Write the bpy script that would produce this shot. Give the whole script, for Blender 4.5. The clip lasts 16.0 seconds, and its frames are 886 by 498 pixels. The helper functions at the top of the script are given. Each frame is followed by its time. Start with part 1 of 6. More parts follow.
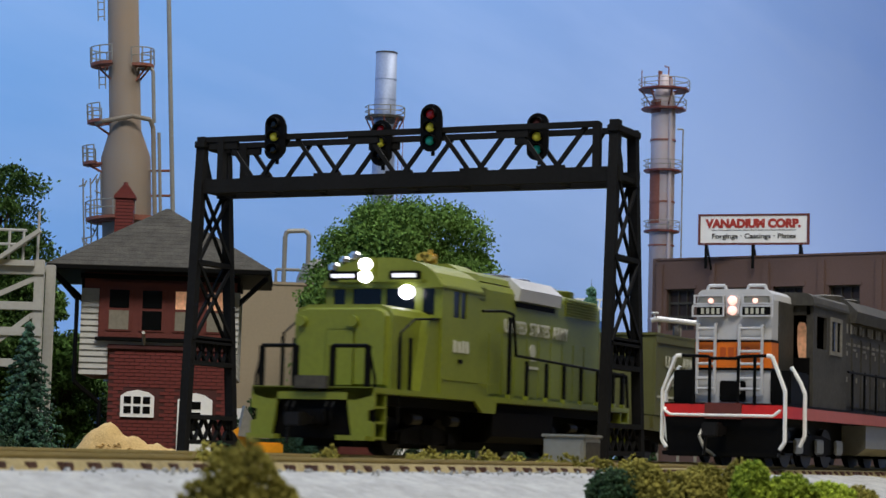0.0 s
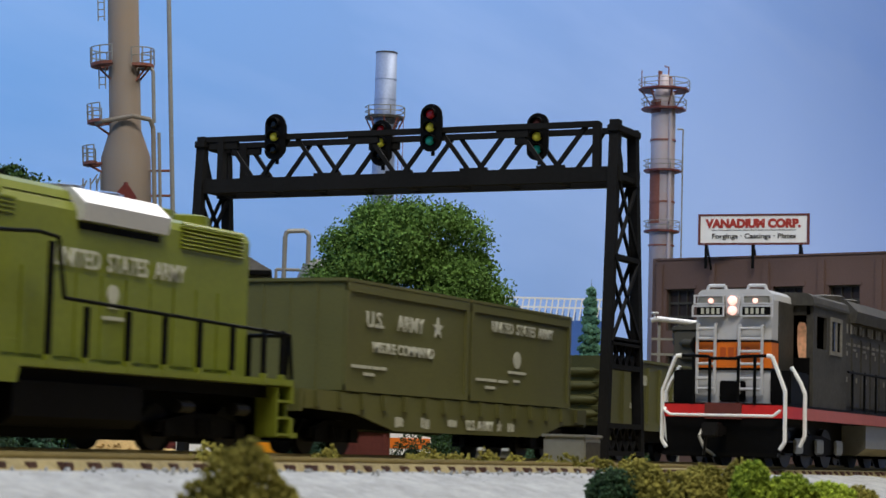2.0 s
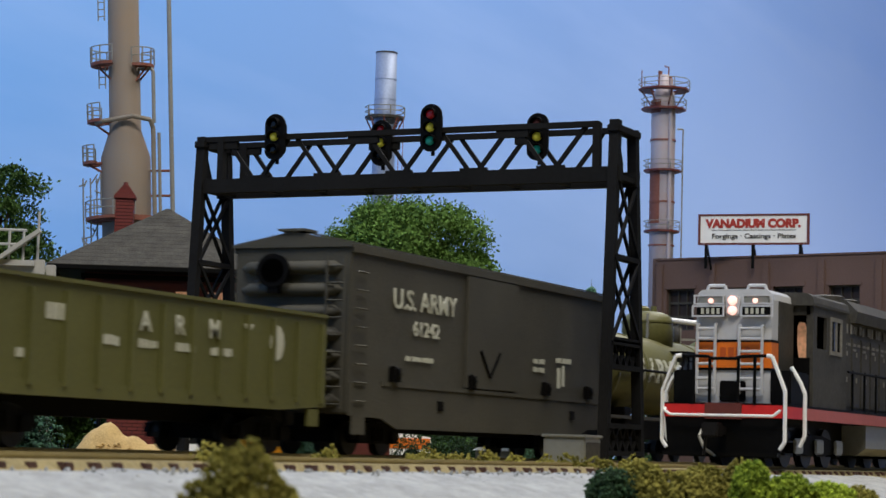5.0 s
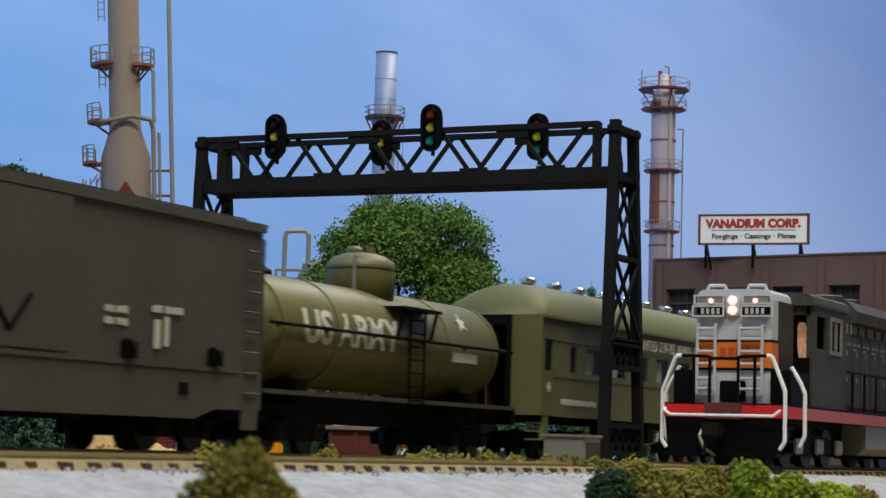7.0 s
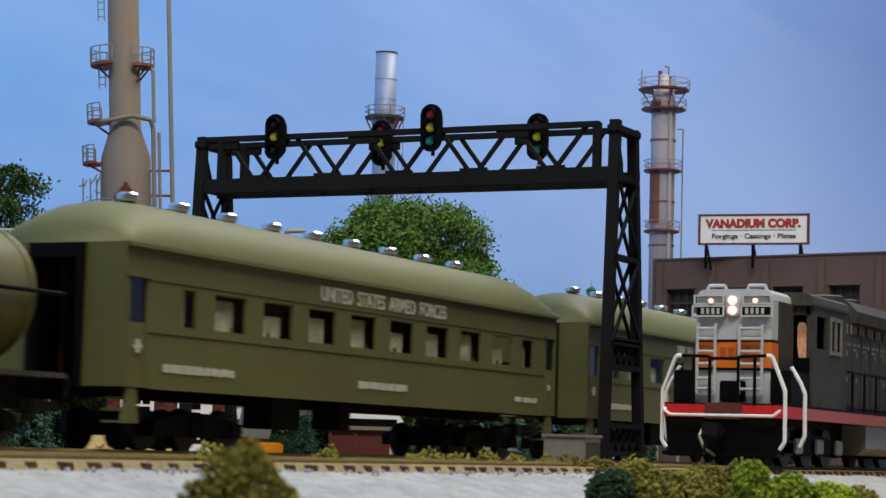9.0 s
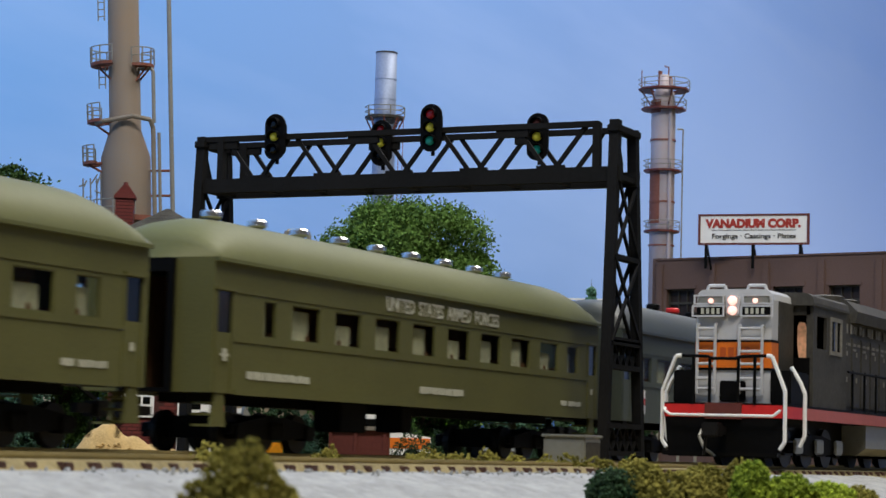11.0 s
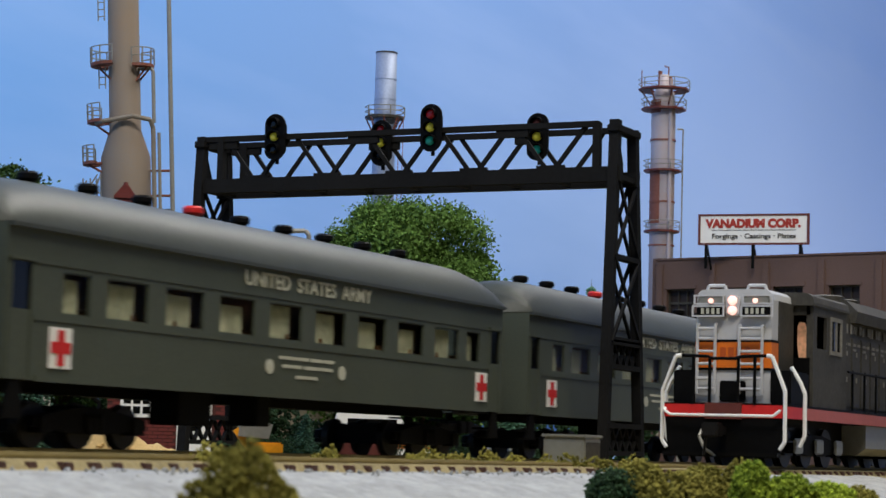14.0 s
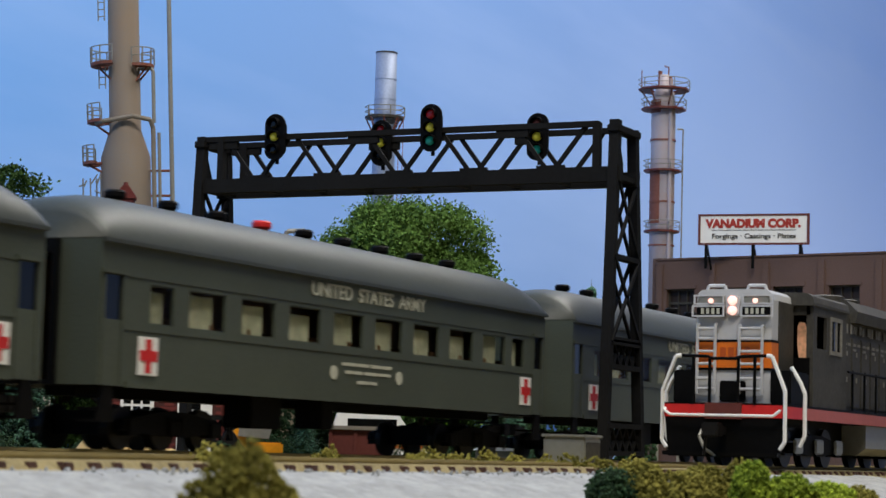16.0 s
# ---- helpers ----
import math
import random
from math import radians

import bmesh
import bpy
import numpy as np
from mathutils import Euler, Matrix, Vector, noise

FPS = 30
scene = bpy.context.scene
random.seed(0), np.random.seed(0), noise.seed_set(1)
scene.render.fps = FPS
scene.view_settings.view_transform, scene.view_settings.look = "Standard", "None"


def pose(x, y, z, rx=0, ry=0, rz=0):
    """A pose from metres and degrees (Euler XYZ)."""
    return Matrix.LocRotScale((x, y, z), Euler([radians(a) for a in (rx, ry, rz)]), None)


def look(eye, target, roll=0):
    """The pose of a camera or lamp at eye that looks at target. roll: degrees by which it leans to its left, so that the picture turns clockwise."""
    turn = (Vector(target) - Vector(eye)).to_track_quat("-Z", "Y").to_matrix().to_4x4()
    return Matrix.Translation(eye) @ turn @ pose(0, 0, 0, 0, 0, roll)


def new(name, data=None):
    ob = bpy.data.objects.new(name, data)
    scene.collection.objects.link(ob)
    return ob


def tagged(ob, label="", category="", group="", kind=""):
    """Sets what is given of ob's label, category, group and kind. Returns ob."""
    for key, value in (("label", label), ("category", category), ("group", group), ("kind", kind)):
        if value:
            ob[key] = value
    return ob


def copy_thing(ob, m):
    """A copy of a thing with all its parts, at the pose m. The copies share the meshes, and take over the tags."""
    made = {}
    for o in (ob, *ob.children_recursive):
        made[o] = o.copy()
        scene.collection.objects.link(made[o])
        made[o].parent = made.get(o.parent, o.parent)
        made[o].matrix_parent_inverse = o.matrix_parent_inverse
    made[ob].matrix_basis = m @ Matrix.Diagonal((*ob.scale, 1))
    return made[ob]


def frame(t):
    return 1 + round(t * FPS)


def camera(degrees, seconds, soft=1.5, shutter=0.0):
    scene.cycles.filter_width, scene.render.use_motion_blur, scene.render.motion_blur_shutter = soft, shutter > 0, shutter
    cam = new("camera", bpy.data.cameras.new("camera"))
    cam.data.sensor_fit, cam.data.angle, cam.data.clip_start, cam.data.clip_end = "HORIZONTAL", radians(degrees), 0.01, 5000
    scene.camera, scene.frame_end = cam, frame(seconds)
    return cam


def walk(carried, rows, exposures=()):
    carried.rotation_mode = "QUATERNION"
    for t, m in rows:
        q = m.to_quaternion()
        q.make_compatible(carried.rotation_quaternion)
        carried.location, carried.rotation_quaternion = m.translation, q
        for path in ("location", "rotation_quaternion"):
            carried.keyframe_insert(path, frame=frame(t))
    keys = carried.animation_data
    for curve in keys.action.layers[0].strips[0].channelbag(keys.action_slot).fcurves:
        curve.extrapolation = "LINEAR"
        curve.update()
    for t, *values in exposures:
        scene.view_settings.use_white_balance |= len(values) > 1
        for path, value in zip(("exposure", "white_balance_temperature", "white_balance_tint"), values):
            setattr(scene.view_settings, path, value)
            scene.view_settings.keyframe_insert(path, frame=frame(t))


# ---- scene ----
# A 1:87 model railway. Lengths below are written in metres of the prototype and brought to the model's true size by S.
S = 1 / 87.1
cam = camera(22.98, 16.0, soft=1.5, shutter=0.5)
YAW, PITCH, ROLL = 25.5, 5.291, 1.587
EYE = Vector((0, -24.722, 0.153))
AHEAD = Vector((math.cos(radians(YAW)), math.sin(radians(YAW)), 0))
ASIDE = Vector((math.sin(radians(YAW)), -math.cos(radians(YAW)), 0))
stand = look(EYE * S, (EYE + AHEAD * 30 + Vector((0, 0, 30 * math.tan(radians(PITCH))))) * S, ROLL)
cam.data.dof.use_dof, cam.data.dof.focus_distance, cam.data.dof.aperture_fstop = True, 0.85, 122.0
walk(cam, [(0.0, stand), (16.0, stand)], exposures=[(0.0, 0.06), (16.0, 0.06)])

# ---- light: a room with lamps over the layout ----
world = bpy.data.worlds.new("room_world")
scene.world = world
world.use_nodes = True
world.node_tree.nodes["Background"].inputs[0].default_value = (0.62, 0.72, 1.0, 1)
world.node_tree.nodes["Background"].inputs[1].default_value = 0.25


def lamp(name, at, target, power, sx, sy, colour):
    data = bpy.data.lights.new(name, "AREA")
    data.shape, data.size, data.size_y, data.energy, data.color = "RECTANGLE", sx, sy, power, colour
    ob = new(name, data)
    ob.matrix_world = look(at, target)
    return ob


lamp("ceiling_lamp", (0.0, -0.44, 1.3), (0.55, -0.05, 0.0), 23.5, 1.1, 0.35, (1.0, 0.95, 0.88))
lamp("ceiling_lamp", (1.6, -0.08, 1.3), (1.5, 0.2, 0.0), 18, 1.4, 0.3, (1.0, 0.96, 0.9))


# ---- materials ----
def lin(h):
    c = [int(h[i:i + 2], 16) / 255 for i in (0, 2, 4)]
    return [v / 12.92 if v <= 0.04045 else ((v + 0.055) / 1.055) ** 2.4 for v in c]


def mat(name, colour, rough=0.6, metal=0.0, vary=0.18, grain=700.0, stain=45.0, bump=0.15, spec=0.4, glow=0.0, tint=None, random_piece=0.0):
    """A surface with stains at one scale and grain at another."""
    m = bpy.data.materials.new(name)
    m.use_nodes = True
    nt = m.node_tree
    b = nt.nodes["Principled BSDF"]
    col = lin(colour)
    dark = [c * (1 - vary) for c in col]
    light = [min(1, c * (1 + vary)) for c in (lin(tint) if tint else col)]
    tc = nt.nodes.new("ShaderNodeTexCoord")
    n1, n2 = nt.nodes.new("ShaderNodeTexNoise"), nt.nodes.new("ShaderNodeTexNoise")
    n1.inputs["Scale"].default_value, n1.inputs["Detail"].default_value = stain, 5
    n2.inputs["Scale"].default_value, n2.inputs["Detail"].default_value = grain, 3
    mix = nt.nodes.new("ShaderNodeMath")
    mix.operation = "MULTIPLY_ADD"
    mix.inputs[1].default_value = 0.45
    half = nt.nodes.new("ShaderNodeMath")
    half.operation = "MULTIPLY"
    half.inputs[1].default_value = 0.55
    ramp = nt.nodes.new("ShaderNodeValToRGB")
    ramp.color_ramp.elements[0].position, ramp.color_ramp.elements[1].position = 0.33, 0.67
    ramp.color_ramp.elements[0].color, ramp.color_ramp.elements[1].color = (*dark, 1), (*light, 1)
    L = nt.links.new
    L(tc.outputs["Object"], n1.inputs["Vector"])
    L(tc.outputs["Object"], n2.inputs["Vector"])
    L(n1.outputs["Fac"], half.inputs[0])
    L(n2.outputs["Fac"], mix.inputs[0])
    L(half.outputs[0], mix.inputs[2])
    source = mix.outputs[0]
    if random_piece:
        info = nt.nodes.new("ShaderNodeObjectInfo")
        geo = nt.nodes.new("ShaderNodeNewGeometry")
        both = nt.nodes.new("ShaderNodeMath")
        both.operation = "ADD"
        L(info.outputs["Random"], both.inputs[0])
        L(geo.outputs["Random Per Island"], both.inputs[1])
        shift = nt.nodes.new("ShaderNodeMath")
        shift.operation = "MULTIPLY_ADD"
        shift.inputs[1].default_value = random_piece
        L(both.outputs[0], shift.inputs[0])
        L(source, shift.inputs[2])
        less = nt.nodes.new("ShaderNodeMath")
        less.operation = "SUBTRACT"
        less.inputs[1].default_value = random_piece
        L(shift.outputs[0], less.inputs[0])
        source = less.outputs[0]
    L(source, ramp.inputs[0])
    L(ramp.outputs[0], b.inputs["Base Color"])
    b.inputs["Roughness"].default_value, b.inputs["Metallic"].default_value = rough, metal
    b.inputs["Specular IOR Level"].default_value = spec
    if bump:
        bn = nt.nodes.new("ShaderNodeBump")
        bn.inputs["Strength"].default_value, bn.inputs["Distance"].default_value = bump, 0.0004
        L(n2.outputs["Fac"], bn.inputs["Height"])
        L(bn.outputs[0], b.inputs["Normal"])
    if glow:
        b.inputs["Emission Color"].default_value = (*col, 1)
        b.inputs["Emission Strength"].default_value = glow
    return m


def glass_mat(name, colour, rough=0.08):
    m = bpy.data.materials.new(name)
    m.use_nodes = True
    b = m.node_tree.nodes["Principled BSDF"]
    b.inputs["Base Color"].default_value = (*lin(colour), 1)
    b.inputs["Roughness"].default_value = rough
    b.inputs["Transmission Weight"].default_value = 1.0
    b.inputs["IOR"].default_value = 1.05
    return m


def sky_mat():
    """A painted sky: blue, paler to the top and to the horizon, with thin streaks of cloud and an added glow."""
    m = bpy.data.materials.new("painted_sky")
    m.use_nodes = True
    nt = m.node_tree
    b = nt.nodes["Principled BSDF"]
    L = nt.links.new
    tc = nt.nodes.new("ShaderNodeTexCoord")
    sep = nt.nodes.new("ShaderNodeSeparateXYZ")
    L(tc.outputs["Object"], sep.inputs[0])
    mr = nt.nodes.new("ShaderNodeMapRange")
    mr.inputs[1].default_value, mr.inputs[2].default_value = 0.9, 2.9
    L(sep.outputs[0], mr.inputs[0])
    # Right stops raised in colour where the wall lies farther from the lamps.
    high = ((0.0, (0.142, 0.322, 0.70)), (0.27, (0.158, 0.295, 0.615)), (0.5, (0.168, 0.288, 0.595)), (1.0, (0.262, 0.41, 0.78)))
    low = ((0.0, (0.142, 0.322, 0.70)), (0.27, (0.178, 0.32, 0.64)), (0.5, (0.225, 0.36, 0.675)), (0.85, (0.40, 0.55, 0.92)))
    ramps = []
    for stops in (low, high):
        r = nt.nodes.new("ShaderNodeValToRGB")
        r.color_ramp.elements[0].color = (*stops[0][1], 1)
        r.color_ramp.elements[1].position, r.color_ramp.elements[1].color = stops[3][0], (*stops[3][1], 1)
        for at, colour in stops[1:3]:
            r.color_ramp.elements.new(at).color = (*colour, 1)
        L(mr.outputs[0], r.inputs[0])
        ramps.append(r)
    rise = nt.nodes.new("ShaderNodeMapRange")
    rise.inputs[1].default_value, rise.inputs[2].default_value = 0.26, 0.56
    L(sep.outputs[2], rise.inputs[0])
    blue = nt.nodes.new("ShaderNodeMix")
    blue.data_type = "RGBA"
    L(rise.outputs[0], blue.inputs["Factor"])
    L(ramps[0].outputs[0], blue.inputs["A"])
    L(ramps[1].outputs[0], blue.inputs["B"])
    mp = nt.nodes.new("ShaderNodeMapping")
    mp.inputs["Scale"].default_value = (1.2, 1, 9)
    mp.inputs["Rotation"].default_value = (0, 0.04, 0)
    L(tc.outputs["Object"], mp.inputs[0])
    n = nt.nodes.new("ShaderNodeTexNoise")
    n.inputs["Scale"].default_value, n.inputs["Detail"].default_value = 1.6, 4
    L(mp.outputs[0], n.inputs["Vector"])
    cr = nt.nodes.new("ShaderNodeValToRGB")
    cr.color_ramp.elements[0].position, cr.color_ramp.elements[1].position = 0.45, 0.8
    cr.color_ramp.elements[0].color, cr.color_ramp.elements[1].color = (0, 0, 0, 1), (0.3, 0.3, 0.3, 1)
    L(n.outputs["Fac"], cr.inputs[0])
    mix = nt.nodes.new("ShaderNodeMix")
    mix.data_type = "RGBA"
    L(cr.outputs[0], mix.inputs["Factor"])
    L(blue.outputs["Result"], mix.inputs["A"])
    mix.inputs["B"].default_value = (*lin("A4BCEA"), 1)
    L(mix.outputs["Result"], b.inputs["Base Color"])
    L(mix.outputs["Result"], b.inputs["Emission Color"])
    # Glow added to a painted wall that gives off no light itself.
    b.inputs["Emission Strength"].default_value = 0.36
    b.inputs["Roughness"].default_value = 0.95
    b.inputs["Specular IOR Level"].default_value = 0.0
    return m


M = dict(
    loco=mat("lime_olive_paint", "727B26", 0.42, vary=0.14, bump=0.06),
    olive=mat("olive_drab_paint", "5A5A30", 0.62, vary=0.16, bump=0.15, stain=40, grain=1500),
    olive_roof=mat("olive_roof_paint", "5E6139", 0.6, vary=0.08, bump=0.08),
    boxcar=mat("grey_olive_paint", "45433A", 0.7, vary=0.26, bump=0.25, stain=38, grain=1500),
    tank=mat("tank_olive_paint", "5E5C34", 0.5, vary=0.2, bump=0.06),
    medic=mat("dark_green_paint", "454B40", 0.55, vary=0.16, bump=0.15, stain=40, grain=1500),
    medic_roof=mat("grey_green_roof_paint", "3A3E39", 0.5, vary=0.16, bump=0.08),
    black=mat("black_plastic", "0A0A0A", 0.6, vary=0.3, spec=0.08),
    under=mat("dark_underframe", "0A0908", 0.65, vary=0.3, spec=0.08),
    steel=mat("blackened_steel", "1B1B1B", 0.75, vary=0.25, bump=0.1, spec=0.08),
    wheel=mat("wheel_metal", "1C1A19", 0.5, metal=0.5),
    chrome=mat("bright_metal", "D8D8D8", 0.22, metal=0.9, vary=0.05),
    silver=mat("silver_paint", "CCCCCC", 0.35, metal=0.2, vary=0.06),
    grey_hood=mat("grey_paint", "BEBFC0", 0.32, vary=0.06, bump=0.05),
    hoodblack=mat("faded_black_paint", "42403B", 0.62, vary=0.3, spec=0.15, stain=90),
    faded=mat("faded_grey_marking", "74716A", 0.65, vary=0.3, stain=200),
    orange=mat("orange_paint", "D9701A", 0.5, vary=0.08),
    red=mat("red_paint", "C42220", 0.5, vary=0.1),
    pink=mat("faded_red_paint", "A9564E", 0.55, vary=0.12),
    sign_red=mat("brick_red_paint", "A03024", 0.6, vary=0.1),
    burnt=mat("burnt_orange_paint", "B4521A", 0.6, vary=0.1),
    white=mat("white_paint", "E8E8E4", 0.5, vary=0.05),
    letter=mat("faded_white_lettering", "B9BAAA", 0.6, vary=0.12),
    gold=mat("brass", "D8B04A", 0.3, metal=0.6),
    lamp_on=mat("lit_lamp", "F0EEFF", 0.3, vary=0.0, bump=0, glow=7.0),
    lamp_dim=mat("lit_board", "DCDCE6", 0.4, vary=0.1, bump=0, glow=1.0),
    lamp_warm=mat("lit_warm_lamp", "FFC6B8", 0.3, vary=0.0, bump=0, glow=1.25),
    # Emission put in for a warmly lit look; it is no lamp.
    warm_glow=mat("warm_glow_fill", "D8A07A", 0.5, vary=0.4, bump=0, glow=0.3, stain=500),
    glass=mat("dark_glass", "0C0D0D", 0.15, vary=0.1, bump=0, spec=0.3),
    dull_pane=mat("dull_brown_glass", "2E2725", 0.5, vary=0.2, bump=0, spec=0.2),
    pane=glass_mat("window_glass", "DDE0D6"),
    # Pale colour for reflection and interior light in the coach windows.
    window_fill=mat("pale_window_fill", "A3A18C", 0.8, vary=0.3, stain=260),
    dull_blind=mat("drab_blind", "7A7466", 0.85, vary=0.2),
    seat=mat("brown_seat", "6A4A2E", 0.7, vary=0.2),
    brick=mat("red_brick", "652C27", 0.85, vary=0.2, random_piece=0.1),
    mortar=mat("dark_mortar", "462522", 0.9, vary=0.2),
    fbrick=mat("brown_brick", "5F4B44", 0.88, vary=0.22, stain=22, grain=1200),
    siding=mat("white_clapboard", "A6A59E", 0.65, vary=0.1),
    maroon=mat("maroon_paint", "5E2A22", 0.6, vary=0.15),
    shingle=mat("grey_shingle", "46443F", 0.95, vary=0.34, random_piece=0.06, spec=0.1, grain=1300, stain=160, bump=0.6),
    tan=mat("tan_stucco", "9A8C74", 0.85, vary=0.06, stain=20),
    concrete=mat("grey_tan_concrete", "7E766A", 0.75, vary=0.12, stain=25),
    column=mat("rust_stained_tan_shell", "877D72", 0.7, vary=0.16, stain=55, grain=900, tint="7A6A5A"),
    end_leaf=mat("bough_leaf", "24391B", 0.85, vary=0.3, random_piece=0.3, bump=0, tint="4A6834", spec=0.08, stain=70),
    pipe=mat("grey_pipe", "8A8880", 0.5, metal=0.3, vary=0.15),
    rust=mat("rusty_steel", "7A4A3C", 0.75, vary=0.3),
    rust_white=mat("rust_streaked_white", "B4B4BE", 0.5, vary=0.2, stain=40, tint="9E8A86"),
    stack=mat("blue_grey_steel", "8C9AB6", 0.5, metal=0.2, vary=0.16, stain=30),
    hill=mat("hazy_blue_hill", "3A4F86", 0.95, vary=0.15, stain=8, spec=0.0),
    blue=mat("blue_sheeting", "3F69B0", 0.6, vary=0.08),
    leaf=mat("tree_leaf", "324B22", 0.75, vary=0.25, random_piece=0.3, bump=0, tint="5C7A3A", spec=0.1, stain=70),
    needle=mat("conifer_needle", "1E3A2E", 0.8, vary=0.3, random_piece=0.4, bump=0, tint="3A5E4A"),
    tuft=mat("olive_foam_foliage", "6A662E", 0.95, vary=0.2, random_piece=0.2, tint="8E8844", spec=0.1),
    tuft_green=mat("green_foam_foliage", "5A7024", 0.95, vary=0.2, random_piece=0.25, tint="94A63A", spec=0.1),
    tuft_dark=mat("dark_foam_foliage", "243E22", 0.9, vary=0.3, random_piece=0.45),
    tuft_lime=mat("lime_foliage", "7EB81E", 0.8, vary=0.2, random_piece=0.3, tint="A8DC3A"),
    bark=mat("bark", "4A3A2C", 0.9, vary=0.3),
    straw=mat("golden_sand", "B89C68", 0.9, vary=0.25, grain=1400, bump=0.6, stain=120),
    ground=mat("brown_turf", "5A5030", 0.95, vary=0.3, grain=900, stain=60, bump=0.6, tint="766A40"),
    gravel=mat("light_gravel", "929494", 0.95, vary=0.3, grain=620, stain=160, bump=0.9, random_piece=0.05),
    ballast=mat("tan_ballast", "887C58", 0.95, vary=0.3, grain=900, stain=120, bump=0.8),
    rail=mat("weathered_rail", "94875C", 0.7, vary=0.15),
    tie=mat("dark_tie", "523A32", 0.85, vary=0.25, random_piece=0.2),
    box=mat("galvanised_sheet", "8E8E86", 0.45, metal=0.4, vary=0.12),
    yellow=mat("yellow_orange_paint", "E89A1A", 0.5, vary=0.15),
    room=mat("room_wall_paint", "8E8A84", 0.9, vary=0.04, stain=2, grain=60),
    sky=sky_mat(),
    lens_red=mat("red_lens", "7A1418", 0.25, vary=0.05, bump=0, glow=0.12),
    lens_yellow=mat("yellow_lens", "B8B43A", 0.25, vary=0.05, bump=0, glow=0.06),
    lens_green=mat("green_lens", "167A6E", 0.25, vary=0.05, bump=0, glow=0.1),
)


# ---- mesh helpers (prototype metres) ----
K = Vector((1, 1, 1))  # stretch that fits each family's first sizes to the camera's view: length, width, height


def proportions(length, width, height):
    K.x, K.y, K.z = length, width, height


def thing(name, x, y, z=0, rz=0, label="", category="", group="", kind=""):
    ob = new(name)
    ob.empty_display_size = 0.01
    ob.matrix_basis = pose(x * S, y * S, z * S, 0, 0, rz)
    return tagged(ob, label, category, group, kind)


def part(name, bm, material, parent=None, label="", smooth=False):
    bmesh.ops.recalc_face_normals(bm, faces=bm.faces)
    bmesh.ops.scale(bm, vec=K * S, verts=bm.verts)
    me = bpy.data.meshes.new(name)
    bm.to_mesh(me)
    bm.free()
    me.materials.append(M[material])
    if smooth:
        for p in me.polygons:
            p.use_smooth = True
    ob = new(name, me)
    ob.parent = parent
    return tagged(ob, label)


def again(name, ob, parent, x, y, z, rz=0):
    """Another piece on the same mesh, moved by the given prototype metres."""
    o = new(name, ob.data)
    o.parent = parent
    o.matrix_basis = pose(x * S * K.x, y * S * K.y, z * S * K.z, 0, 0, rz)
    return o


def B():
    return bmesh.new()


def box(bm, x0, x1, y0, y1, z0, z1, bev=0.0):
    r = bmesh.ops.create_cube(bm, size=1)
    for v in r["verts"]:
        v.co = Vector(((x0 + x1) / 2 + v.co.x * (x1 - x0), (y0 + y1) / 2 + v.co.y * (y1 - y0), (z0 + z1) / 2 + v.co.z * (z1 - z0)))
    if bev:
        edges = list({e for v in r["verts"] for e in v.link_edges})
        bmesh.ops.bevel(bm, geom=edges, offset=bev, segments=2, affect="EDGES")
    return bm


def rod(bm, a, b, r, seg=8, r2=None):
    a, b = Vector(a), Vector(b)
    d = b - a
    m = Matrix.Translation((a + b) / 2) @ d.to_track_quat("Z", "Y").to_matrix().to_4x4()
    bmesh.ops.create_cone(bm, cap_ends=True, segments=seg, radius1=r, radius2=r if r2 is None else r2, depth=d.length, matrix=m)
    return bm


def bar(bm, a, b, w, h):
    """A square bar from a to b."""
    a, b = Vector(a), Vector(b)
    d = b - a
    m = Matrix.Translation((a + b) / 2) @ d.to_track_quat("X", "Z").to_matrix().to_4x4()
    bmesh.ops.create_cube(bm, size=1, matrix=m @ Matrix.Diagonal((d.length, w, h, 1)))
    return bm


def path(bm, pts, r, seg=6):
    for a, b in zip(pts, pts[1:]):
        rod(bm, a, b, r, seg)
    return bm


def prism(bm, prof, x0, x1, axis="x"):
    """A profile of (y, z) pairs pushed along x (or of (x, z) pairs along y)."""
    put = (lambda u, v, t: (t, u, v)) if axis == "x" else (lambda u, v, t: (u, t, v))
    a = [bm.verts.new(put(u, v, x0)) for u, v in prof]
    b = [bm.verts.new(put(u, v, x1)) for u, v in prof]
    n = len(prof)
    bm.faces.new(a)
    bm.faces.new(list(reversed(b)))
    for i in range(n):
        bm.faces.new((a[i], b[i], b[(i + 1) % n], a[(i + 1) % n]))
    return bm


def lathe(bm, prof, seg=24, at=(0, 0, 0), axis="z"):
    """Rings (radius, height) turned round an upright or long axis."""
    rings = []
    for r, h in prof:
        ring = []
        for i in range(seg):
            a = 2 * math.pi * i / seg
            c, s = r * math.cos(a), r * math.sin(a)
            co = (c, s, h) if axis == "z" else (h, c, s)
            ring.append(bm.verts.new(Vector(co) + Vector(at)))
        rings.append(ring)
    for p, q in zip(rings, rings[1:]):
        for i in range(seg):
            bm.faces.new((p[i], p[(i + 1) % seg], q[(i + 1) % seg], q[i]))
    bm.faces.new(list(reversed(rings[0])))
    bm.faces.new(rings[-1])
    return bm


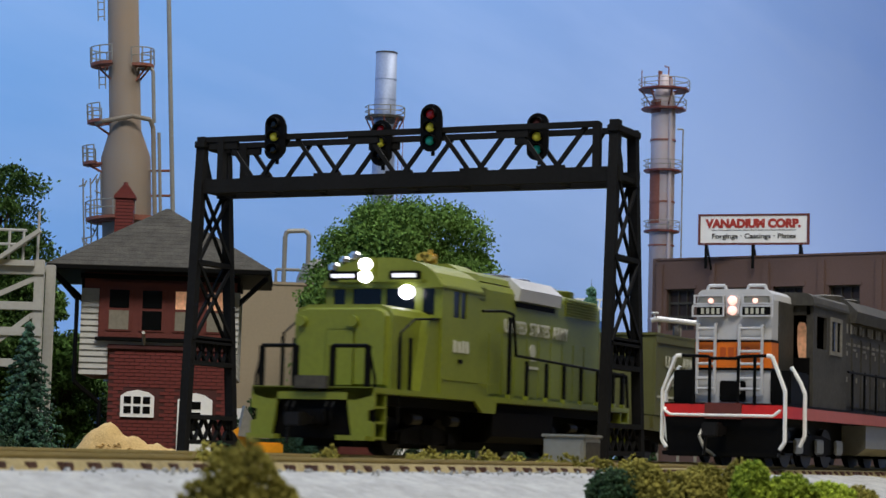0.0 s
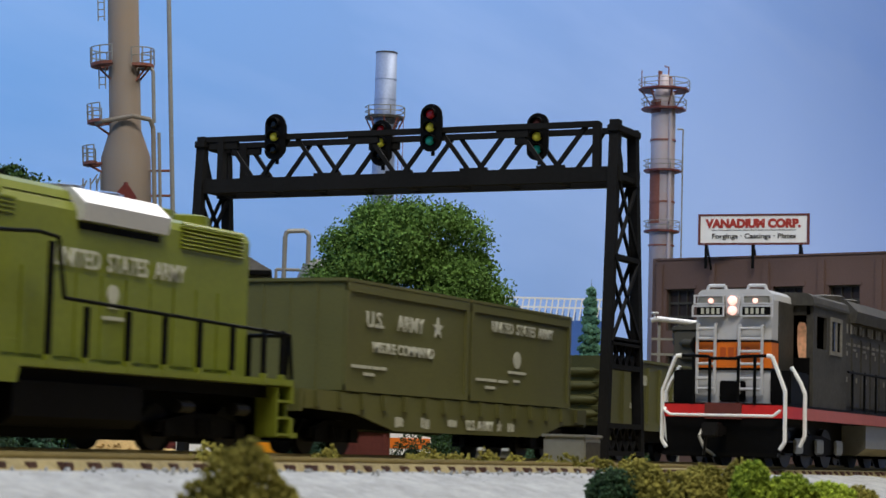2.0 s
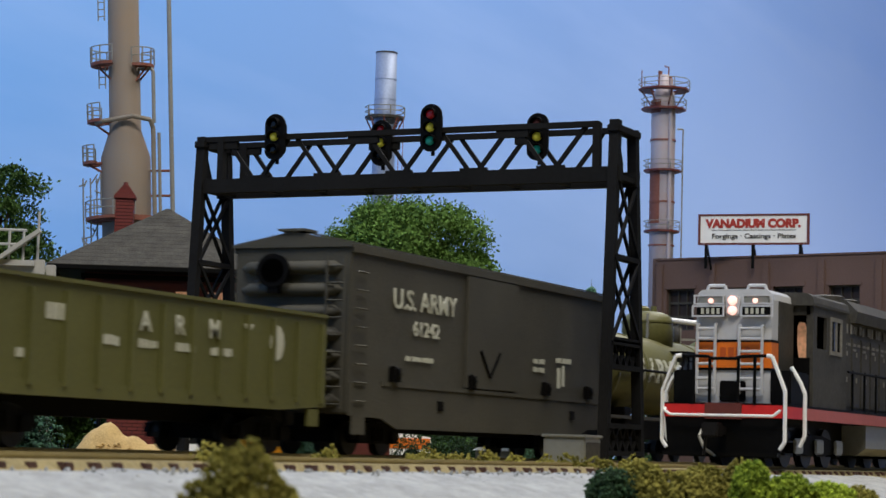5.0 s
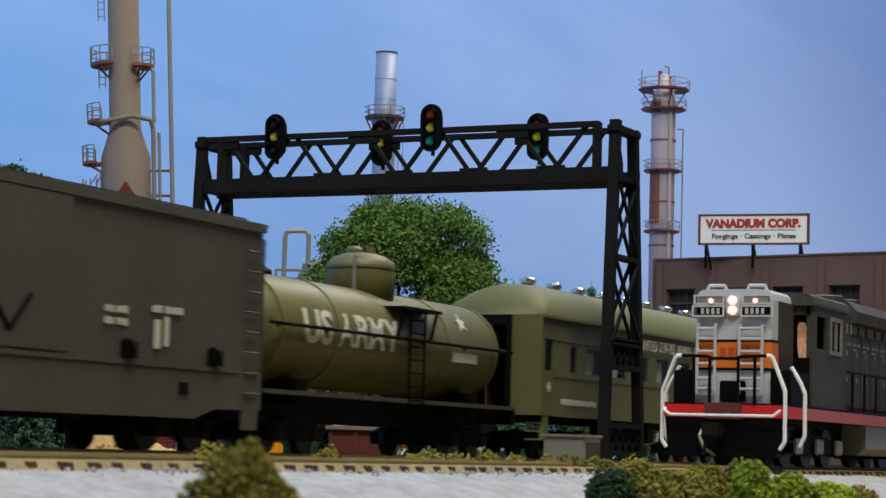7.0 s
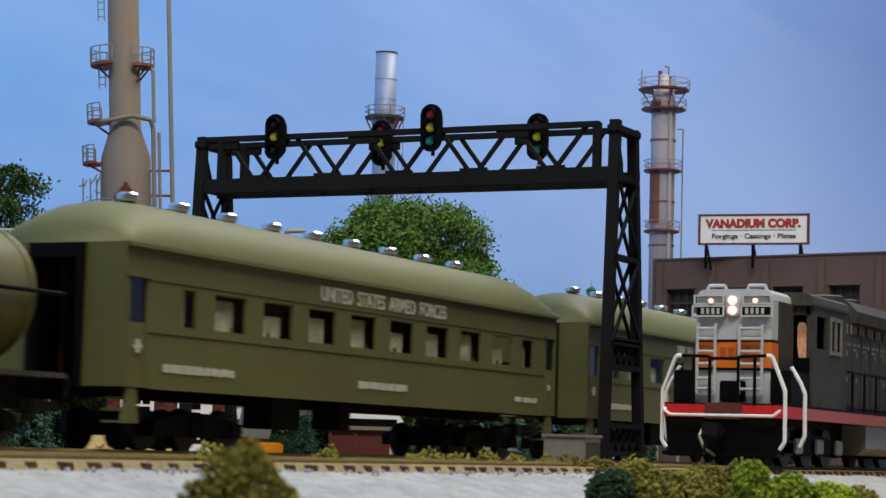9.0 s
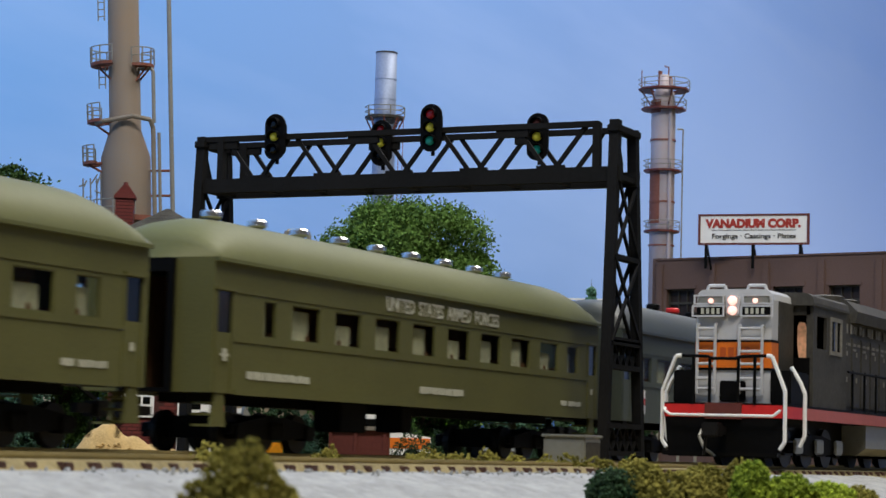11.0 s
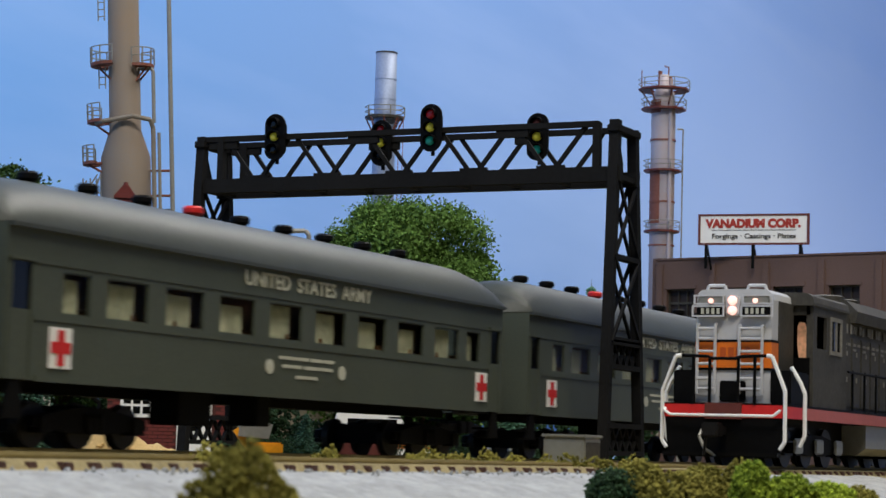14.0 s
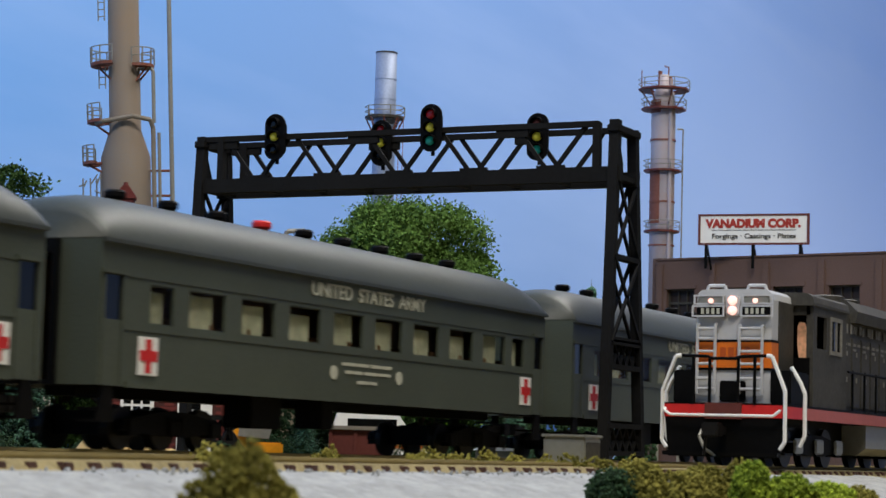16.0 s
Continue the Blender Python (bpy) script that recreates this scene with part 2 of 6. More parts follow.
def pierced(bm, x0, x1, z0, z1, y0, y1, holes):
    """An upright plate along x, in one piece, with openings (x0, x1, z0, z1) right through it."""
    xs = sorted({x0, x1, *(round(h[0], 4) for h in holes), *(round(h[1], 4) for h in holes)})
    zs = sorted({z0, z1, *(round(h[2], 4) for h in holes), *(round(h[3], 4) for h in holes)})

    def solid(i, j):
        if not (0 <= i < len(xs) - 1 and 0 <= j < len(zs) - 1):
            return False
        u, v = (xs[i] + xs[i + 1]) / 2, (zs[j] + zs[j + 1]) / 2
        return not any(h[0] < u < h[1] and h[2] < v < h[3] for h in holes)
    made = {}

    def vert(i, j, y):
        if (i, j, y) not in made:
            made[i, j, y] = bm.verts.new((xs[i], y, zs[j]))
        return made[i, j, y]
    for i in range(len(xs) - 1):
        for j in range(len(zs) - 1):
            if not solid(i, j):
                continue
            for y in (y0, y1):
                bm.faces.new((vert(i, j, y), vert(i + 1, j, y), vert(i + 1, j + 1, y), vert(i, j + 1, y)))
            for ok, (a, b) in ((solid(i - 1, j), ((i, j), (i, j + 1))), (solid(i + 1, j), ((i + 1, j), (i + 1, j + 1))), (solid(i, j - 1), ((i, j), (i + 1, j))), (solid(i, j + 1), ((i, j + 1), (i + 1, j + 1)))):
                if not ok:
                    bm.faces.new((vert(*a, y0), vert(*b, y0), vert(*b, y1), vert(*a, y1)))
    return bm


def words(text, size, material, parent, x, y, z, rz=0, name="lettering", spread=1.0, width=None, tilt=90, bold=0.006):
    """Raised lettering that starts at (x, y, z) and reads along its own x axis."""
    cu = bpy.data.curves.new("letters", "FONT")
    cu.body, cu.size, cu.extrude, cu.space_character, cu.offset = text, size * S / 0.72, 0.012 * S, spread, bold * S
    tmp = bpy.data.objects.new("letters", cu)
    me = bpy.data.meshes.new_from_object(tmp)
    bpy.data.objects.remove(tmp)
    bpy.data.curves.remove(cu)
    if width:
        xs = [v.co.x for v in me.vertices]
        k = width * S / (max(xs) - min(xs))
        me.transform(Matrix.Diagonal((k, 1, 1, 1)))
    if tilt:
        me.transform(Matrix.Diagonal((K.x, K.z, 1, 1)))
    me.materials.append(M[material])
    ob = new(name, me)
    ob.parent = parent
    ob.matrix_basis = pose(x * S * K.x, y * S * K.y, z * S * K.z, tilt, 0, rz)
    return ob


def bars(parent, rows, y, material="letter", name="lettering"):
    """Unreadable writing as plain bars: (x0, x1, z0, z1), broken into short words."""
    for x0, x1, z0, z1 in rows:
        h = z1 - z0
        rng = random.Random(int(x0 * 100 + z0 * 1000))
        bm, x = B(), x0
        while x < x1 - 0.02:
            w = min(h * rng.uniform(0.4, 0.75), x1 - x)
            box(bm, x, x + w, y - 0.012, y + 0.01, z0 + h * rng.choice((0, 0, 0.1)), z1 - h * rng.choice((0, 0, 0.12)))
            x += w + h * rng.uniform(0.1, 0.3)
        part(name, bm, material, parent)


def star(bm, x, y, z, r):
    pts = [(x + (r if i % 2 == 0 else r * 0.42) * math.sin(math.pi * i / 5), z + (r if i % 2 == 0 else r * 0.42) * math.cos(math.pi * i / 5)) for i in range(10)]
    return prism(bm, pts, y - 0.015, y + 0.01, "y")


def spot(d, a):
    """A place about d metres ahead of the stand and a metres to its side."""
    p = EYE + AHEAD * d * 1.015 + ASIDE * a * 0.93
    return p.x, p.y


FACE = YAW - 90  # turn of a thing whose -y side looks at the aisle
SPREAD = random.Random(7)
# ---- the setting: ground, gravel shoulder, backdrop, room ----
def ground_sheet():
    bm = B()
    xs = [-190 + 5 * i for i in range(107)]
    ys = [-75, -40, -28, -20, -17, -15.1, -13.6, -12.1, -10.7, -10.3, -9, -7.4, -5.5, -3.5, -2.2, 0, 2.2, 4, 7, 10, 14, 20, 30, 42.5]

    def height(x, y):
        if y < -15.1:
            return -1.5
        if y < -10.3:
            return -1.5 + (y + 15.1) / 4.8 * 1.1
        n = noise.noise(Vector((x * 0.21, y * 0.35, 0)))
        return -0.42 + 0.12 * n * (1 if abs(y) > 2.3 and y > -7.5 else 0.2)

    grid = [[bm.verts.new((x, y, height(x, y))) for y in ys] for x in xs]
    for i in range(len(xs) - 1):
        for j in range(len(ys) - 1):
            bm.faces.new((grid[i][j], grid[i + 1][j], grid[i + 1][j + 1], grid[i][j + 1]))
    return tagged(part("ground", bm, "ground", smooth=True), "brown and olive turf of the model railway layout", "ground", kind="structure")


ground_sheet()


def shoulder():
    rng = random.Random(3)
    bm = B()
    xs = [-20 + 0.7 * i for i in range(110)]
    rows = [(-15.3, -1.45), (-14.3, -1.08), (-13.3, -0.82), (-12.3, -0.58), (-11.4, -0.35), (-10.6, -0.2), (-10.0, -0.18), (-9.8, -0.47)]
    grid = [[bm.verts.new((x, y + rng.uniform(-0.05, 0.05), z + rng.uniform(-0.02, 0.02))) for y, z in rows] for x in xs]
    for i in range(len(xs) - 1):
        for j in range(len(rows) - 1):
            bm.faces.new((grid[i][j], grid[i + 1][j], grid[i + 1][j + 1], grid[i][j + 1]))
    return tagged(part("gravel_shoulder", bm, "gravel", smooth=True), "pale grey gravel shoulder sloping down from the track", "gravel", kind="structure")


shoulder()
def stones():
    rng = random.Random(31)
    bm = B()
    for _ in range(2600):
        x, y = rng.uniform(-4, 46), rng.uniform(-13.5, -10.1)
        z = -0.19 + min(0, (y + 10.5)) * 0.24
        r = rng.uniform(0.02, 0.05)
        m = Matrix.Translation((x, y, z + r * 0.3)) @ Euler((rng.random() * 6, rng.random() * 6, 0)).to_matrix().to_4x4() @ Matrix.Diagonal((r, r * 0.8, r * 0.6, 1))
        bmesh.ops.create_icosphere(bm, subdivisions=1, radius=1, matrix=m)
    return tagged(part("gravel_stones", bm, "gravel"), "loose pale grey gravel stones on the shoulder", "gravel", kind="stuff")


stones()


def wall_box(name, x0, x1, y0, y1, z0, z1, material, label):
    return tagged(part(name, box(B(), x0, x1, y0, y1, z0, z1), material), label, "wall", kind="structure")


wall_box("backdrop", -190, 345, 43, 45, -3, 160, "sky", "sky-blue painted backdrop wall with faint streaks of cloud")
wall_box("wall_east", 345, 349, -260, 45, -90, 160, "sky", "sky-blue painted end wall of the layout")
wall_box("wall_west", -196, -190, -260, 45, -90, 160, "room", "plain warm grey room wall")
wall_box("wall_south", -190, 345, -266, -260, -90, 160, "room", "plain warm grey room wall behind the aisle")
wall_box("floor", -190, 345, -260, -75, -94, -90, "room", "plain grey room floor of the aisle")
wall_box("ceiling", -196, 349, -266, 45, 160, 164, "room", "plain pale room ceiling")
wall_box("layout_fascia", -190, 345, -75.6, -75, -90, -1.3, "room", "plain fascia board along the layout's edge")


# ---- tracks ----
def railway_track(y, x0, x1, near0, near1, label, sunk=0.0):
    """sunk: how far the rails sit down into the ties and ballast."""
    top = sunk
    t = thing("railway_track", 0, y, 0, 0, label, "track", "railway tracks", "structure")
    for side in (-0.76, 0.76):
        prof = [(side - 0.07, -0.2), (side + 0.07, -0.2), (side + 0.03, -0.16), (side + 0.03, -0.06), (side + 0.045, -0.04), (side + 0.045, 0), (side - 0.045, 0), (side - 0.045, -0.04), (side - 0.03, -0.06), (side - 0.03, -0.16)]
        part("rail", prism(B(), prof, x0, x1), "rail", t, "brown weathered steel rail")
    part("ballast", prism(B(), [(-1.9, -0.5), (2.2, -0.5), (1.6, -0.27 + top), (1.2, -0.175 + top), (-1.2, -0.175 + top), (-1.3, -0.285 + top)], x0, x1), "ballast", t, "tan ballast bed")
    n = int((x1 - x0) / 0.6)
    first = None
    rest = B()
    rng = random.Random(5)
    for i in range(n):
        x = x0 + 0.6 * i
        if near0 <= x <= near1:
            if first is None:
                first = part("tie", box(B(), -0.1, 0.1, -1.34, 1.34, -0.36 + top, -0.2 + top, 0.02), "tie", t)
                first.location = (x * S, 0, 0)
            else:
                again("tie", first, t, x + rng.uniform(-0.03, 0.03), rng.uniform(-0.05, 0.05), 0, rng.uniform(-1.5, 1.5))
        else:
            box(rest, x - 0.12, x + 0.12, -1.34, 1.34, -0.36 + top, -0.2 + top)
    tagged(part("ties", rest, "tie", t), kind="stuff")
    return t


railway_track(0, -185, 340, 20, 66, "train track with dark ties in tan ballast")
railway_track(-8.37, -185, 340, 0, 66, "siding track with dark wooden ties and weathered brown rails", 0.1)


# ---- foliage ----
proportions(0.93, 0.93, 0.93)


def lump_mesh(lumps, size, rng, hang=1.0):
    """Ragged lumps as plain vertex and face lists, quick for large heaps."""
    base = [(0, 0, 1), (0.9, 0, 0.35), (0.28, 0.85, 0.35), (-0.72, 0.53, 0.35), (-0.72, -0.53, 0.35), (0.28, -0.85, 0.35), (0, 0, -0.8)]
    tri = [(0, 1, 2), (0, 2, 3), (0, 3, 4), (0, 4, 5), (0, 5, 1), (6, 2, 1), (6, 3, 2), (6, 4, 3), (6, 5, 4), (6, 1, 5)]
    vs, fs = [], []
    for p, s in lumps:
        m = Euler((rng.random() * 6, rng.random() * 6, rng.random() * 6)).to_matrix()
        k = len(vs)
        for b in base:
            q = m @ Vector(b)
            if hang != 1:
                q = Vector((q.x / hang, q.y / hang, q.z * hang))
            r = s * size * rng.uniform(0.6, 1.25)
            vs.append(((p[0] + q.x * r) * S * K.x, (p[1] + q.y * r) * S * K.y, (p[2] + q.z * r) * S * K.z))
        fs += [(a + k, b + k, c + k) for a, b, c in tri]
    return vs, fs


def heap(name, heaps, size, material, parent, seed, label=""):
    """heaps: (x, y, z, rx, ry, rz, count)."""
    rng = random.Random(seed)
    lumps = []
    for cx, cy, cz, rx, ry, rz, n in heaps:
        for _ in range(n):
            while True:
                u = Vector((rng.uniform(-1, 1), rng.uniform(-1, 1), rng.uniform(-0.5, 1)))
                if 0.3 < u.length < 1:
                    break
            k = 1 + 0.22 * noise.noise(Vector((u.x * 2.3 + cx, u.y * 2.3 + cy, u.z * 2.3 + seed)))
            lumps.append(((cx + u.x * rx * k, cy + u.y * ry * k, cz + u.z * rz * k), rng.uniform(0.5, 1.2)))
    vs, fs = lump_mesh(lumps, size, rng)
    me = bpy.data.meshes.new(name)
    me.from_pydata(vs, [], fs)
    me.materials.append(M[material])
    ob = new(name, me)
    ob.parent = parent
    return tagged(ob, label)


def bush(d, a, z, heaps, size, material, seed, label):
    x, y = spot(d, a)
    t = thing("bush", x, y, z, FACE, label, "bush", "foam bushes")
    heap("foliage", heaps, size, material, t, seed)
    part("stem", rod(B(), (0, 0, -0.6), (0, 0, 0.15), 0.05, 6, 0.02), "bark", t)
    return t


bush(18, -1.74, -0.5, [(0, 0, 0.1, 0.42, 0.4, 0.64, 3600), (-0.3, 0, 0.0, 0.32, 0.3, 0.42, 1700), (0.33, 0, 0, 0.32, 0.3, 0.4, 1700)], 0.03, "tuft", 11, "olive foam bush on the gravel shoulder")
bush(33, 2.95, -0.5, [(0, 0, 0.1, 0.5, 0.4, 0.42, 2200)], 0.04, "tuft_dark", 12, "dark green foam bush beside the track")
bush(33, 3.75, -0.5, [(-0.35, 0, 0.15, 0.4, 0.4, 0.5, 2200), (0.35, 0, 0.1, 0.5, 0.4, 0.42, 2200)], 0.04, "tuft", 13, "olive foam bush beside the track")
bush(33.5, 4.75, -0.45, [(-0.3, 0, 0.12, 0.5, 0.4, 0.42, 2200), (0.4, 0, 0.12, 0.42, 0.4, 0.52, 2200)], 0.04, "tuft", 14, "olive brown foam bush beside the track")
bush(32.5, 5.35, -0.45, [(-0.25, 0, 0.15, 0.35, 0.4, 0.48, 2000), (0.35, 0, 0.05, 0.5, 0.4, 0.38, 2200)], 0.04, "tuft_green", 15, "bright green foam bush beside the track")
bush(33, 6.45, -0.55, [(0, 0, 0.1, 0.5, 0.4, 0.32, 2200)], 0.04, "tuft_green", 16, "yellow green foam bush beside the track")
bush(34, 7.05, -0.6, [(0, 0, 0.1, 0.5, 0.4, 0.3, 2200)], 0.04, "tuft", 17, "low olive foam bush beside the track")


def tufts(name, places, material, seed, label):
    """Low tufts of foam turf: (ahead, aside, width, height)."""
    for i, (d, a, w, h) in enumerate(places):
        x, y = spot(d, a)
        t = thing("grass_tuft", x, y, -0.4, FACE, label, "grass", "grass tufts")
        heap("foliage", [(0, 0, 0.05, w, w * 0.7, h, int(400 + 900 * w))], 0.045, material, t, seed + i)


tufts("grass_tuft", [(29, -3.3, 0.4, 0.55), (30, -2.7, 0.25, 0.5), (33, -1.8, 0.3, 0.55), (36, -0.4, 0.3, 0.5), (40, -0.15, 0.5, 0.58), (40.5, 0.45, 0.5, 0.52), (40, 1.0, 0.35, 0.58), (41, 1.6, 0.35, 0.5), (40.5, 2.2, 0.3, 0.5), (41, 2.75, 0.5, 0.56), (41, 3.35, 0.45, 0.52), (42, 4.1, 0.4, 0.55)], "tuft", 40, "small olive grass tuft between the tracks")
tufts("grass_tuft", [(60, -13.6, 1.2, 0.8), (62, -15.2, 1.2, 0.9), (64, -11.2, 0.6, 0.6), (59, -6.3, 0.5, 0.6), (73, -1.0, 0.8, 1.35), (73, 0.1, 0.8, 1.3), (74, 1.2, 0.8, 1.4), (74, 2.4, 0.8, 1.5), (74, 3.5, 0.9, 1.5), (75, 4.7, 0.9, 1.5), (70, -6.0, 0.9, 1.0), (70, -5.0, 0.8, 0.9)], "tuft_dark", 60, "dark green ground foliage behind the track")


def leaf_tree(x, y, z, h, crown, seed, label, count=5200, size=0.16, material="leaf", boughs_n=60):
    """A trunk with limbs and a crown of leaf clusters that hang in ragged boughs."""
    rng = random.Random(seed)
    t = thing("tree", x, y, z, FACE, label, "tree", "leafy trees")
    bm = rod(B(), (0, 0, 0), (0.1, 0, h * 0.35), h * 0.03, 8, h * 0.02)
    tips = []
    for i in range(11):
        a = i * 2.4
        tip = Vector((math.cos(a) * crown * rng.uniform(0.35, 0.75), math.sin(a) * crown * rng.uniform(0.3, 0.6), h * rng.uniform(0.5, 0.9)))
        rod(bm, (0.1, 0, h * rng.uniform(0.22, 0.36)), tip, h * 0.012, 6, h * 0.003)
        tips.append(tip)
    part("trunk", bm, "bark", t, "brown trunk and limbs")
    clumps = []
    while len(clumps) < boughs_n:
        u = Vector((rng.uniform(-1, 1), rng.uniform(-1, 1), rng.uniform(-1, 1)))
        k = (abs(u.x) ** 2.7 + abs(u.y) ** 2.7 + abs(u.z) ** 2.7) ** (1 / 2.7)
        if 0.5 < k < 0.97:
            clumps.append((Vector((u.x * crown, u.y * crown * 0.8, h * 0.53 + u.z * h * 0.43)), crown * rng.uniform(0.18, 0.3)))
    gen = np.random.RandomState(seed)
    per = count // boughs_n
    centres = []
    for c, r in clumps:
        # leaves lie on a drooping dome, thinner below and ragged at the rim
        d = gen.normal(size=(per, 3))
        d /= np.linalg.norm(d, axis=1)[:, None]
        d[:, 2] = np.where(d[:, 2] < -0.25, -d[:, 2] * 0.6, d[:, 2])
        rad = r * (1 - 0.45 * gen.random_sample(per) ** 2.2)[:, None]
        p = d * rad * np.array((1.15, 1.15, 0.72)) + np.array(c)
        p += gen.normal(size=(per, 3)) * r * 0.17
        p[:, 2] -= 0.28 * r * (d[:, 0] ** 2 + d[:, 1] ** 2)
        centres.append(p)
    p = np.concatenate(centres)
    n = len(p)
    along = gen.normal(size=(n, 3))
    along[:, 2] -= 0.5
    along /= np.linalg.norm(along, axis=1)[:, None]
    across = np.cross(along, gen.normal(size=(n, 3)))
    across /= np.linalg.norm(across, axis=1)[:, None]
    long = (size * (0.6 + 0.8 * gen.random_sample(n)))[:, None]
    quad = np.stack([p - along * long, p + across * long * 0.55, p + along * long, p - across * long * 0.55], axis=1)
    me = bpy.data.meshes.new("crown")
    me.from_pydata((quad.reshape(-1, 3) * np.array(K) * S).tolist(), [], np.arange(4 * n).reshape(-1, 4).tolist())
    me.materials.append(M[material])
    ob = new("crown", me)
    ob.parent = t
    return t


px, py = spot(88, -1.62)
leaf_tree(px, py, -0.5, 12.05, 3.95, 21, "large green leafy tree behind the railway", 170000, 0.085, boughs_n=230)
px, py = spot(85, -19.85)
leaf_tree(px, py, -0.5, 13.2, 3.0, 22, "tall green leafy tree beside the signal tower", 75000, 0.09, boughs_n=190)
px, py = spot(88, -17.9)
leaf_tree(px, py, -0.5, 8.6, 1.75, 25, "green leafy tree beside the signal tower", 30000, 0.1, boughs_n=80)
px, py = spot(84, 0.62)
leaf_tree(px, py, -0.5, 6.9, 0.55, 27, "thin bright lime sapling behind the railway", 2400, 0.1, "tuft_lime", 14)
px, py = spot(88, -16.9)
leaf_tree(px, py, -0.5, 5.6, 2.2, 23, "low green leafy tree behind the signal tower", 18000, 0.11, "end_leaf")
px, py = spot(80, -0.9)
leaf_tree(px, py, -0.5, 4.2, 2.4, 24, "low dark leafy tree behind the railway", 16000, 0.11, "end_leaf")


def conifer(d, a, h, r, seed, label, z=-0.45):
    rng = random.Random(seed)
    x, y = spot(d, a)
    t = thing("conifer", x, y, z, 0, label, "tree", "conifers")
    part("trunk", rod(B(), (0, 0, 0), (0, 0, h), h * 0.018, 6, 0.01), "bark", t)
    lumps = []
    tiers = 18
    for k in range(tiers):
        f = k / tiers
        zz = h * (0.12 + 0.86 * f)
        rr = r * (1 - f) ** 0.85 + 0.04 * r
        for b in range(int(20 * (1 - f)) + 7):
            ang = rng.random() * 6.28
            length = rr * rng.uniform(0.7, 1.1)
            for s in range(9):
                g = (s + 1) / 9
                lumps.append(((math.cos(ang) * length * g, math.sin(ang) * length * g, zz - 0.35 * length * g + rng.uniform(-0.04, 0.04) * h * 0.3), rng.uniform(0.5, 1.1) * (1.1 - 0.4 * g)))
    vs, fs = lump_mesh(lumps, h * 0.028, rng)
    me = bpy.data.meshes.new("needles")
    me.from_pydata(vs, [], fs)
    me.materials.append(M["needle"])
    ob = new("needles", me)
    ob.parent = t
    return t


conifer(66, -13.6, 4.7, 1.35, 31, "dark blue-green conifer beside the signal tower")
conifer(65, -15.0, 3.6, 1.1, 36, "dark conifer beside the signal tower")
conifer(100, 3.65, 8.4, 1.6, 32, "dark conifer in front of the blue shed")
conifer(120, 9.0, 11.2, 1.5, 33, "dark conifer beside the brick factory")
conifer(86, 3.2, 3.4, 1.1, 34, "small dark conifer behind the railway")
conifer(70, -4.6, 1.9, 0.8, 35, "small dark conifer behind the railway")


def treeline():
    """A dark hedge along the foot of the backdrop scenery."""
    # Partly added to keep the gaps under the train dark.
    t = thing("distant_treeline", *spot(90, 0), -0.5, FACE, "dark green hedge and low trees along the layout's rear", "hedge", kind="stuff")
    rng = random.Random(77)
    heaps = []
    for i in range(34):
        a = -24 + i * 1.0
        h = rng.uniform(2.0, 3.4) + (2.2 if a < -13 else 0)
        heaps.append((a, rng.uniform(-0.8, 2.0), h * 0.35, 0.95, 0.8, h * 0.62, 420))
    heap("foliage", heaps, 0.14, "tuft_dark", t, 78)


treeline()


def blue_hills():
    t = thing("distant_hill", *spot(112, -19), -0.5, FACE, "hazy blue hill low on the backdrop", "hill", kind="structure")
    prof = [(-9, 0)] + [(-9 + i * 0.9, 5.6 + 1.0 * noise.noise(Vector((i * 0.35, 2, 0)))) for i in range(18)] + [(6.3, 0)]
    part("ridge", prism(B(), prof, 0, 1.0, "y"), "hill", t)


blue_hills()
# ---- signal bridge ----
proportions(1, 1, 1)


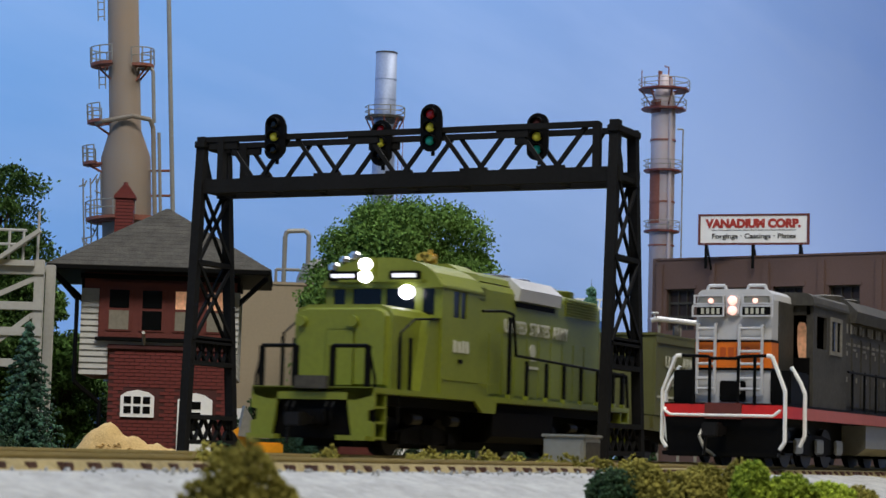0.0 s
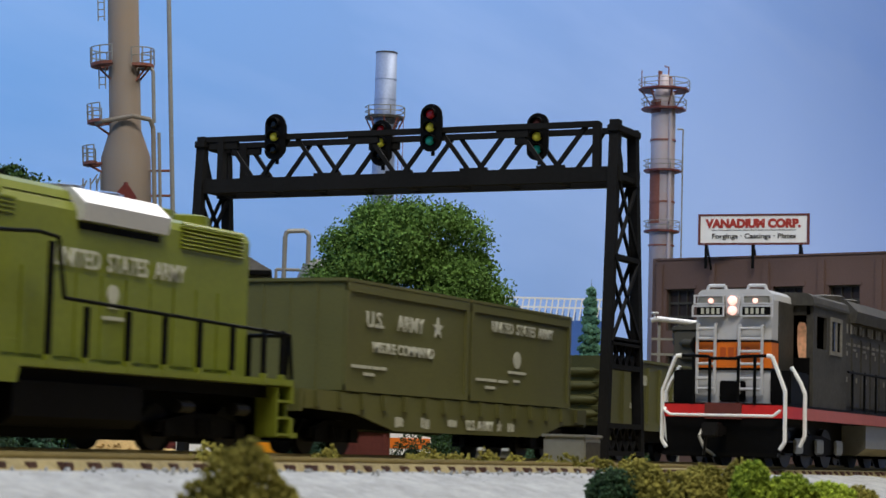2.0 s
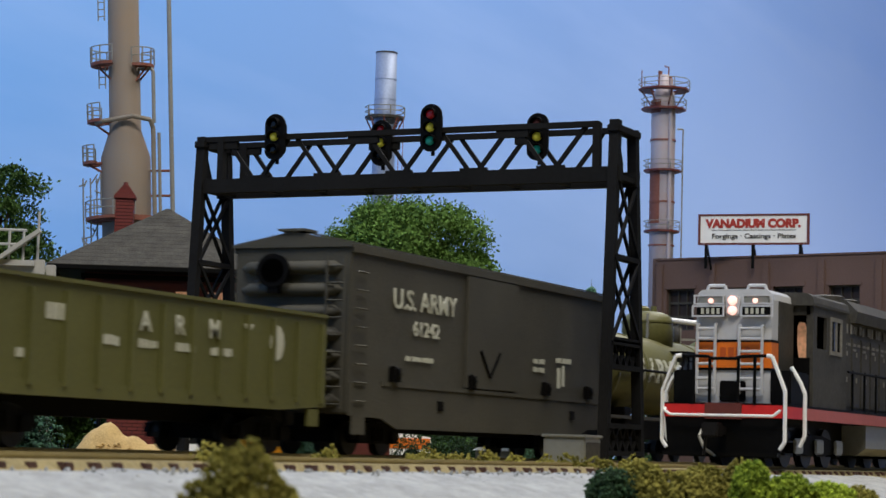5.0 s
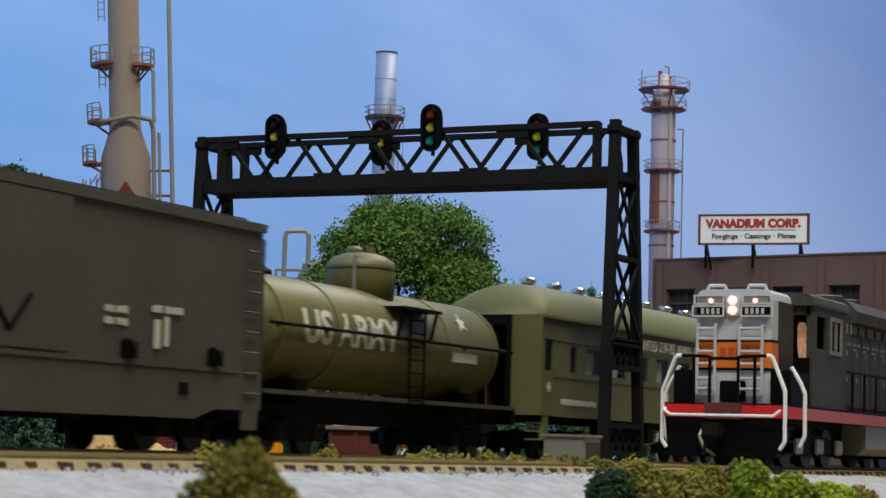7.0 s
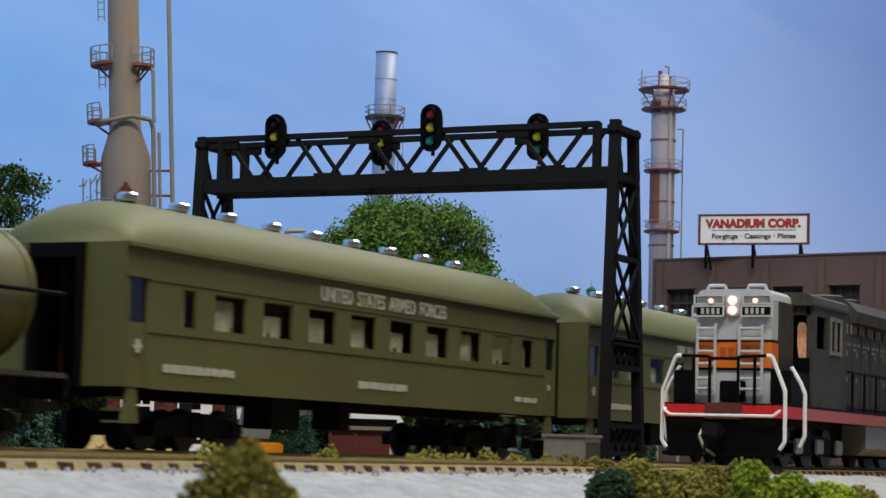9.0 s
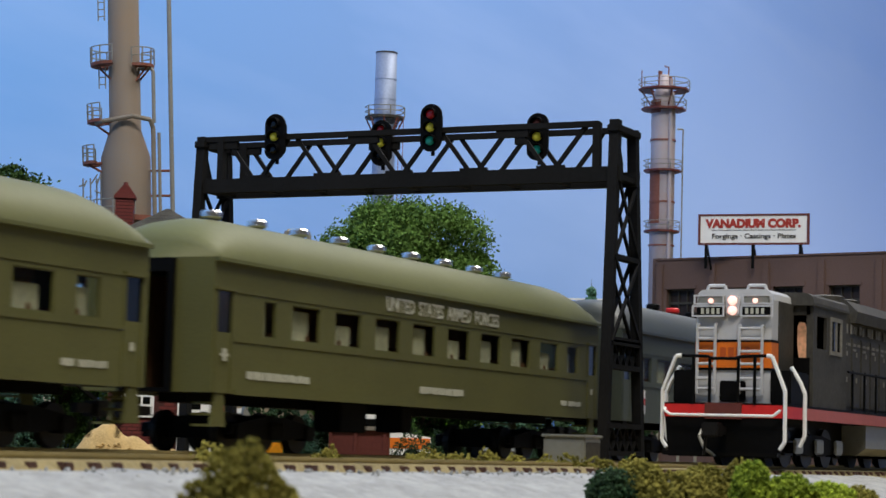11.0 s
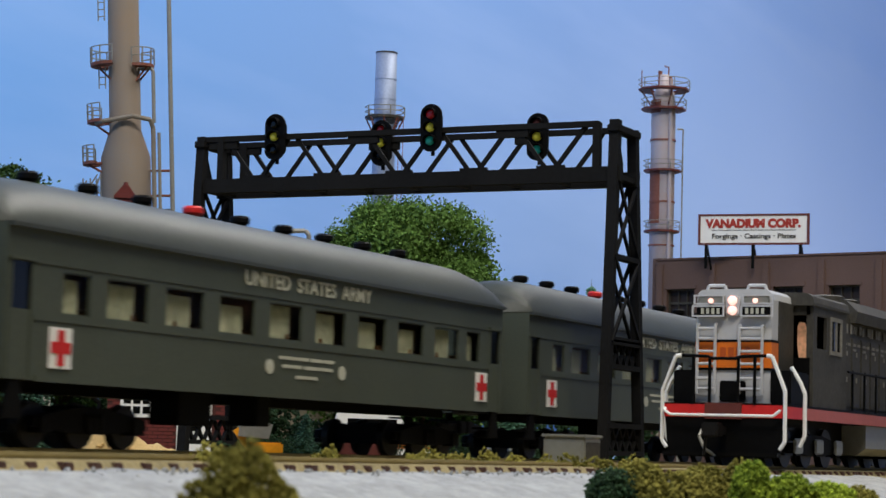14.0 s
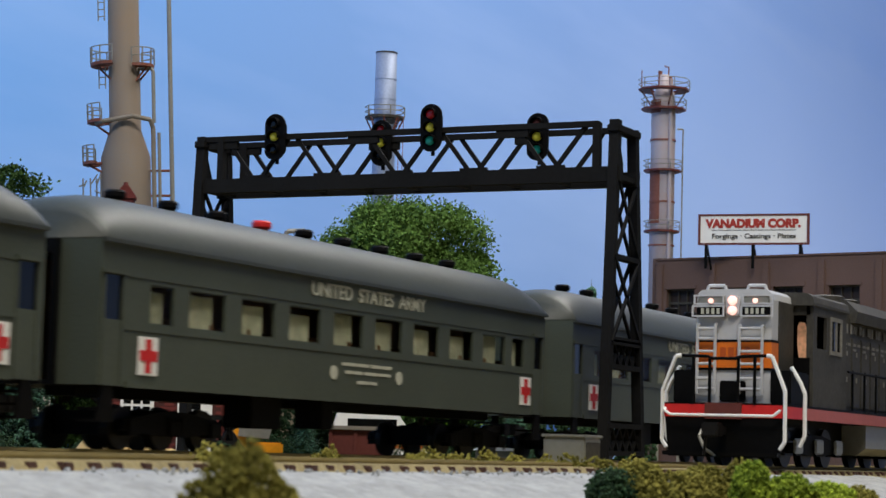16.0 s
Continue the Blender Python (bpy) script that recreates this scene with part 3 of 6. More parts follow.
def signal_bridge():
    t = thing("signal_bridge", 56.81, -2.9, -0.4, 0, "black steel lattice signal bridge over the track", "signal bridge")
    H, SP, DX = 9.95, 13.55, 1.36

    def xf(z):
        return -0.52 + 0.52 * (z / H)

    def xr(z):
        return DX + 1.04 * (1 - z / H)
    for y in (0, SP):
        leg = part("leg", bar(bar(B(), (xf(0), y, 0), (xf(H), y, H), 0.28, 0.27), (xr(0), y, 0), (xr(H), y, H - 0.1), 0.28, 0.27), "steel", t)
        zs = [1.2, 3.7, 6.1, 8.35]
        for z0, z1 in zip(zs[1:], zs[2:]):
            for yy in (y - 0.13, y + 0.13):
                part("lattice_bar", bar(B(), (xf(z0), yy, z0), (xr(z1), yy, z1), 0.07, 0.11), "steel", leg)
                part("lattice_bar", bar(B(), (xr(z0), yy, z0), (xf(z1), yy, z1), 0.07, 0.11), "steel", leg)
        for z in (3.7, 6.1, 8.35):
            part("leg_tie", bar(B(), (xf(z), y, z), (xr(z), y, z), 0.3, 0.14), "steel", leg)
        for zc in (1.0, 3.4):
            for z in (zc - 0.38, zc + 0.38):
                part("leg_tie", bar(B(), (xf(z), y, z), (xr(z), y, z), 0.3, 0.14), "steel", leg)
            n = 5
            for i in range(n):
                a = xf(zc) + (xr(zc) - xf(zc)) * i / n
                b = xf(zc) + (xr(zc) - xf(zc)) * (i + 1) / n
                part("lattice_bar", bar(B(), (a, y, zc - 0.36), (b, y, zc + 0.36), 0.1, 0.1), "steel", leg)
                part("lattice_bar", bar(B(), (a, y, zc + 0.36), (b, y, zc - 0.36), 0.1, 0.1), "steel", leg)
        part("footing", box(B(), -1.1, DX + 1.2, y - 0.5, y + 0.5, -0.3, 0.05, 0.03), "concrete", leg)
        part("cap_plate", box(B(), -0.22, DX + 0.22, y - 0.18, y + 0.18, H - 0.34, H - 0.14, 0.02), "steel", leg)
        part("cap_gusset", prism(B(), [(0.1, H - 1.25), (0.55, H - 1.25), (0.12, H - 0.4)], y - 0.05, y + 0.05, "y"), "steel", leg)
    for x in (0.0, DX):
        truss = part("bottom_chord", bar(B(), (x, -0.2, 8.42), (x, SP + 0.2, 8.42), 0.26, 0.42), "steel", t)
        part("top_chord", bar(B(), (x, 0.5, 9.86), (x, SP + 0.1, 9.86), 0.2, 0.16), "steel", truss)
        n = 5
        step = (SP - 1.5) / n
        for i in range(n):
            y0 = 0.75 + step * i
            ym = y0 + step / 2
            part("diagonal", bar(B(), (x, y0 + 0.15, 9.8), (x, ym - 0.12, 8.6), 0.09, 0.12), "steel", truss)
            part("diagonal", bar(B(), (x, ym + 0.12, 8.6), (x, y0 + step - 0.15, 9.8), 0.09, 0.12), "steel", truss)
            part("gusset_plate", box(B(), x - 0.07, x + 0.07, ym - 0.42, ym + 0.42, 8.6, 8.72), "steel", truss)
            if i % 2 == 0:
                part("gusset_plate", box(B(), x - 0.07, x + 0.07, y0 + step - 0.5, y0 + step + 0.5, 9.56, 9.8), "steel", truss)
        part("end_post", bar(B(), (x, 0.55, 8.5), (x, 0.55, 9.9), 0.2, 0.24), "steel", truss)
        part("end_post", bar(B(), (x, SP - 0.7, 8.5), (x, SP - 0.7, 9.9), 0.2, 0.24), "steel", truss)
    for i in range(9):
        y = 0.3 + i * 1.6
        part("cross_tie", bar(B(), (0, y, 8.32), (DX, y, 8.32), 0.16, 0.12), "steel", t)
    return t


bridge = signal_bridge()


def signal_head(y, z, x, lenses):
    """A three-light head with an oval back plate, bolted to the bridge; its place is in the bridge's space."""
    prof = []
    for i in range(24):
        a = 2 * math.pi * i / 24
        r = 0.38
        prof.append((r * math.cos(a), r * math.sin(a) + (0.45 if math.sin(a) >= 0 else -0.45)))
    t = part("signal_head", prism(B(), prof, -0.05, 0.05), "black", bridge, "black oval three-light signal head")
    t.matrix_basis = pose((x - 56.81) * S, (y + 2.9) * S, (z + 0.4) * S)
    part("housing", prism(B(), [(u * 0.72, v * 0.8) for u, v in prof], 0.05, 0.34), "black", t)
    for k, m in zip((0.46, 0.0, -0.46), lenses):
        part("lens", lathe(B(), [(0.16, 0.0), (0.15, -0.05), (0.08, -0.09)], 16, (-0.06, 0, k), "x"), m, t)
        bm = B()
        seg = 14
        for i in range(seg):
            a0, a1 = math.pi * (-0.1 + 1.2 * i / seg), math.pi * (-0.1 + 1.2 * (i + 1) / seg)
            q = [(-0.05, 0.21), (-0.26, 0.2), (-0.26, 0.22), (-0.05, 0.23)]
            p0 = [bm.verts.new((u, r * math.cos(a0), k + r * math.sin(a0))) for u, r in q]
            p1 = [bm.verts.new((u, r * math.cos(a1), k + r * math.sin(a1))) for u, r in q]
            for j in range(4):
                bm.faces.new((p0[j], p1[j], p1[(j + 1) % 4], p0[(j + 1) % 4]))
        bmesh.ops.remove_doubles(bm, verts=bm.verts, dist=0.001)
        part("lamp_hood", bm, "black", t)
    part("bracket", bar(B(), (0.2, 0, -0.95), (0.2, 0, 0.3), 0.1, 0.1), "black", t)
    return t


proportions(0.84, 0.88, 0.84)
signal_head(7.93, 9.42, 56.5, ("glass", "lens_yellow", "glass"))
signal_head(2.72, 9.5, 56.5, ("lens_red", "lens_yellow", "lens_green"))
signal_head(5.05, 9.33, 57.9, ("lens_red", "lens_yellow", "glass"))
signal_head(-0.06, 9.33, 57.9, ("maroon", "lens_yellow", "lens_green"))
proportions(0.93, 0.93, 0.93)


# ---- relay box ----
def relay_box():
    x, y = spot(46, 3.08)
    t = thing("relay_box", x, y, -0.42, FACE - 28, "grey galvanised equipment box beside the track", "equipment box")
    part("cabinet", box(B(), -0.52, 0.52, -0.45, 0.45, 0.0, 1.0, 0.03), "box", t)
    part("lid", box(B(), -0.56, 0.56, -0.49, 0.49, 1.0, 1.07, 0.02), "box", t, "pale sheet lid")
    part("base", box(B(), -0.6, 0.6, -0.55, 0.55, -0.15, 0.04), "concrete", t)
    part("door_panel", box(B(), -0.44, 0.44, -0.475, -0.45, 0.1, 0.9, 0.01), "box", t)
    part("side_panel", box(B(), 0.52, 0.545, -0.38, 0.38, 0.12, 0.9, 0.01), "hoodblack", t, "dark side panel")
    return t


relay_box()


# ---- brick signal tower ----
def signal_tower():
    cx, cy = spot(81, -11.25)
    t = thing("signal_tower", cx, cy, -0.5, FACE + 4, "two-storey brick signal tower with clapboard bay and grey hip roof", "building")
    # lower brick storey: front at y = -3, from x = -1.9 to 2.9
    low = part("lower_wall", box(B(), -1.86, 2.9, -3.32, 3.05, 0, 4.3), "mortar", t, "dark red brick lower storey")
    brick = None
    rng = random.Random(8)
    row = 0
    z = 0.05
    while z < 4.2:
        x = -1.86 + (0.2 if row % 2 else 0)
        while x < 2.6:
            inwin = -1.4 < x + 0.18 < 0.12 and 1.55 < z < 2.85
            indoor = 0.75 < x + 0.18 < 2.35 and z < 2.85
            if not (inwin or indoor):
                if brick is None:
                    brick = part("brick", box(B(), 0, 0.37, -0.03, 0.0, 0, 0.115), "brick", low)
                    brick.location = (x * S * K.x, -3.32 * S * K.y, z * S * K.z)
                else:
                    again("brick", brick, low, x, -3.32 + rng.uniform(-0.006, 0.006), z)
            x += 0.4
        z += 0.14
        row += 1
    part("cornice", box(B(), -1.96, 3.0, -3.44, 3.0, 4.3, 4.45, 0.02), "mortar", t, "dark ledge over the brick storey")
    # arched window and door
    w = part("window", prism(B(), [(-1.36, 1.68), (-0.06, 1.68), (-0.06, 2.5), (-0.3, 2.66), (-0.71, 2.74), (-1.12, 2.66), (-1.36, 2.5)], -3.42, -3.3, "y"), "white", t, "white arched window frame")
    for i in range(3):
        for j in range(2):
            part("pane", box(B(), -1.23 + i * 0.37, -0.95 + i * 0.37, -3.432, -3.41, 1.82 + j * 0.38, 2.1 + j * 0.38), "glass", w)
    d = part("door", prism(B(), [(0.85, 0.0), (2.2, 0.0), (2.2, 2.4), (1.9, 2.6), (1.52, 2.68), (1.15, 2.6), (0.85, 2.4)], -3.41, -3.3, "y"), "white", t, "white arched door with glazed panels")
    for j in range(3):
        part("pane", box(B(), 1.3, 1.75, -3.42, -3.405, 1.2 + j * 0.42, 1.5 + j * 0.42), "glass", d)
    # upper storey, overhanging
    up = part("upper_wall", box(B(), -2.95, 3.0, -3.1, 3.0, 3.3, 7.3), "maroon", t, "maroon upper storey")
    for k in range(14):
        zz = 3.3 + k * 0.24
        for x0, x1 in (((-3.05, -2.2), (2.55, 3.1)) if zz > 4.9 else ((-3.05, 3.1),)):
            if zz < 6.5 and not (zz < 4.3 and x0 < -2.9 and x1 > 3):
                part("clapboard", prism(B(), [(-3.2, zz), (-3.1, zz), (-3.1, zz + 0.24), (-3.13, zz + 0.24)], x0, x1), "siding", up, "white clapboard")
            elif zz < 6.5:
                part("clapboard", prism(B(), [(-3.2, zz), (-3.1, zz), (-3.1, zz + 0.24), (-3.13, zz + 0.24)], -3.05, -1.95), "siding", up, "white clapboard")
    for k in range(14):
        zz = 3.3 + k * 0.24
        part("clapboard", box(B(), 3.0, 3.09, -3.1, 3.0, zz, zz + 0.2), "siding", up, "white clapboard")
        part("clapboard", box(B(), -3.04, -2.95, -3.1, 3.0, zz, zz + 0.2), "siding", up, "white clapboard")
    bay = part("window_bay", box(B(), -2.35, 2.7, -3.32, -3.1, 4.75, 6.95, 0.03), "maroon", t, "maroon window bay")
    part("window_sill", box(B(), -2.45, 2.8, -3.42, -3.1, 4.62, 4.76, 0.02), "black", bay)
    for x in (-2.0, -0.72, 0.56, 1.8):
        win = part("window", box(B(), x - 0.06, x + 0.94, -3.36, -3.3, 5.0, 6.72, 0.02), "maroon", bay)
        part("pane", box(B(), x + 0.06, x + 0.82, -3.372, -3.355, 5.08, 5.82), "glass" if x == -0.72 else "dull_blind", win)
        # Right-hand upper panes glow by their material; no lamp stands behind them.
        part("pane", box(B(), x + 0.06, x + 0.82, -3.372, -3.355, 5.92, 6.62), "warm_glow" if x > 0.5 else "glass", win)
    # hip roof in courses of shingles
    roof = part("roof", box(B(), -4.33, 4.3, -4.33, 4.2, 7.3, 7.5, 0.03), "black", t, "dark eave boards")
    n = 16
    for i in range(n):
        f0, f1 = i / n, (i + 1) / n
        h0, h1 = 4.28 * (1 - f0) + 0.05, 4.28 * (1 - f1) + 0.05
        bm = B()
        z0, z1 = 7.5 + 2.72 * f0, 7.5 + 2.72 * f1
        lo = [bm.verts.new((u * h0, v * h0, z0 + 0.008)) for u, v in ((-1, -1), (1, -1), (1, 1), (-1, 1))]
        hi = [bm.verts.new((u * h1, v * h1, z1)) for u, v in ((-1, -1), (1, -1), (1, 1), (-1, 1))]
        ba = [bm.verts.new((u * h0, v * h0, z0 - 0.02)) for u, v in ((-1, -1), (1, -1), (1, 1), (-1, 1))]
        for k in range(4):
            q = (k + 1) % 4
            bm.faces.new((lo[k], lo[q], hi[q], hi[k]))
            bm.faces.new((ba[k], ba[q], lo[q], lo[k]))
        bm.faces.new(hi)
        part("shingle_course", bm, "shingle", roof)
    for x, dx in ((-3.0, -1), (3.05, 1)):
        part("eave_bracket", bar(bar(B(), (x, -3.0, 6.2), (x + dx * 1.1, -3.9, 7.2), 0.14, 0.16), (x, -3.0, 6.2), (x, -3.0, 7.2), 0.12, 0.12), "black", t)
    part("downpipe", path(B(), [(-4.1, -4.1, 7.2), (-3.2, -3.3, 6.2), (-3.2, -3.3, 3.0), (-2.2, -3.0, 2.2), (-2.2, -3.0, 0)], 0.09), "black", t)
    ch = part("chimney", box(B(), -2.15, -1.45, 0.3, 1.0, 8.2, 10.62), "mortar", t, "red brick chimney with a tapered cap")
    for k in range(17):
        part("brick_course", box(B(), -2.17, -1.43, 0.28, 1.02, 8.25 + k * 0.14, 8.36 + k * 0.14), "brick", ch)
    part("chimney_cap", box(B(), -2.24, -1.36, 0.21, 1.09, 10.6, 10.78, 0.03), "brick", ch)
    for k in range(5):
        w = 0.38 - k * 0.06
        part("cap_course", box(B(), -1.8 - w, -1.8 + w, 0.65 - w, 0.65 + w, 10.78 + k * 0.085, 10.85 + k * 0.085), "brick", ch)
    part("flue_pot", rod(B(), (-1.8, 0.65, 11.15), (-1.8, 0.65, 11.32), 0.11, 10, 0.09), "brick", ch)
    part("soffit", box(B(), -3.1, 3.1, -3.2, 3.1, 7.05, 7.24), "black", t)
    part("wall_lamp", path(B(), [(-0.55, -3.3, 4.5), (-0.55, -3.6, 4.8), (-0.55, -3.9, 4.95)], 0.07), "pipe", t)
    return t


signal_tower()


# ---- structures behind ----
def tan_building():
    x, y = spot(93, -7.6)
    t = thing("tan_building", x, y, -0.5, FACE + 6, "plain tan flat-roofed industrial building", "building")
    part("wall", box(B(), -2.6, 2.4, 0, 6, 0, 8.2), "tan", t)
    part("parapet", box(B(), -2.66, 2.46, -0.06, 6.06, 8.2, 8.35, 0.02), "tan", t)
    part("door", box(B(), -2.2, -1.3, -0.05, 0, 0, 2.4), "white", t)
    x, y = spot(101, -7.0)
    t = thing("process_vessel", x, y, -0.5, FACE, "small grey process vessel with a bent vent pipe", "tank")
    part("shell", lathe(B(), [(1.3, 0), (1.3, 9.2), (1.0, 9.9), (0.5, 10.2)], 24, (0.9, 0, 0)), "pipe", t, smooth=True)
    part("vent_pipe", path(B(), [(-1.0, -0.5, 6.0), (-1.0, -0.5, 11.3), (-0.9, -0.5, 11.55), (0.0, -0.5, 11.6), (0.2, -0.5, 11.4), (0.2, -0.5, 9.0)], 0.12, 8), "pipe", t)
    part("side_pipe", path(B(), [(-1.4, -0.5, 8.6), (-1.4, -0.5, 9.6), (-0.2, -0.5, 9.6)], 0.08), "pipe", t)


tan_building()


def railing_ring(parent, cx, cy, z, r, a0, a1, h=0.75, material="rust", name="platform"):
    """A curved platform with posts and rails round a column."""
    n = 10
    pts = [(cx + r * math.cos(a0 + (a1 - a0) * i / n), cy + r * math.sin(a0 + (a1 - a0) * i / n)) for i in range(n + 1)]
    inn = [(cx + r * 0.55 * math.cos(a0 + (a1 - a0) * i / n), cy + r * 0.55 * math.sin(a0 + (a1 - a0) * i / n)) for i in range(n + 1)]
    bm = B()
    for i in range(n):
        q = [(*pts[i], z), (*pts[i + 1], z), (*inn[i + 1], z), (*inn[i], z)]
        lo = [bm.verts.new(Vector(p) - Vector((0, 0, 0.14))) for p in q]
        up = [bm.verts.new(p) for p in q]
        bm.faces.new(up)
        bm.faces.new(lo)
        for k in range(4):
            bm.faces.new((lo[k], lo[(k + 1) % 4], up[(k + 1) % 4], up[k]))
    p = part(name, bm, material, parent)
    bm = B()
    for i in range(0, n + 1, 2):
        rod(bm, (*pts[i], z), (*pts[i], z + h), 0.035, 5)
    for zz in (z + h, z + h * 0.5):
        for i in range(n):
            rod(bm, (*pts[i], zz), (*pts[i + 1], zz), 0.03, 5)
    part("railing", bm, "pipe", p)
    return p


def refinery_column():
    x, y = spot(95, -15.42)
    t = thing("refinery_column", x, y, -0.5, FACE, "tall tan-grey refinery column with platforms and pipes", "tower")
    x, y = spot(95, -14.5)
    t.matrix_basis = pose(x * S, y * S, -0.5 * S, 0, -3.3, FACE)
    part("shell", lathe(B(), [(1.18, 0), (1.18, 14.3), (0.76, 15.6), (0.73, 26), (0.6, 26.6)], 32), "column", t, smooth=True)
    part("skirt_ring", lathe(B(), [(1.5, 11.15), (1.5, 11.4), (1.2, 11.4), (1.2, 11.15)], 24), "rust", t)
    railing_ring(t, -0.2, 0, 11.4, 1.75, 2.2, 5.2)
    for z, cx, a0, a1, r in ((18.85, -0.5, 2.0, 4.8, 1.1), (18.75, 0.6, -1.7, 1.4, 0.85), (16.1, -0.85, 2.0, 4.5, 0.95), (14.1, -1.2, 2.0, 4.5, 0.85)):
        railing_ring(t, cx, -0.1, z, r, a0, a1)
        bm = B()
        side = -1 if cx < 0 else 1
        for yy in (-0.45, 0.25):
            rod(bm, (cx + side * r * 0.85, yy, z - 0.1), (side * 0.6, yy, z - 0.1), 0.07, 6)
            rod(bm, (cx + side * r * 0.7, yy, z - 0.1), (side * 0.6, yy, z - 0.8), 0.05, 5)
        part("platform_bracket", bm, "rust", t)
    for z0, z1 in ((17.6, 18.7), (20.9, 24.5), (12.0, 13.6)):
        bm = B()
        for xx in (-1.15, -0.85):
            rod(bm, (xx, -0.45, z0), (xx, -0.45, z1), 0.03, 5)
        for k in range(int((z1 - z0) / 0.35)):
            rod(bm, (-1.15, -0.45, z0 + 0.2 + k * 0.35), (-0.85, -0.45, z0 + 0.2 + k * 0.35), 0.025, 5)
        part("ladder", bm, "pipe", t)
    part("loop_pipe", path(B(), [(-1.3, -0.7, 15.9), (-0.9, -1.0, 15.95), (0.5, -1.0, 16.15), (1.3, -0.7, 16.0), (1.4, -0.5, 15.6), (1.4, -0.5, 6)], 0.11, 8), "concrete", t, "tan pipe round the column")
    part("outlet_pipe", path(B(), [(0.7, -0.2, 18.55), (1.3, -0.3, 18.6), (1.42, -0.3, 18.4), (1.42, -0.3, 15.9)], 0.09, 8), "pipe", t)
    part("riser_pipe", rod(B(), (2.2, 0, 0.2), (2.2, 0, 27), 0.11, 10), "pipe", t, "tall thin grey riser pipe")
    part("standpipe", rod(B(), (1.66, -0.4, 0), (1.66, -0.4, 15.4), 0.08, 8), "pipe", t)
    bm = B()
    for z in (13.6, 12.4):
        rod(bm, (1.2, -0.2, z), (2.2, 0, z), 0.06, 6)
    part("pipe_clamp", bm, "rust", t)
    rng = random.Random(4)
    bm = B()
    for k in range(26):
        z = rng.uniform(9.2, 13.4)
        xx = rng.uniform(-2.0, -1.3)
        rod(bm, (xx, -0.5, z), (xx + rng.uniform(-0.3, 0.4), -0.5, z + rng.uniform(-0.3, 0.6)), 0.035, 5)
    for xx in (-2.0, -1.65, -1.35):
        rod(bm, (xx, -0.4, 8.5), (xx, -0.4, 13.3), 0.04, 5)
    part("valve_rack", bm, "pipe", t, "tangle of valves and small pipes")


refinery_column()


def smokestack():
    x, y = spot(115, -3.6)
    t = thing("smokestack", x, y, -0.5, FACE, "blue-grey steel smokestack with a ringed platform", "smokestack")
    part("shell", lathe(B(), [(0.72, 0), (0.64, 19.5), (0.61, 23.7), (0.56, 23.7), (0.56, 23.2)], 28), "stack", t, smooth=True)
    for z in (20.9, 22.1, 17.4):
        part("band", lathe(B(), [(0.62, z), (0.64, z), (0.64, z + 0.04), (0.62, z + 0.04)], 28), "stack", t)
    part("top_rim", lathe(B(), [(0.6, 23.66), (0.63, 23.66), (0.63, 23.74), (0.58, 23.74)], 28), "hoodblack", t)
    railing_ring(t, 0, 0, 19.95, 1.15, 0, 6.28, 0.55, "hoodblack")
    bm = B()
    for k in range(8):
        a = k * 0.785
        rod(bm, (1.1 * math.cos(a), 1.1 * math.sin(a), 19.85), (0.65 * math.cos(a), 0.65 * math.sin(a), 18.9), 0.05, 5)
    part("platform_strut", bm, "rust", t)
    part("ladder", bar(bar(B(), (0.85, -0.6, 8), (0.85, -0.6, 19.9), 0.04, 0.04), (1.1, -0.6, 8), (1.1, -0.6, 19.9), 0.04, 0.04), "rust", t)


smokestack()


def rusty_column():
    x, y = spot(150, 16.45)
    t = thing("rusty_column", x, y, -0.5, FACE, "rust-streaked white and red process column with platforms", "tower")
    part("shell", lathe(B(), [(0.92, 0), (0.92, 27.2), (0.8, 28.2), (0.4, 28.8), (0.35, 29.6)], 28), "rust_white", t, smooth=True)
    for z0, z1, m in ((18.2, 22.2, "rust"), (26.6, 27.6, "rust")):
        bm = B()
        n = 10
        for i in range(n):
            a0, a1 = 2.9 + 1.5 * i / n, 2.9 + 1.5 * (i + 1) / n
            q = [bm.verts.new((0.95 * math.cos(a), 0.95 * math.sin(a), z)) for a, z in ((a0, z0), (a1, z0), (a1, z1), (a0, z1))]
            bm.faces.new(q)
        part("rusted_plate", bm, m, t, "rust-red plate on the column")
    for z in (16.5, 19.8, 24.5):
        part("band", lathe(B(), [(0.92, z), (0.98, z), (0.98, z + 0.12), (0.92, z + 0.12)], 28), "rust", t)
    for z, r in ((28.5, 1.95), (27.0, 1.7), (22.3, 1.45), (17.7, 1.35)):
        railing_ring(t, 0, 0, z, r, 0, 6.28, 0.7, "maroon")
    bm = B()
    for a in range(6):
        rod(bm, (1.7 * math.cos(a), 1.7 * math.sin(a), 28.4), (0.95 * math.cos(a), 0.95 * math.sin(a), 27.2), 0.06, 5)
    part("platform_strut", bm, "rust", t)
    part("standpipe", path(B(), [(1.45, -0.5, 14), (1.45, -0.5, 25.4), (1.0, -0.5, 25.4)], 0.06), "pipe", t)
    part("riser_pipe", rod(B(), (0.45, -0.95, 12), (0.45, -0.95, 29.2), 0.14, 8), "rust_white", t)
    part("davit", path(B(), [(0.3, 0, 28.6), (0.35, 0, 30.2), (0.0, 0, 30.3)], 0.05), "rust", t)
    part("mast", path(B(), [(-1.7, 0, 28.5), (-1.7, 0, 29.9)], 0.04), "rust", t)
    part("nozzle", rod(rod(B(), (-0.3, 0, 28.6), (-0.3, 0, 29.9), 0.16, 8), (0.5, 0, 28.6), (0.5, 0, 29.5), 0.12, 8), "rust", t)


rusty_column()


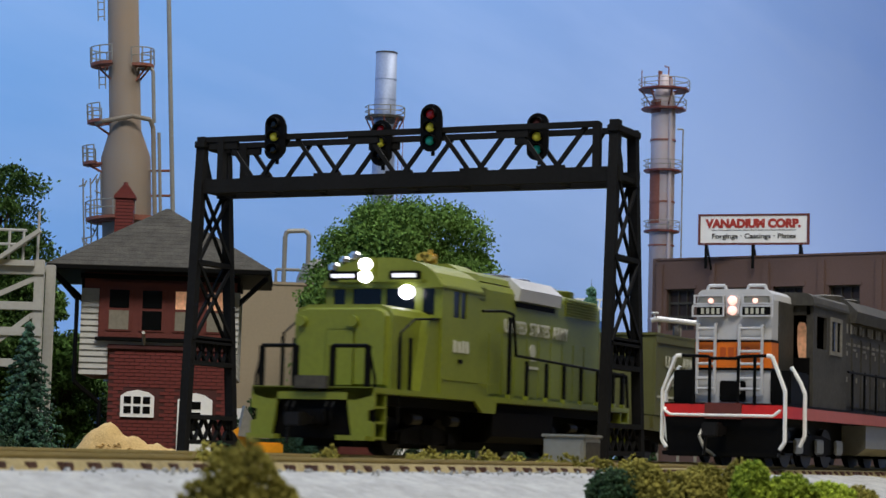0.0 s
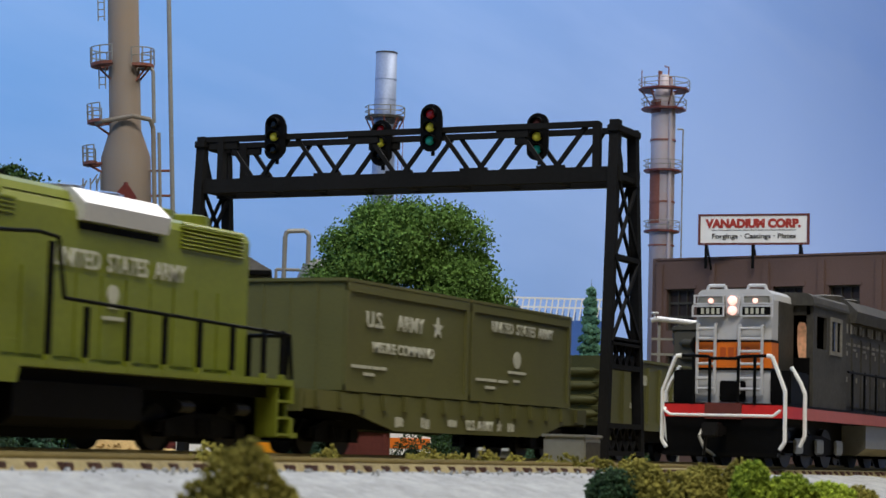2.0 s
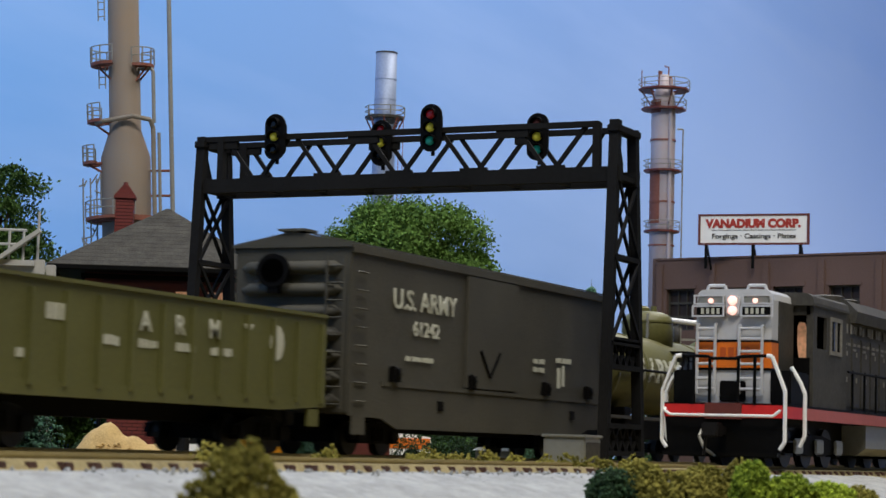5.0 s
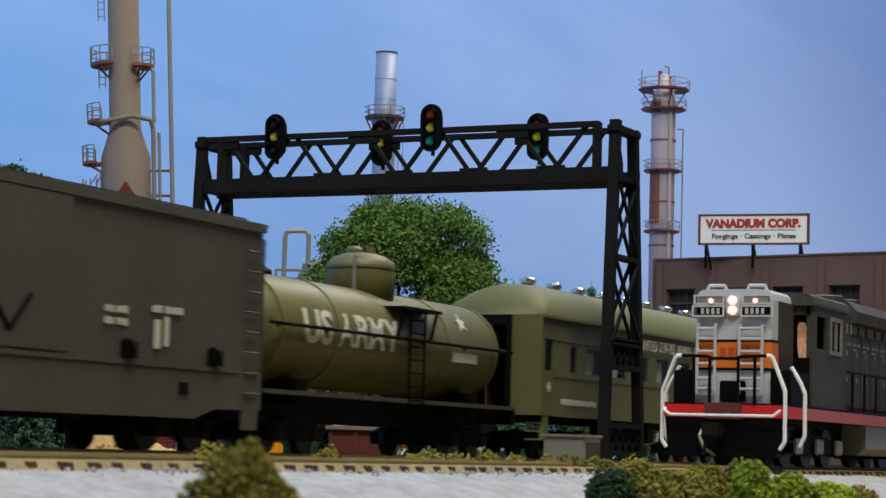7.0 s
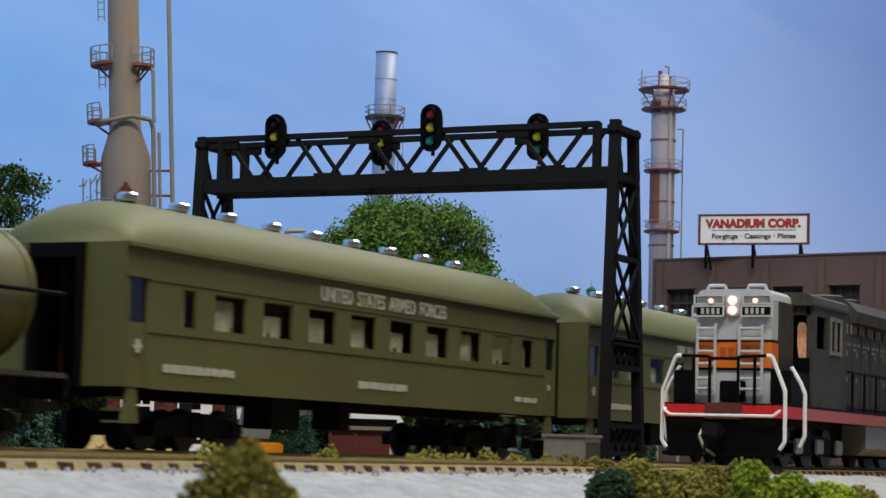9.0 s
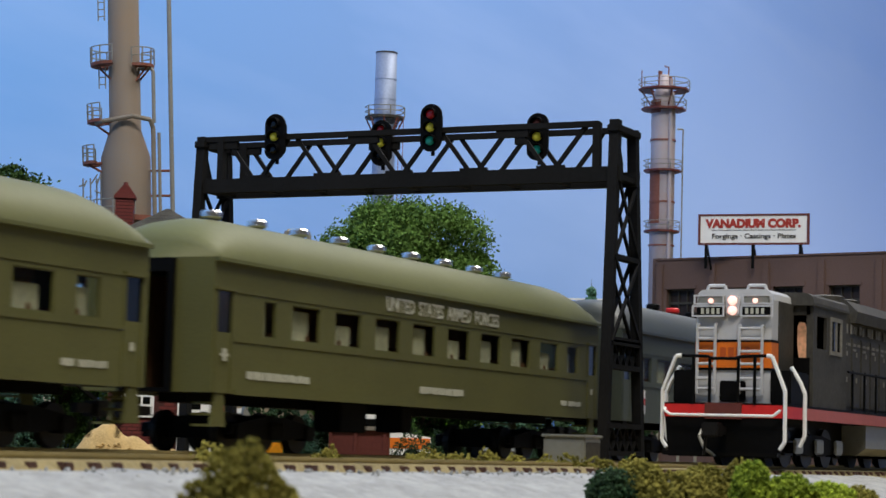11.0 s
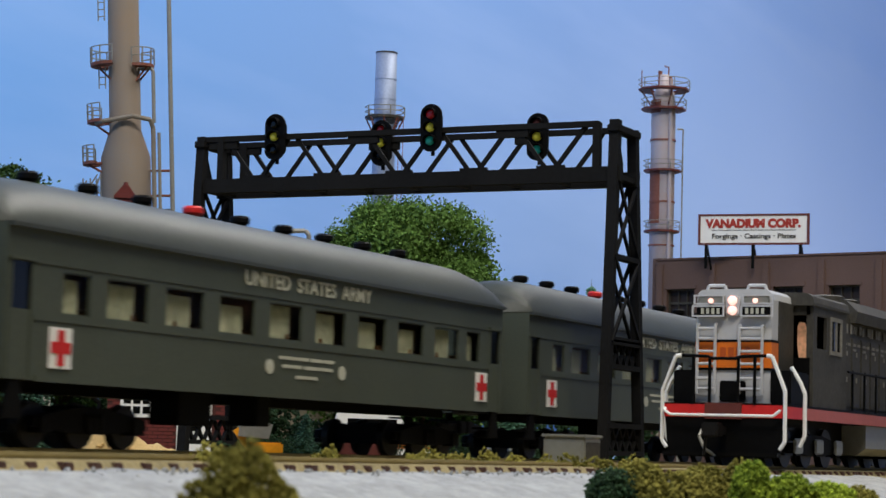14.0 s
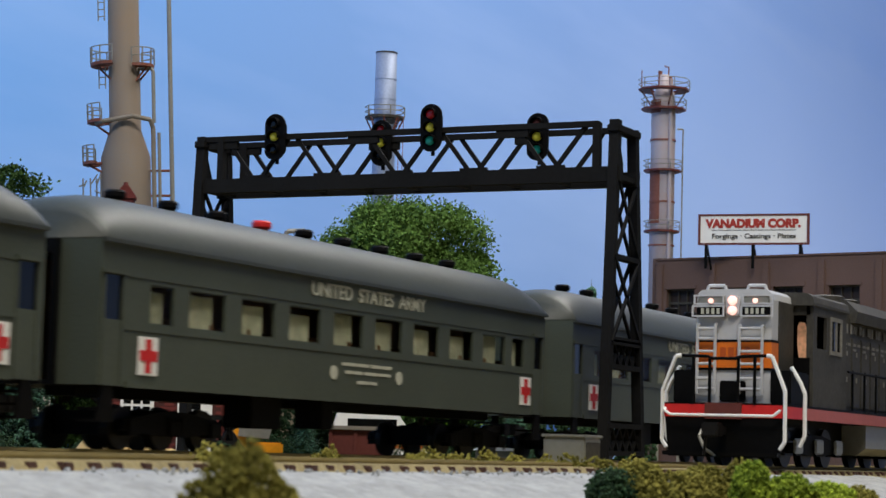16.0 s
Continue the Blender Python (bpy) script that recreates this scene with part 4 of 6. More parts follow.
def factory():
    x0, y0 = spot(125, 14.27)
    x1, y1 = spot(116.6, 26.9)
    turn = math.degrees(math.atan2(y1 - y0, x1 - x0))
    L = math.hypot(x1 - x0, y1 - y0) / K.x
    t = thing("brick_factory", x0, y0, -0.5, turn, "large brown brick factory with dark recessed windows", "building")
    holes = []
    for k in range(4):
        xx = -0.2 + k * 3.72
        for z in (1.0, 4.6, 8.6):
            holes.append((xx, xx + 2.0, z, z + 2.6))
    holes = [h for h in holes if h[1] < L - 0.3]
    part("front_wall", pierced(B(), -0.9, L, 0, 13.0, 0, 0.5, holes), "fbrick", t)
    part("back_wall", box(B(), -0.9, L, 1.2, 1.5, 0, 12.6), "hoodblack", t)
    part("side_wall", box(B(), -1.4, -0.9, 0.3, 9, 0, 13.2), "fbrick", t)
    part("roof", box(B(), -0.9, L, 0.5, 9, 12.4, 12.6), "hoodblack", t)
    part("parapet_cap", box(B(), -1.0, L + 0.05, -0.08, 0.58, 13.0, 13.14, 0.03), "fbrick", t)
    for i in range(5):
        xx = -0.9 + i * 3.72
        if xx < L - 0.6:
            part("pilaster", box(B(), xx, xx + 0.45, -0.14, 0, 0, 12.7, 0.02), "fbrick", t)
    for h in holes:
        w = part("window", pierced(B(), h[0], h[1], h[2], h[3], 0.3, 0.4, [(h[0] + 0.1 + i * 0.62, h[0] + 0.66 + i * 0.62, h[2] + 0.1 + j * 0.85, h[2] + 0.85 + j * 0.85 - 0.05) for i in range(3) for j in range(3)]), "hoodblack", t, "dark steel sash window")
        part("pane", box(B(), h[0], h[1], 0.42, 0.44, h[2], h[3]), "dull_pane", w)
        part("lintel", box(B(), h[0] - 0.15, h[1] + 0.15, -0.05, 0.0, h[3], h[3] + 0.25), "fbrick", w)
    # billboard on the roof
    bx, by = spot(122.4, 15.8)
    s = thing("billboard", bx, by, 11.13, turn + 17, "white rooftop billboard with red lettering and a maroon frame", "sign")
    W, z0, z1 = 6.65, 1.35, 3.05
    face = part("panel", box(B(), 0, W, -0.06, 0.06, z0, z1), "white", s)
    for b in ((-0.1, W + 0.1, z1 - 0.02, z1 + 0.1), (-0.1, W + 0.1, z0 - 0.1, z0 + 0.02), (-0.1, 0.05, z0, z1), (W - 0.05, W + 0.1, z0, z1)):
        part("frame", box(B(), b[0], b[1], -0.1, 0.1, b[2], b[3]), "maroon", s)
    words("VANADIUM CORP.", 0.5, "sign_red", s, 0.4, -0.08, z0 + 0.98, width=W - 0.75, bold=0.045)
    words("Forgings · Castings · Plates", 0.3, "black", s, 0.75, -0.08, z0 + 0.3, width=W - 1.5)
    part("rule_line", box(B(), 0.75, W - 0.7, -0.075, -0.06, z0 + 0.78, z0 + 0.82), "hoodblack", s)
    for xx in (0.4, 3.3, 6.2):
        part("post", bar(bar(B(), (xx, 0, -0.2), (xx, 0, z0), 0.16, 0.16), (xx + 0.15, 0.9, -0.2), (xx, 0.05, z0 + 0.1), 0.1, 0.1), "black", s)


factory()


def blue_shed():
    x, y = spot(136, 6.2)
    t = thing("blue_shed", x, y, -0.5, FACE, "long blue sheet-clad shed with a white railing along its roof", "building")
    part("wall", box(B(), -6, 5.2, 0, 5, 0, 9.8), "blue", t)
    for i in range(28):
        part("rib", box(B(), -5.9 + i * 0.4, -5.82 + i * 0.4, -0.06, 0, 0, 10.5), "blue", t)
    r = part("railing", box(box(B(), -6, 5.2, -0.1, 0.0, 11.2, 11.32), -6, 5.2, -0.1, 0.0, 10.6, 10.7), "white", t, "white railing")
    bm = B()
    for i in range(28):
        bar(bm, (-6 + i * 0.4, -0.05, 9.8), (-5.8 + i * 0.4, -0.05, 11.25), 0.06, 0.1)
    part("baluster", bm, "white", r)


blue_shed()


def white_trestle():
    x, y = spot(70, -15.0)
    t = thing("white_trestle", x, y, -0.5, FACE, "weathered white timber trestle with railed deck", "trestle")
    for xx in (-1.5, 0.85):
        for yy in (0, 2.2):
            part("post", box(B(), xx - 0.16, xx + 0.16, yy - 0.16, yy + 0.16, 0, 7.0, 0.02), "siding", t)
    for z in (3.2, 4.3, 5.2, 6.45):
        part("beam", box(B(), -2.2, 1.05, -0.22, -0.1, z, z + 0.3, 0.02), "siding", t)
    part("deck", box(B(), -2.3, 0.7, -0.4, 2.4, 6.75, 6.95), "siding", t)
    part("brace", bar(bar(B(), (-1.5, -0.1, 3.3), (0.85, -0.1, 5.2), 0.08, 0.18), (-1.5, -0.1, 5.3), (0.85, -0.1, 6.4), 0.08, 0.18), "siding", t)
    bm = B()
    for k in range(6):
        rod(bm, (-2.2 + k * 0.5, -0.3, 6.95), (-2.2 + k * 0.5, -0.3, 8.0), 0.05, 5)
    for z in (7.5, 8.0):
        rod(bm, (-2.3, -0.3, z), (0.4, -0.3, z), 0.05, 5)
    part("handrail", bm, "siding", t)
    part("stair_flight", bar(B(), (-0.6, -0.5, 6.9), (0.9, -0.5, 8.0), 0.3, 0.14), "siding", t)
    part("mast", rod(B(), (0.75, 0, 7), (0.75, 0, 8.7), 0.05, 6), "siding", t)


white_trestle()


def sand_pile():
    x, y = spot(60, -9.2)
    t = thing("sand_pile", x, y, -0.45, FACE, "heap of golden sand beside the signal tower", "sand")
    bm = B()
    n, mrow = 44, 18
    grid = []
    for i in range(n + 1):
        rowv = []
        for j in range(mrow + 1):
            u, v = -2.0 + 4.1 * i / n, -0.9 + 1.8 * j / mrow
            hgt = 1.12 * math.exp(-((u + 0.85) / 0.8) ** 2 - (v / 0.6) ** 2) + 0.68 * math.exp(-((u - 0.6) / 1.1) ** 2 - (v / 0.55) ** 2)
            hgt += 0.16 * noise.noise(Vector((u * 2.6, v * 2.6, 0))) + 0.06 * noise.noise(Vector((u * 9, v * 9, 3)))
            rowv.append(bm.verts.new((u, v, hgt - 0.05)))
        grid.append(rowv)
    for i in range(n):
        for j in range(mrow):
            bm.faces.new((grid[i][j], grid[i + 1][j], grid[i + 1][j + 1], grid[i][j + 1]))
    part("mound", bm, "straw", t, smooth=True)
    heap("clod", [(-0.4, -0.5, 0.1, 1.6, 0.5, 0.5, 260)], 0.07, "straw", t, 90)


sand_pile()


def low_shed():
    x, y = spot(72, -2.85)
    t = thing("low_shed", x, y, -0.45, FACE, "low red-brown trackside shed with a pale flat roof", "shed")
    part("wall", box(B(), -1.05, 1.1, 0, 1.6, 0, 1.3), "maroon", t)
    part("roof", box(B(), -1.2, 1.25, -0.15, 1.75, 1.3, 1.45, 0.02), "concrete", t)
    for xx in (-1.0, -0.1, 0.95):
        part("post", box(B(), xx - 0.06, xx + 0.06, -0.06, 0, 0, 1.3), "maroon", t)


low_shed()


def parked_van(d, a, rz, body, label, z=-0.45, k=1.0):
    x, y = spot(d, a)
    t = thing("parked_van", x, y, z, FACE + rz, label, "vehicle", "parked vehicles")
    part("body", prism(B(), [(-1.9, 0.45), (1.9, 0.45), (1.95, 1.15), (1.2, 1.25), (0.7, 1.95), (-1.7, 2.0), (-1.95, 1.2)], -0.85, 0.85, "y"), body, t)
    for yy in (-0.86, 0.86):
        part("side_window", box(B(), -1.3, 0.6, yy - 0.01, yy + 0.01, 1.3, 1.8), "glass", t)
    for xx in (-1.2, 1.2):
        for yy in (-0.8, 0.8):
            w = part("wheel", rod(B(), (xx, yy - 0.12, 0.35), (xx, yy + 0.12, 0.35), 0.36, 16), "black", t)
            part("hub", rod(B(), (xx, yy - 0.14, 0.35), (xx, yy + 0.14, 0.35), 0.16, 12), "chrome", w)
    part("stripe", box(B(), 0.0, 1.9, -0.875, -0.85, 0.7, 1.1), "orange", t, "orange side stripe")
    return t


parked_van(78, -2.25, 4, "white", "white van with an orange stripe parked behind the railway")


def lidded_bin():
    x, y = spot(66.5, 1.95)
    t = thing("lidded_bin", x, y, -0.45, FACE, "low pale bin with a white lid behind the track", "bin")
    part("tub", box(B(), -0.68, 0.68, -0.5, 0.5, 0, 0.7, 0.04), "pipe", t)
    part("lid", prism(B(), [(-0.8, 0.7), (0.8, 0.7), (0.55, 0.84), (-0.5, 0.84)], -0.6, 0.6, "y"), "white", t, "white lid")
    part("lid_knob", rod(B(), (-0.1, 0, 0.84), (-0.1, 0, 1.0), 0.07, 8), "white", t)


lidded_bin()


def loader():
    x, y = spot(56, -5.1)
    t = thing("small_loader", x, y, -0.45, FACE + 10, "small yellow and grey loader behind the track", "vehicle")
    part("body", box(B(), -0.2, 0.75, -0.4, 0.4, 0.3, 0.75, 0.05), "yellow", t)
    part("boom", bar(B(), (-0.1, 0, 0.5), (-0.55, 0, 1.1), 0.2, 0.18), "yellow", t)
    part("bucket", prism(B(), [(-0.5, 0.9), (0.35, 0.85), (0.45, 1.25), (-0.1, 1.35), (-0.35, 1.75)], -0.4, 0.4, "y"), "pipe", t, "grey steel bucket")
    for xx in (0.0, 0.6):
        part("wheel", rod(B(), (xx, -0.45, 0.2), (xx, 0.45, 0.2), 0.22, 14), "black", t)


loader()


def pipe_rack():
    """Grey yard piping in front of the factory."""
    p = EYE + AHEAD * 106 + ASIDE * 11.2
    t = thing("pipe_rack", p.x, p.y, -0.45, FACE, "grey yard pipework on a steel rack by the factory", "pipes")
    part("main_pipe", path(B(), [(-1.05, 0, 7.75), (-0.75, 0, 7.85), (1.6, 0, 7.65)], 0.14, 10), "silver", t, "pale grey pipe")
    part("valve", lathe(rod(B(), (-0.85, 0, 7.8), (-0.85, 0, 8.15), 0.06, 8), [(0.2, 8.1), (0.22, 8.15), (0.2, 8.2)], 12, (-0.85, 0, 0)), "silver", t)
    for x in (-0.6, 0.5, 1.4):
        part("rack_post", bar(B(), (x, 0.2, 0), (x, 0.2, 7.7), 0.14, 0.14), "pipe", t)
    for z in (5.2, 6.0, 6.8):
        part("rack_rail", bar(B(), (-1.0, 0.2, z), (1.7, 0.2, z), 0.12, 0.12), "pipe", t)
    part("fan_housing", lathe(B(), [(0.5, -0.15), (0.55, 0.0), (0.5, 0.15)], 18, (0.3, 0.1, 7.0), "x"), "hoodblack", t)


pipe_rack()
# ---- rolling stock: x runs from the front end to the rear, z from the rail top ----
def truck(car, x, base=1.7, axles=2, r=0.42, material="under"):
    """A bogie with its side frames, springs, bolster and wheels."""
    bm = B()
    half = base * (axles - 1) / 2
    for y in (-1.02, 1.02):
        prism(bm, [(x - half - 0.35, 0.42), (x - half - 0.3, 0.62), (x - 0.45, 0.82), (x + 0.45, 0.82), (x + half + 0.3, 0.62), (x + half + 0.35, 0.42), (x + 0.5, 0.3), (x - 0.5, 0.3)], y - 0.08, y + 0.08, "y")
        for k in range(axles):
            xx = x - half + k * base
            box(bm, xx - 0.18, xx + 0.18, y - 0.14, y + 0.14, 0.3, 0.62)
        for xx in (x - 0.2, x, x + 0.2):
            rod(bm, (xx, y - 0.1 if y < 0 else y + 0.1, 0.36), (xx, y - 0.1 if y < 0 else y + 0.1, 0.7), 0.07, 8)
    box(bm, x - 0.25, x + 0.25, -1.0, 1.0, 0.5, 0.85)
    # Added block between the wheels keeps the underside dark and closed.
    box(bm, x - half - 0.2, x + half + 0.2, -0.55, 0.55, 0.3, 0.8)
    tr = part("truck", bm, material, car, "dark cast bogie frame")
    for k in range(axles):
        xx = x - half + k * base
        w = B()
        rod(w, (xx, -0.95, r), (xx, 0.95, r), 0.07, 8)
        for y in (-0.76, 0.76):
            rod(w, (xx, y - 0.07, r), (xx, y + 0.07, r), r, 20)
            rod(w, (xx, y * 0.9 - 0.03, r), (xx, y * 0.9 + 0.03, r), r + 0.03, 20)
        part("wheelset", w, "wheel", tr, "metal wheelset")
    return tr


def coupler(car, x, way):
    bm = bar(B(), (x, 0, 0.85), (x + way * 0.55, 0, 0.85), 0.18, 0.2)
    box(bm, x + way * 0.75 - 0.2, x + way * 0.75 + 0.2, -0.2, 0.2, 0.68, 1.02, 0.03)
    rod(bm, (x + way * 0.8, 0.18, 0.25), (x + way * 0.8, 0.12, 0.75), 0.04, 6)
    part("coupler", bm, "wheel", car, "dull metal knuckle coupler")


def handrail(car, pts, r=0.035, material="black", name="handrail"):
    part(name, path(B(), pts, r), material, car)


def arch(hw, eave, top, n=12, power=0.75):
    """The outline of an arched roof over the eaves."""
    out = [(-hw, eave - 0.06)]
    for i in range(n + 1):
        u = -1 + 2 * i / n
        out.append((hw * u, eave + (top - eave) * (1 - abs(u) ** 2.4) ** power))
    out.append((hw, eave - 0.06))
    return out


def army_coach(name, body, roofmat, kind):
    """A heavy coach with arched roof, vestibule doors and a row of square windows."""
    hosp = kind == "medic"
    label = "dark green hospital passenger coach with white squares bearing red crosses" if hosp else "olive drab passenger coach with white lettering and chrome roof vents"
    t = thing(name, 0, 0, 0, 0, label, "railway car", "passenger coaches")
    L, hw, z0, ze = 21.3, 1.52, 1.28, 4.2
    if hosp:
        starts = [(1.7, 2.55)] + [(3.1 + 2.02 * k, 4.5 + 2.02 * k) for k in range(8)] + [(19.1, 19.9)]
    else:
        starts = [(2.05, 2.55)] + [(3.25 + 1.965 * k, 4.5 + 1.965 * k) for k in range(8)] + [(18.95, 19.7)]
    wins = [(a, b, 2.58, 3.4) for a, b in starts]
    doors = [(0.15, 0.72, 1.9, 3.5), (20.55, 21.1, 1.9, 3.5)]
    for y0, y1 in ((-hw, -hw + 0.08), (hw - 0.08, hw)):
        side = part("side_wall", pierced(B(), 0, L, z0, ze, y0, y1, wins + [(a, b, 2.6, 3.5) for a, b, _, _ in doors]), body, t)
        out = y0 - 0.02 if y0 < 0 else y1
        part("belt_rail", box(box(B(), 0.8, L - 0.8, out, out + 0.02, 2.42, 2.5), 0.8, L - 0.8, out, out + 0.02, 3.5, 3.54), body, side)
        part("side_sill", box(B(), 0.9, L - 0.9, out - 0.01, out + 0.03, z0 - 0.02, z0 + 0.1), body, side)
        for a, b, lo, hi in wins:
            w = part("window", pierced(B(), a - 0.05, b + 0.05, lo - 0.05, hi + 0.05, y0 + 0.03, y0 + 0.05, [(a + 0.03, b - 0.03, lo + 0.03, hi - 0.03)]) , body, side)
            yi = y0 + 0.1 if y0 < 0 else y0 - 0.04
            part("pane", box(B(), a, b, y0 + 0.036, y0 + 0.044, lo, hi), "pane", w).visible_shadow = False
            k = (a * 7.3) % 1.0
            # Panel stands in for the reflection and pale interior behind the glass.
            part("window_blind", box(B(), a - 0.05, b - (0.2 if b - a > 0.9 else 0.12), yi + 0.1, yi + 0.13, lo - 0.06, lo + (0.5 + 0.3 * k if not hosp else 0.62 + 0.2 * k)), "window_fill", w)
        for a, b, lo, hi in doors:
            d = part("vestibule_door", box(box(B(), a - 0.06, a, out, out + 0.03, z0, 3.6), b, b + 0.06, out, out + 0.03, z0, 3.6), body, side)
            part("door_window", box(B(), a, b, y0 + 0.03, y0 + 0.05, 2.6, 3.5), "glass", d)
            part("door_hood", box(B(), a - 0.1, b + 0.1, out - 0.03, out + 0.04, 3.52, 3.6), body, d)
    for x, w in ((0, 0.08), (L - 0.08, 0.08)):
        e = part("end_wall", box(B(), x, x + w, -hw + 0.08, -0.55, z0, ze), body, t)
        box_r = part("end_wall", box(B(), x, x + w, 0.55, hw - 0.08, z0, ze), body, t)
        part("diaphragm", box(box(box(B(), x - 0.12, x + 0.2, -0.62, -0.5, z0, 3.9), x - 0.12, x + 0.2, 0.5, 0.62, z0, 3.9), x - 0.12, x + 0.2, -0.62, 0.62, 3.9, ze), "black", e)
    # roof with domed ends
    bm = B()
    rings = []
    ends = [(0.0, 0.35), (0.25, 0.62), (0.7, 0.84), (1.3, 0.96), (2.0, 1.0)]
    if hosp:
        ends = [(0.0, 0.5), (0.15, 0.72), (0.5, 0.86), (1.2, 0.97), (2.0, 1.0)]
    stations = ends + [(L - x, f) for x, f in reversed(ends)]
    for x, f in stations:
        rings.append([bm.verts.new((x, u, ze + 0.02 + (v - ze) * f)) for u, v in arch(hw + 0.07, ze, 5.25, 16)])
    for p, q in zip(rings, rings[1:]):
        for i in range(len(p) - 1):
            bm.faces.new((p[i], p[i + 1], q[i + 1], q[i]))
    bm.faces.new(rings[0])
    bm.faces.new(list(reversed(rings[-1])))
    for p, q in zip(rings, rings[1:]):
        bm.faces.new((p[0], q[0], q[-1], p[-1]))
    roof = part("roof", bm, roofmat, t, "grey-green arched roof" if hosp else "pale olive arched roof", smooth=True)
    part("eave_strip", box(box(B(), 0, L, -hw - 0.1, -hw - 0.02, ze - 0.07, ze + 0.01), 0, L, hw + 0.02, hw + 0.1, ze - 0.07, ze + 0.01), roofmat, roof)
    for i in range(9):
        x = (2.17 if hosp else 1.8) + i * 1.92
        m = "chrome" if not hosp else ("red" if i == 3 else "black")
        v = B()
        lathe(v, [(0.13, 0), (0.13, 0.1), (0.19, 0.13), (0.22, 0.17), (0.22, 0.27), (0.17, 0.32)], 16, (x, -0.3, 5.14))
        part("roof_vent", v, m, roof, {"chrome": "bright metal roof vent", "red": "red roof vent", "black": "black roof vent"}[m])
    part("floor", box(B(), 0.1, L - 0.1, -hw + 0.09, hw - 0.09, z0, z0 + 0.1), "under", t)
    part("aisle_partition", box(B(), 0.9, L - 0.9, 0.5, 0.54, z0 + 0.1, 3.9), "seat", t, "brown interior partition")
    for i in range(12):
        x = 2.2 + i * 1.5
        part("seat", box(box(B(), x, x + 0.5, -1.35, -0.3, z0 + 0.1, 1.9), x + 0.5, x + 0.62, -1.35, -0.3, z0 + 0.1, 2.75, 0.02), "seat", t)
    for x in (0.02, L - 0.72):
        for y in (-hw + 0.02, hw - 0.62):
            lowered = B()
            prism(lowered, [(x + 0.1, 0.55), (x + 0.62, 0.55), (x + 0.52, z0), (x + 0.2, z0)], y, y + 0.08, "y")
            for k in range(3):
                box(lowered, x + 0.12, x + 0.6, y + 0.02, y + 0.5, 0.55 + k * 0.24, 0.6 + k * 0.24)
            part("vestibule_steps", lowered, "under" if hosp else body, t)
    part("centre_sill", box(B(), 1.0, L - 1.0, -0.35, 0.35, 1.08, z0), "under", t)
    for x0, x1, z in ((6.2, 7.5, 0.55), (9.3, 9.9, 0.6)):
        part("battery_box", box(B(), x0, x1, -1.2, -0.5, z, z0, 0.03), "under", t)
    truck(t, 3.4, 1.5, 3, 0.45)
    truck(t, L - 3.4, 1.5, 3, 0.45)
    coupler(t, 0.1, -1)
    coupler(t, L - 0.1, 1)
    ys = -hw - 0.005
    if hosp:
        words("UNITED  STATES  ARMY", 0.34, "letter", t, 8.05, ys - 0.01, 3.72, width=5.7)
        for x in (1.25, 19.6):
            p = part("cross_panel", box(B(), x + 0.06, x + 0.74, ys - 0.02, ys, 1.53, 2.32), "white", t, "white panel with a red cross")
            part("red_cross", box(box(B(), x + 0.3, x + 0.5, ys - 0.035, ys - 0.02, 1.58, 2.27), x + 0.1, x + 0.7, ys - 0.033, ys - 0.02, 1.82, 2.04), "red", p, "red cross")
        bars(t, [(9.6, 10.9, 2.14, 2.22), (11.0, 12.05, 2.14, 2.22), (9.75, 10.6, 1.95, 2.03), (10.7, 12.0, 1.95, 2.03), (10.35, 11.3, 1.72, 1.8)], ys)
        for x in (9.2, 12.45):
            part("emblem", rod(B(), (x, ys - 0.012, 1.95), (x, ys, 1.95), 0.17, 14), "letter", t)
    else:
        words("UNITED  STATES  ARMED  FORCES", 0.36, "letter", t, 7.65, ys - 0.01, 3.62, width=6.45)
        bars(t, [(1.4, 2.5, 1.62, 1.8), (2.55, 3.1, 1.62, 1.8), (3.15, 4.1, 1.62, 1.8), (9.6, 10.7, 1.62, 1.8), (10.75, 11.4, 1.62, 1.8), (11.45, 12.1, 1.62, 1.8), (18.55, 18.95, 1.6, 1.75), (19.1, 20.0, 1.6, 1.75)], ys)
        bars(t, [(0.38, 0.52, 1.98, 2.25), (0.3, 0.6, 2.08, 2.15), (20.72, 20.84, 1.98, 2.2)], ys - 0.02, name="grab_mark")
    return t


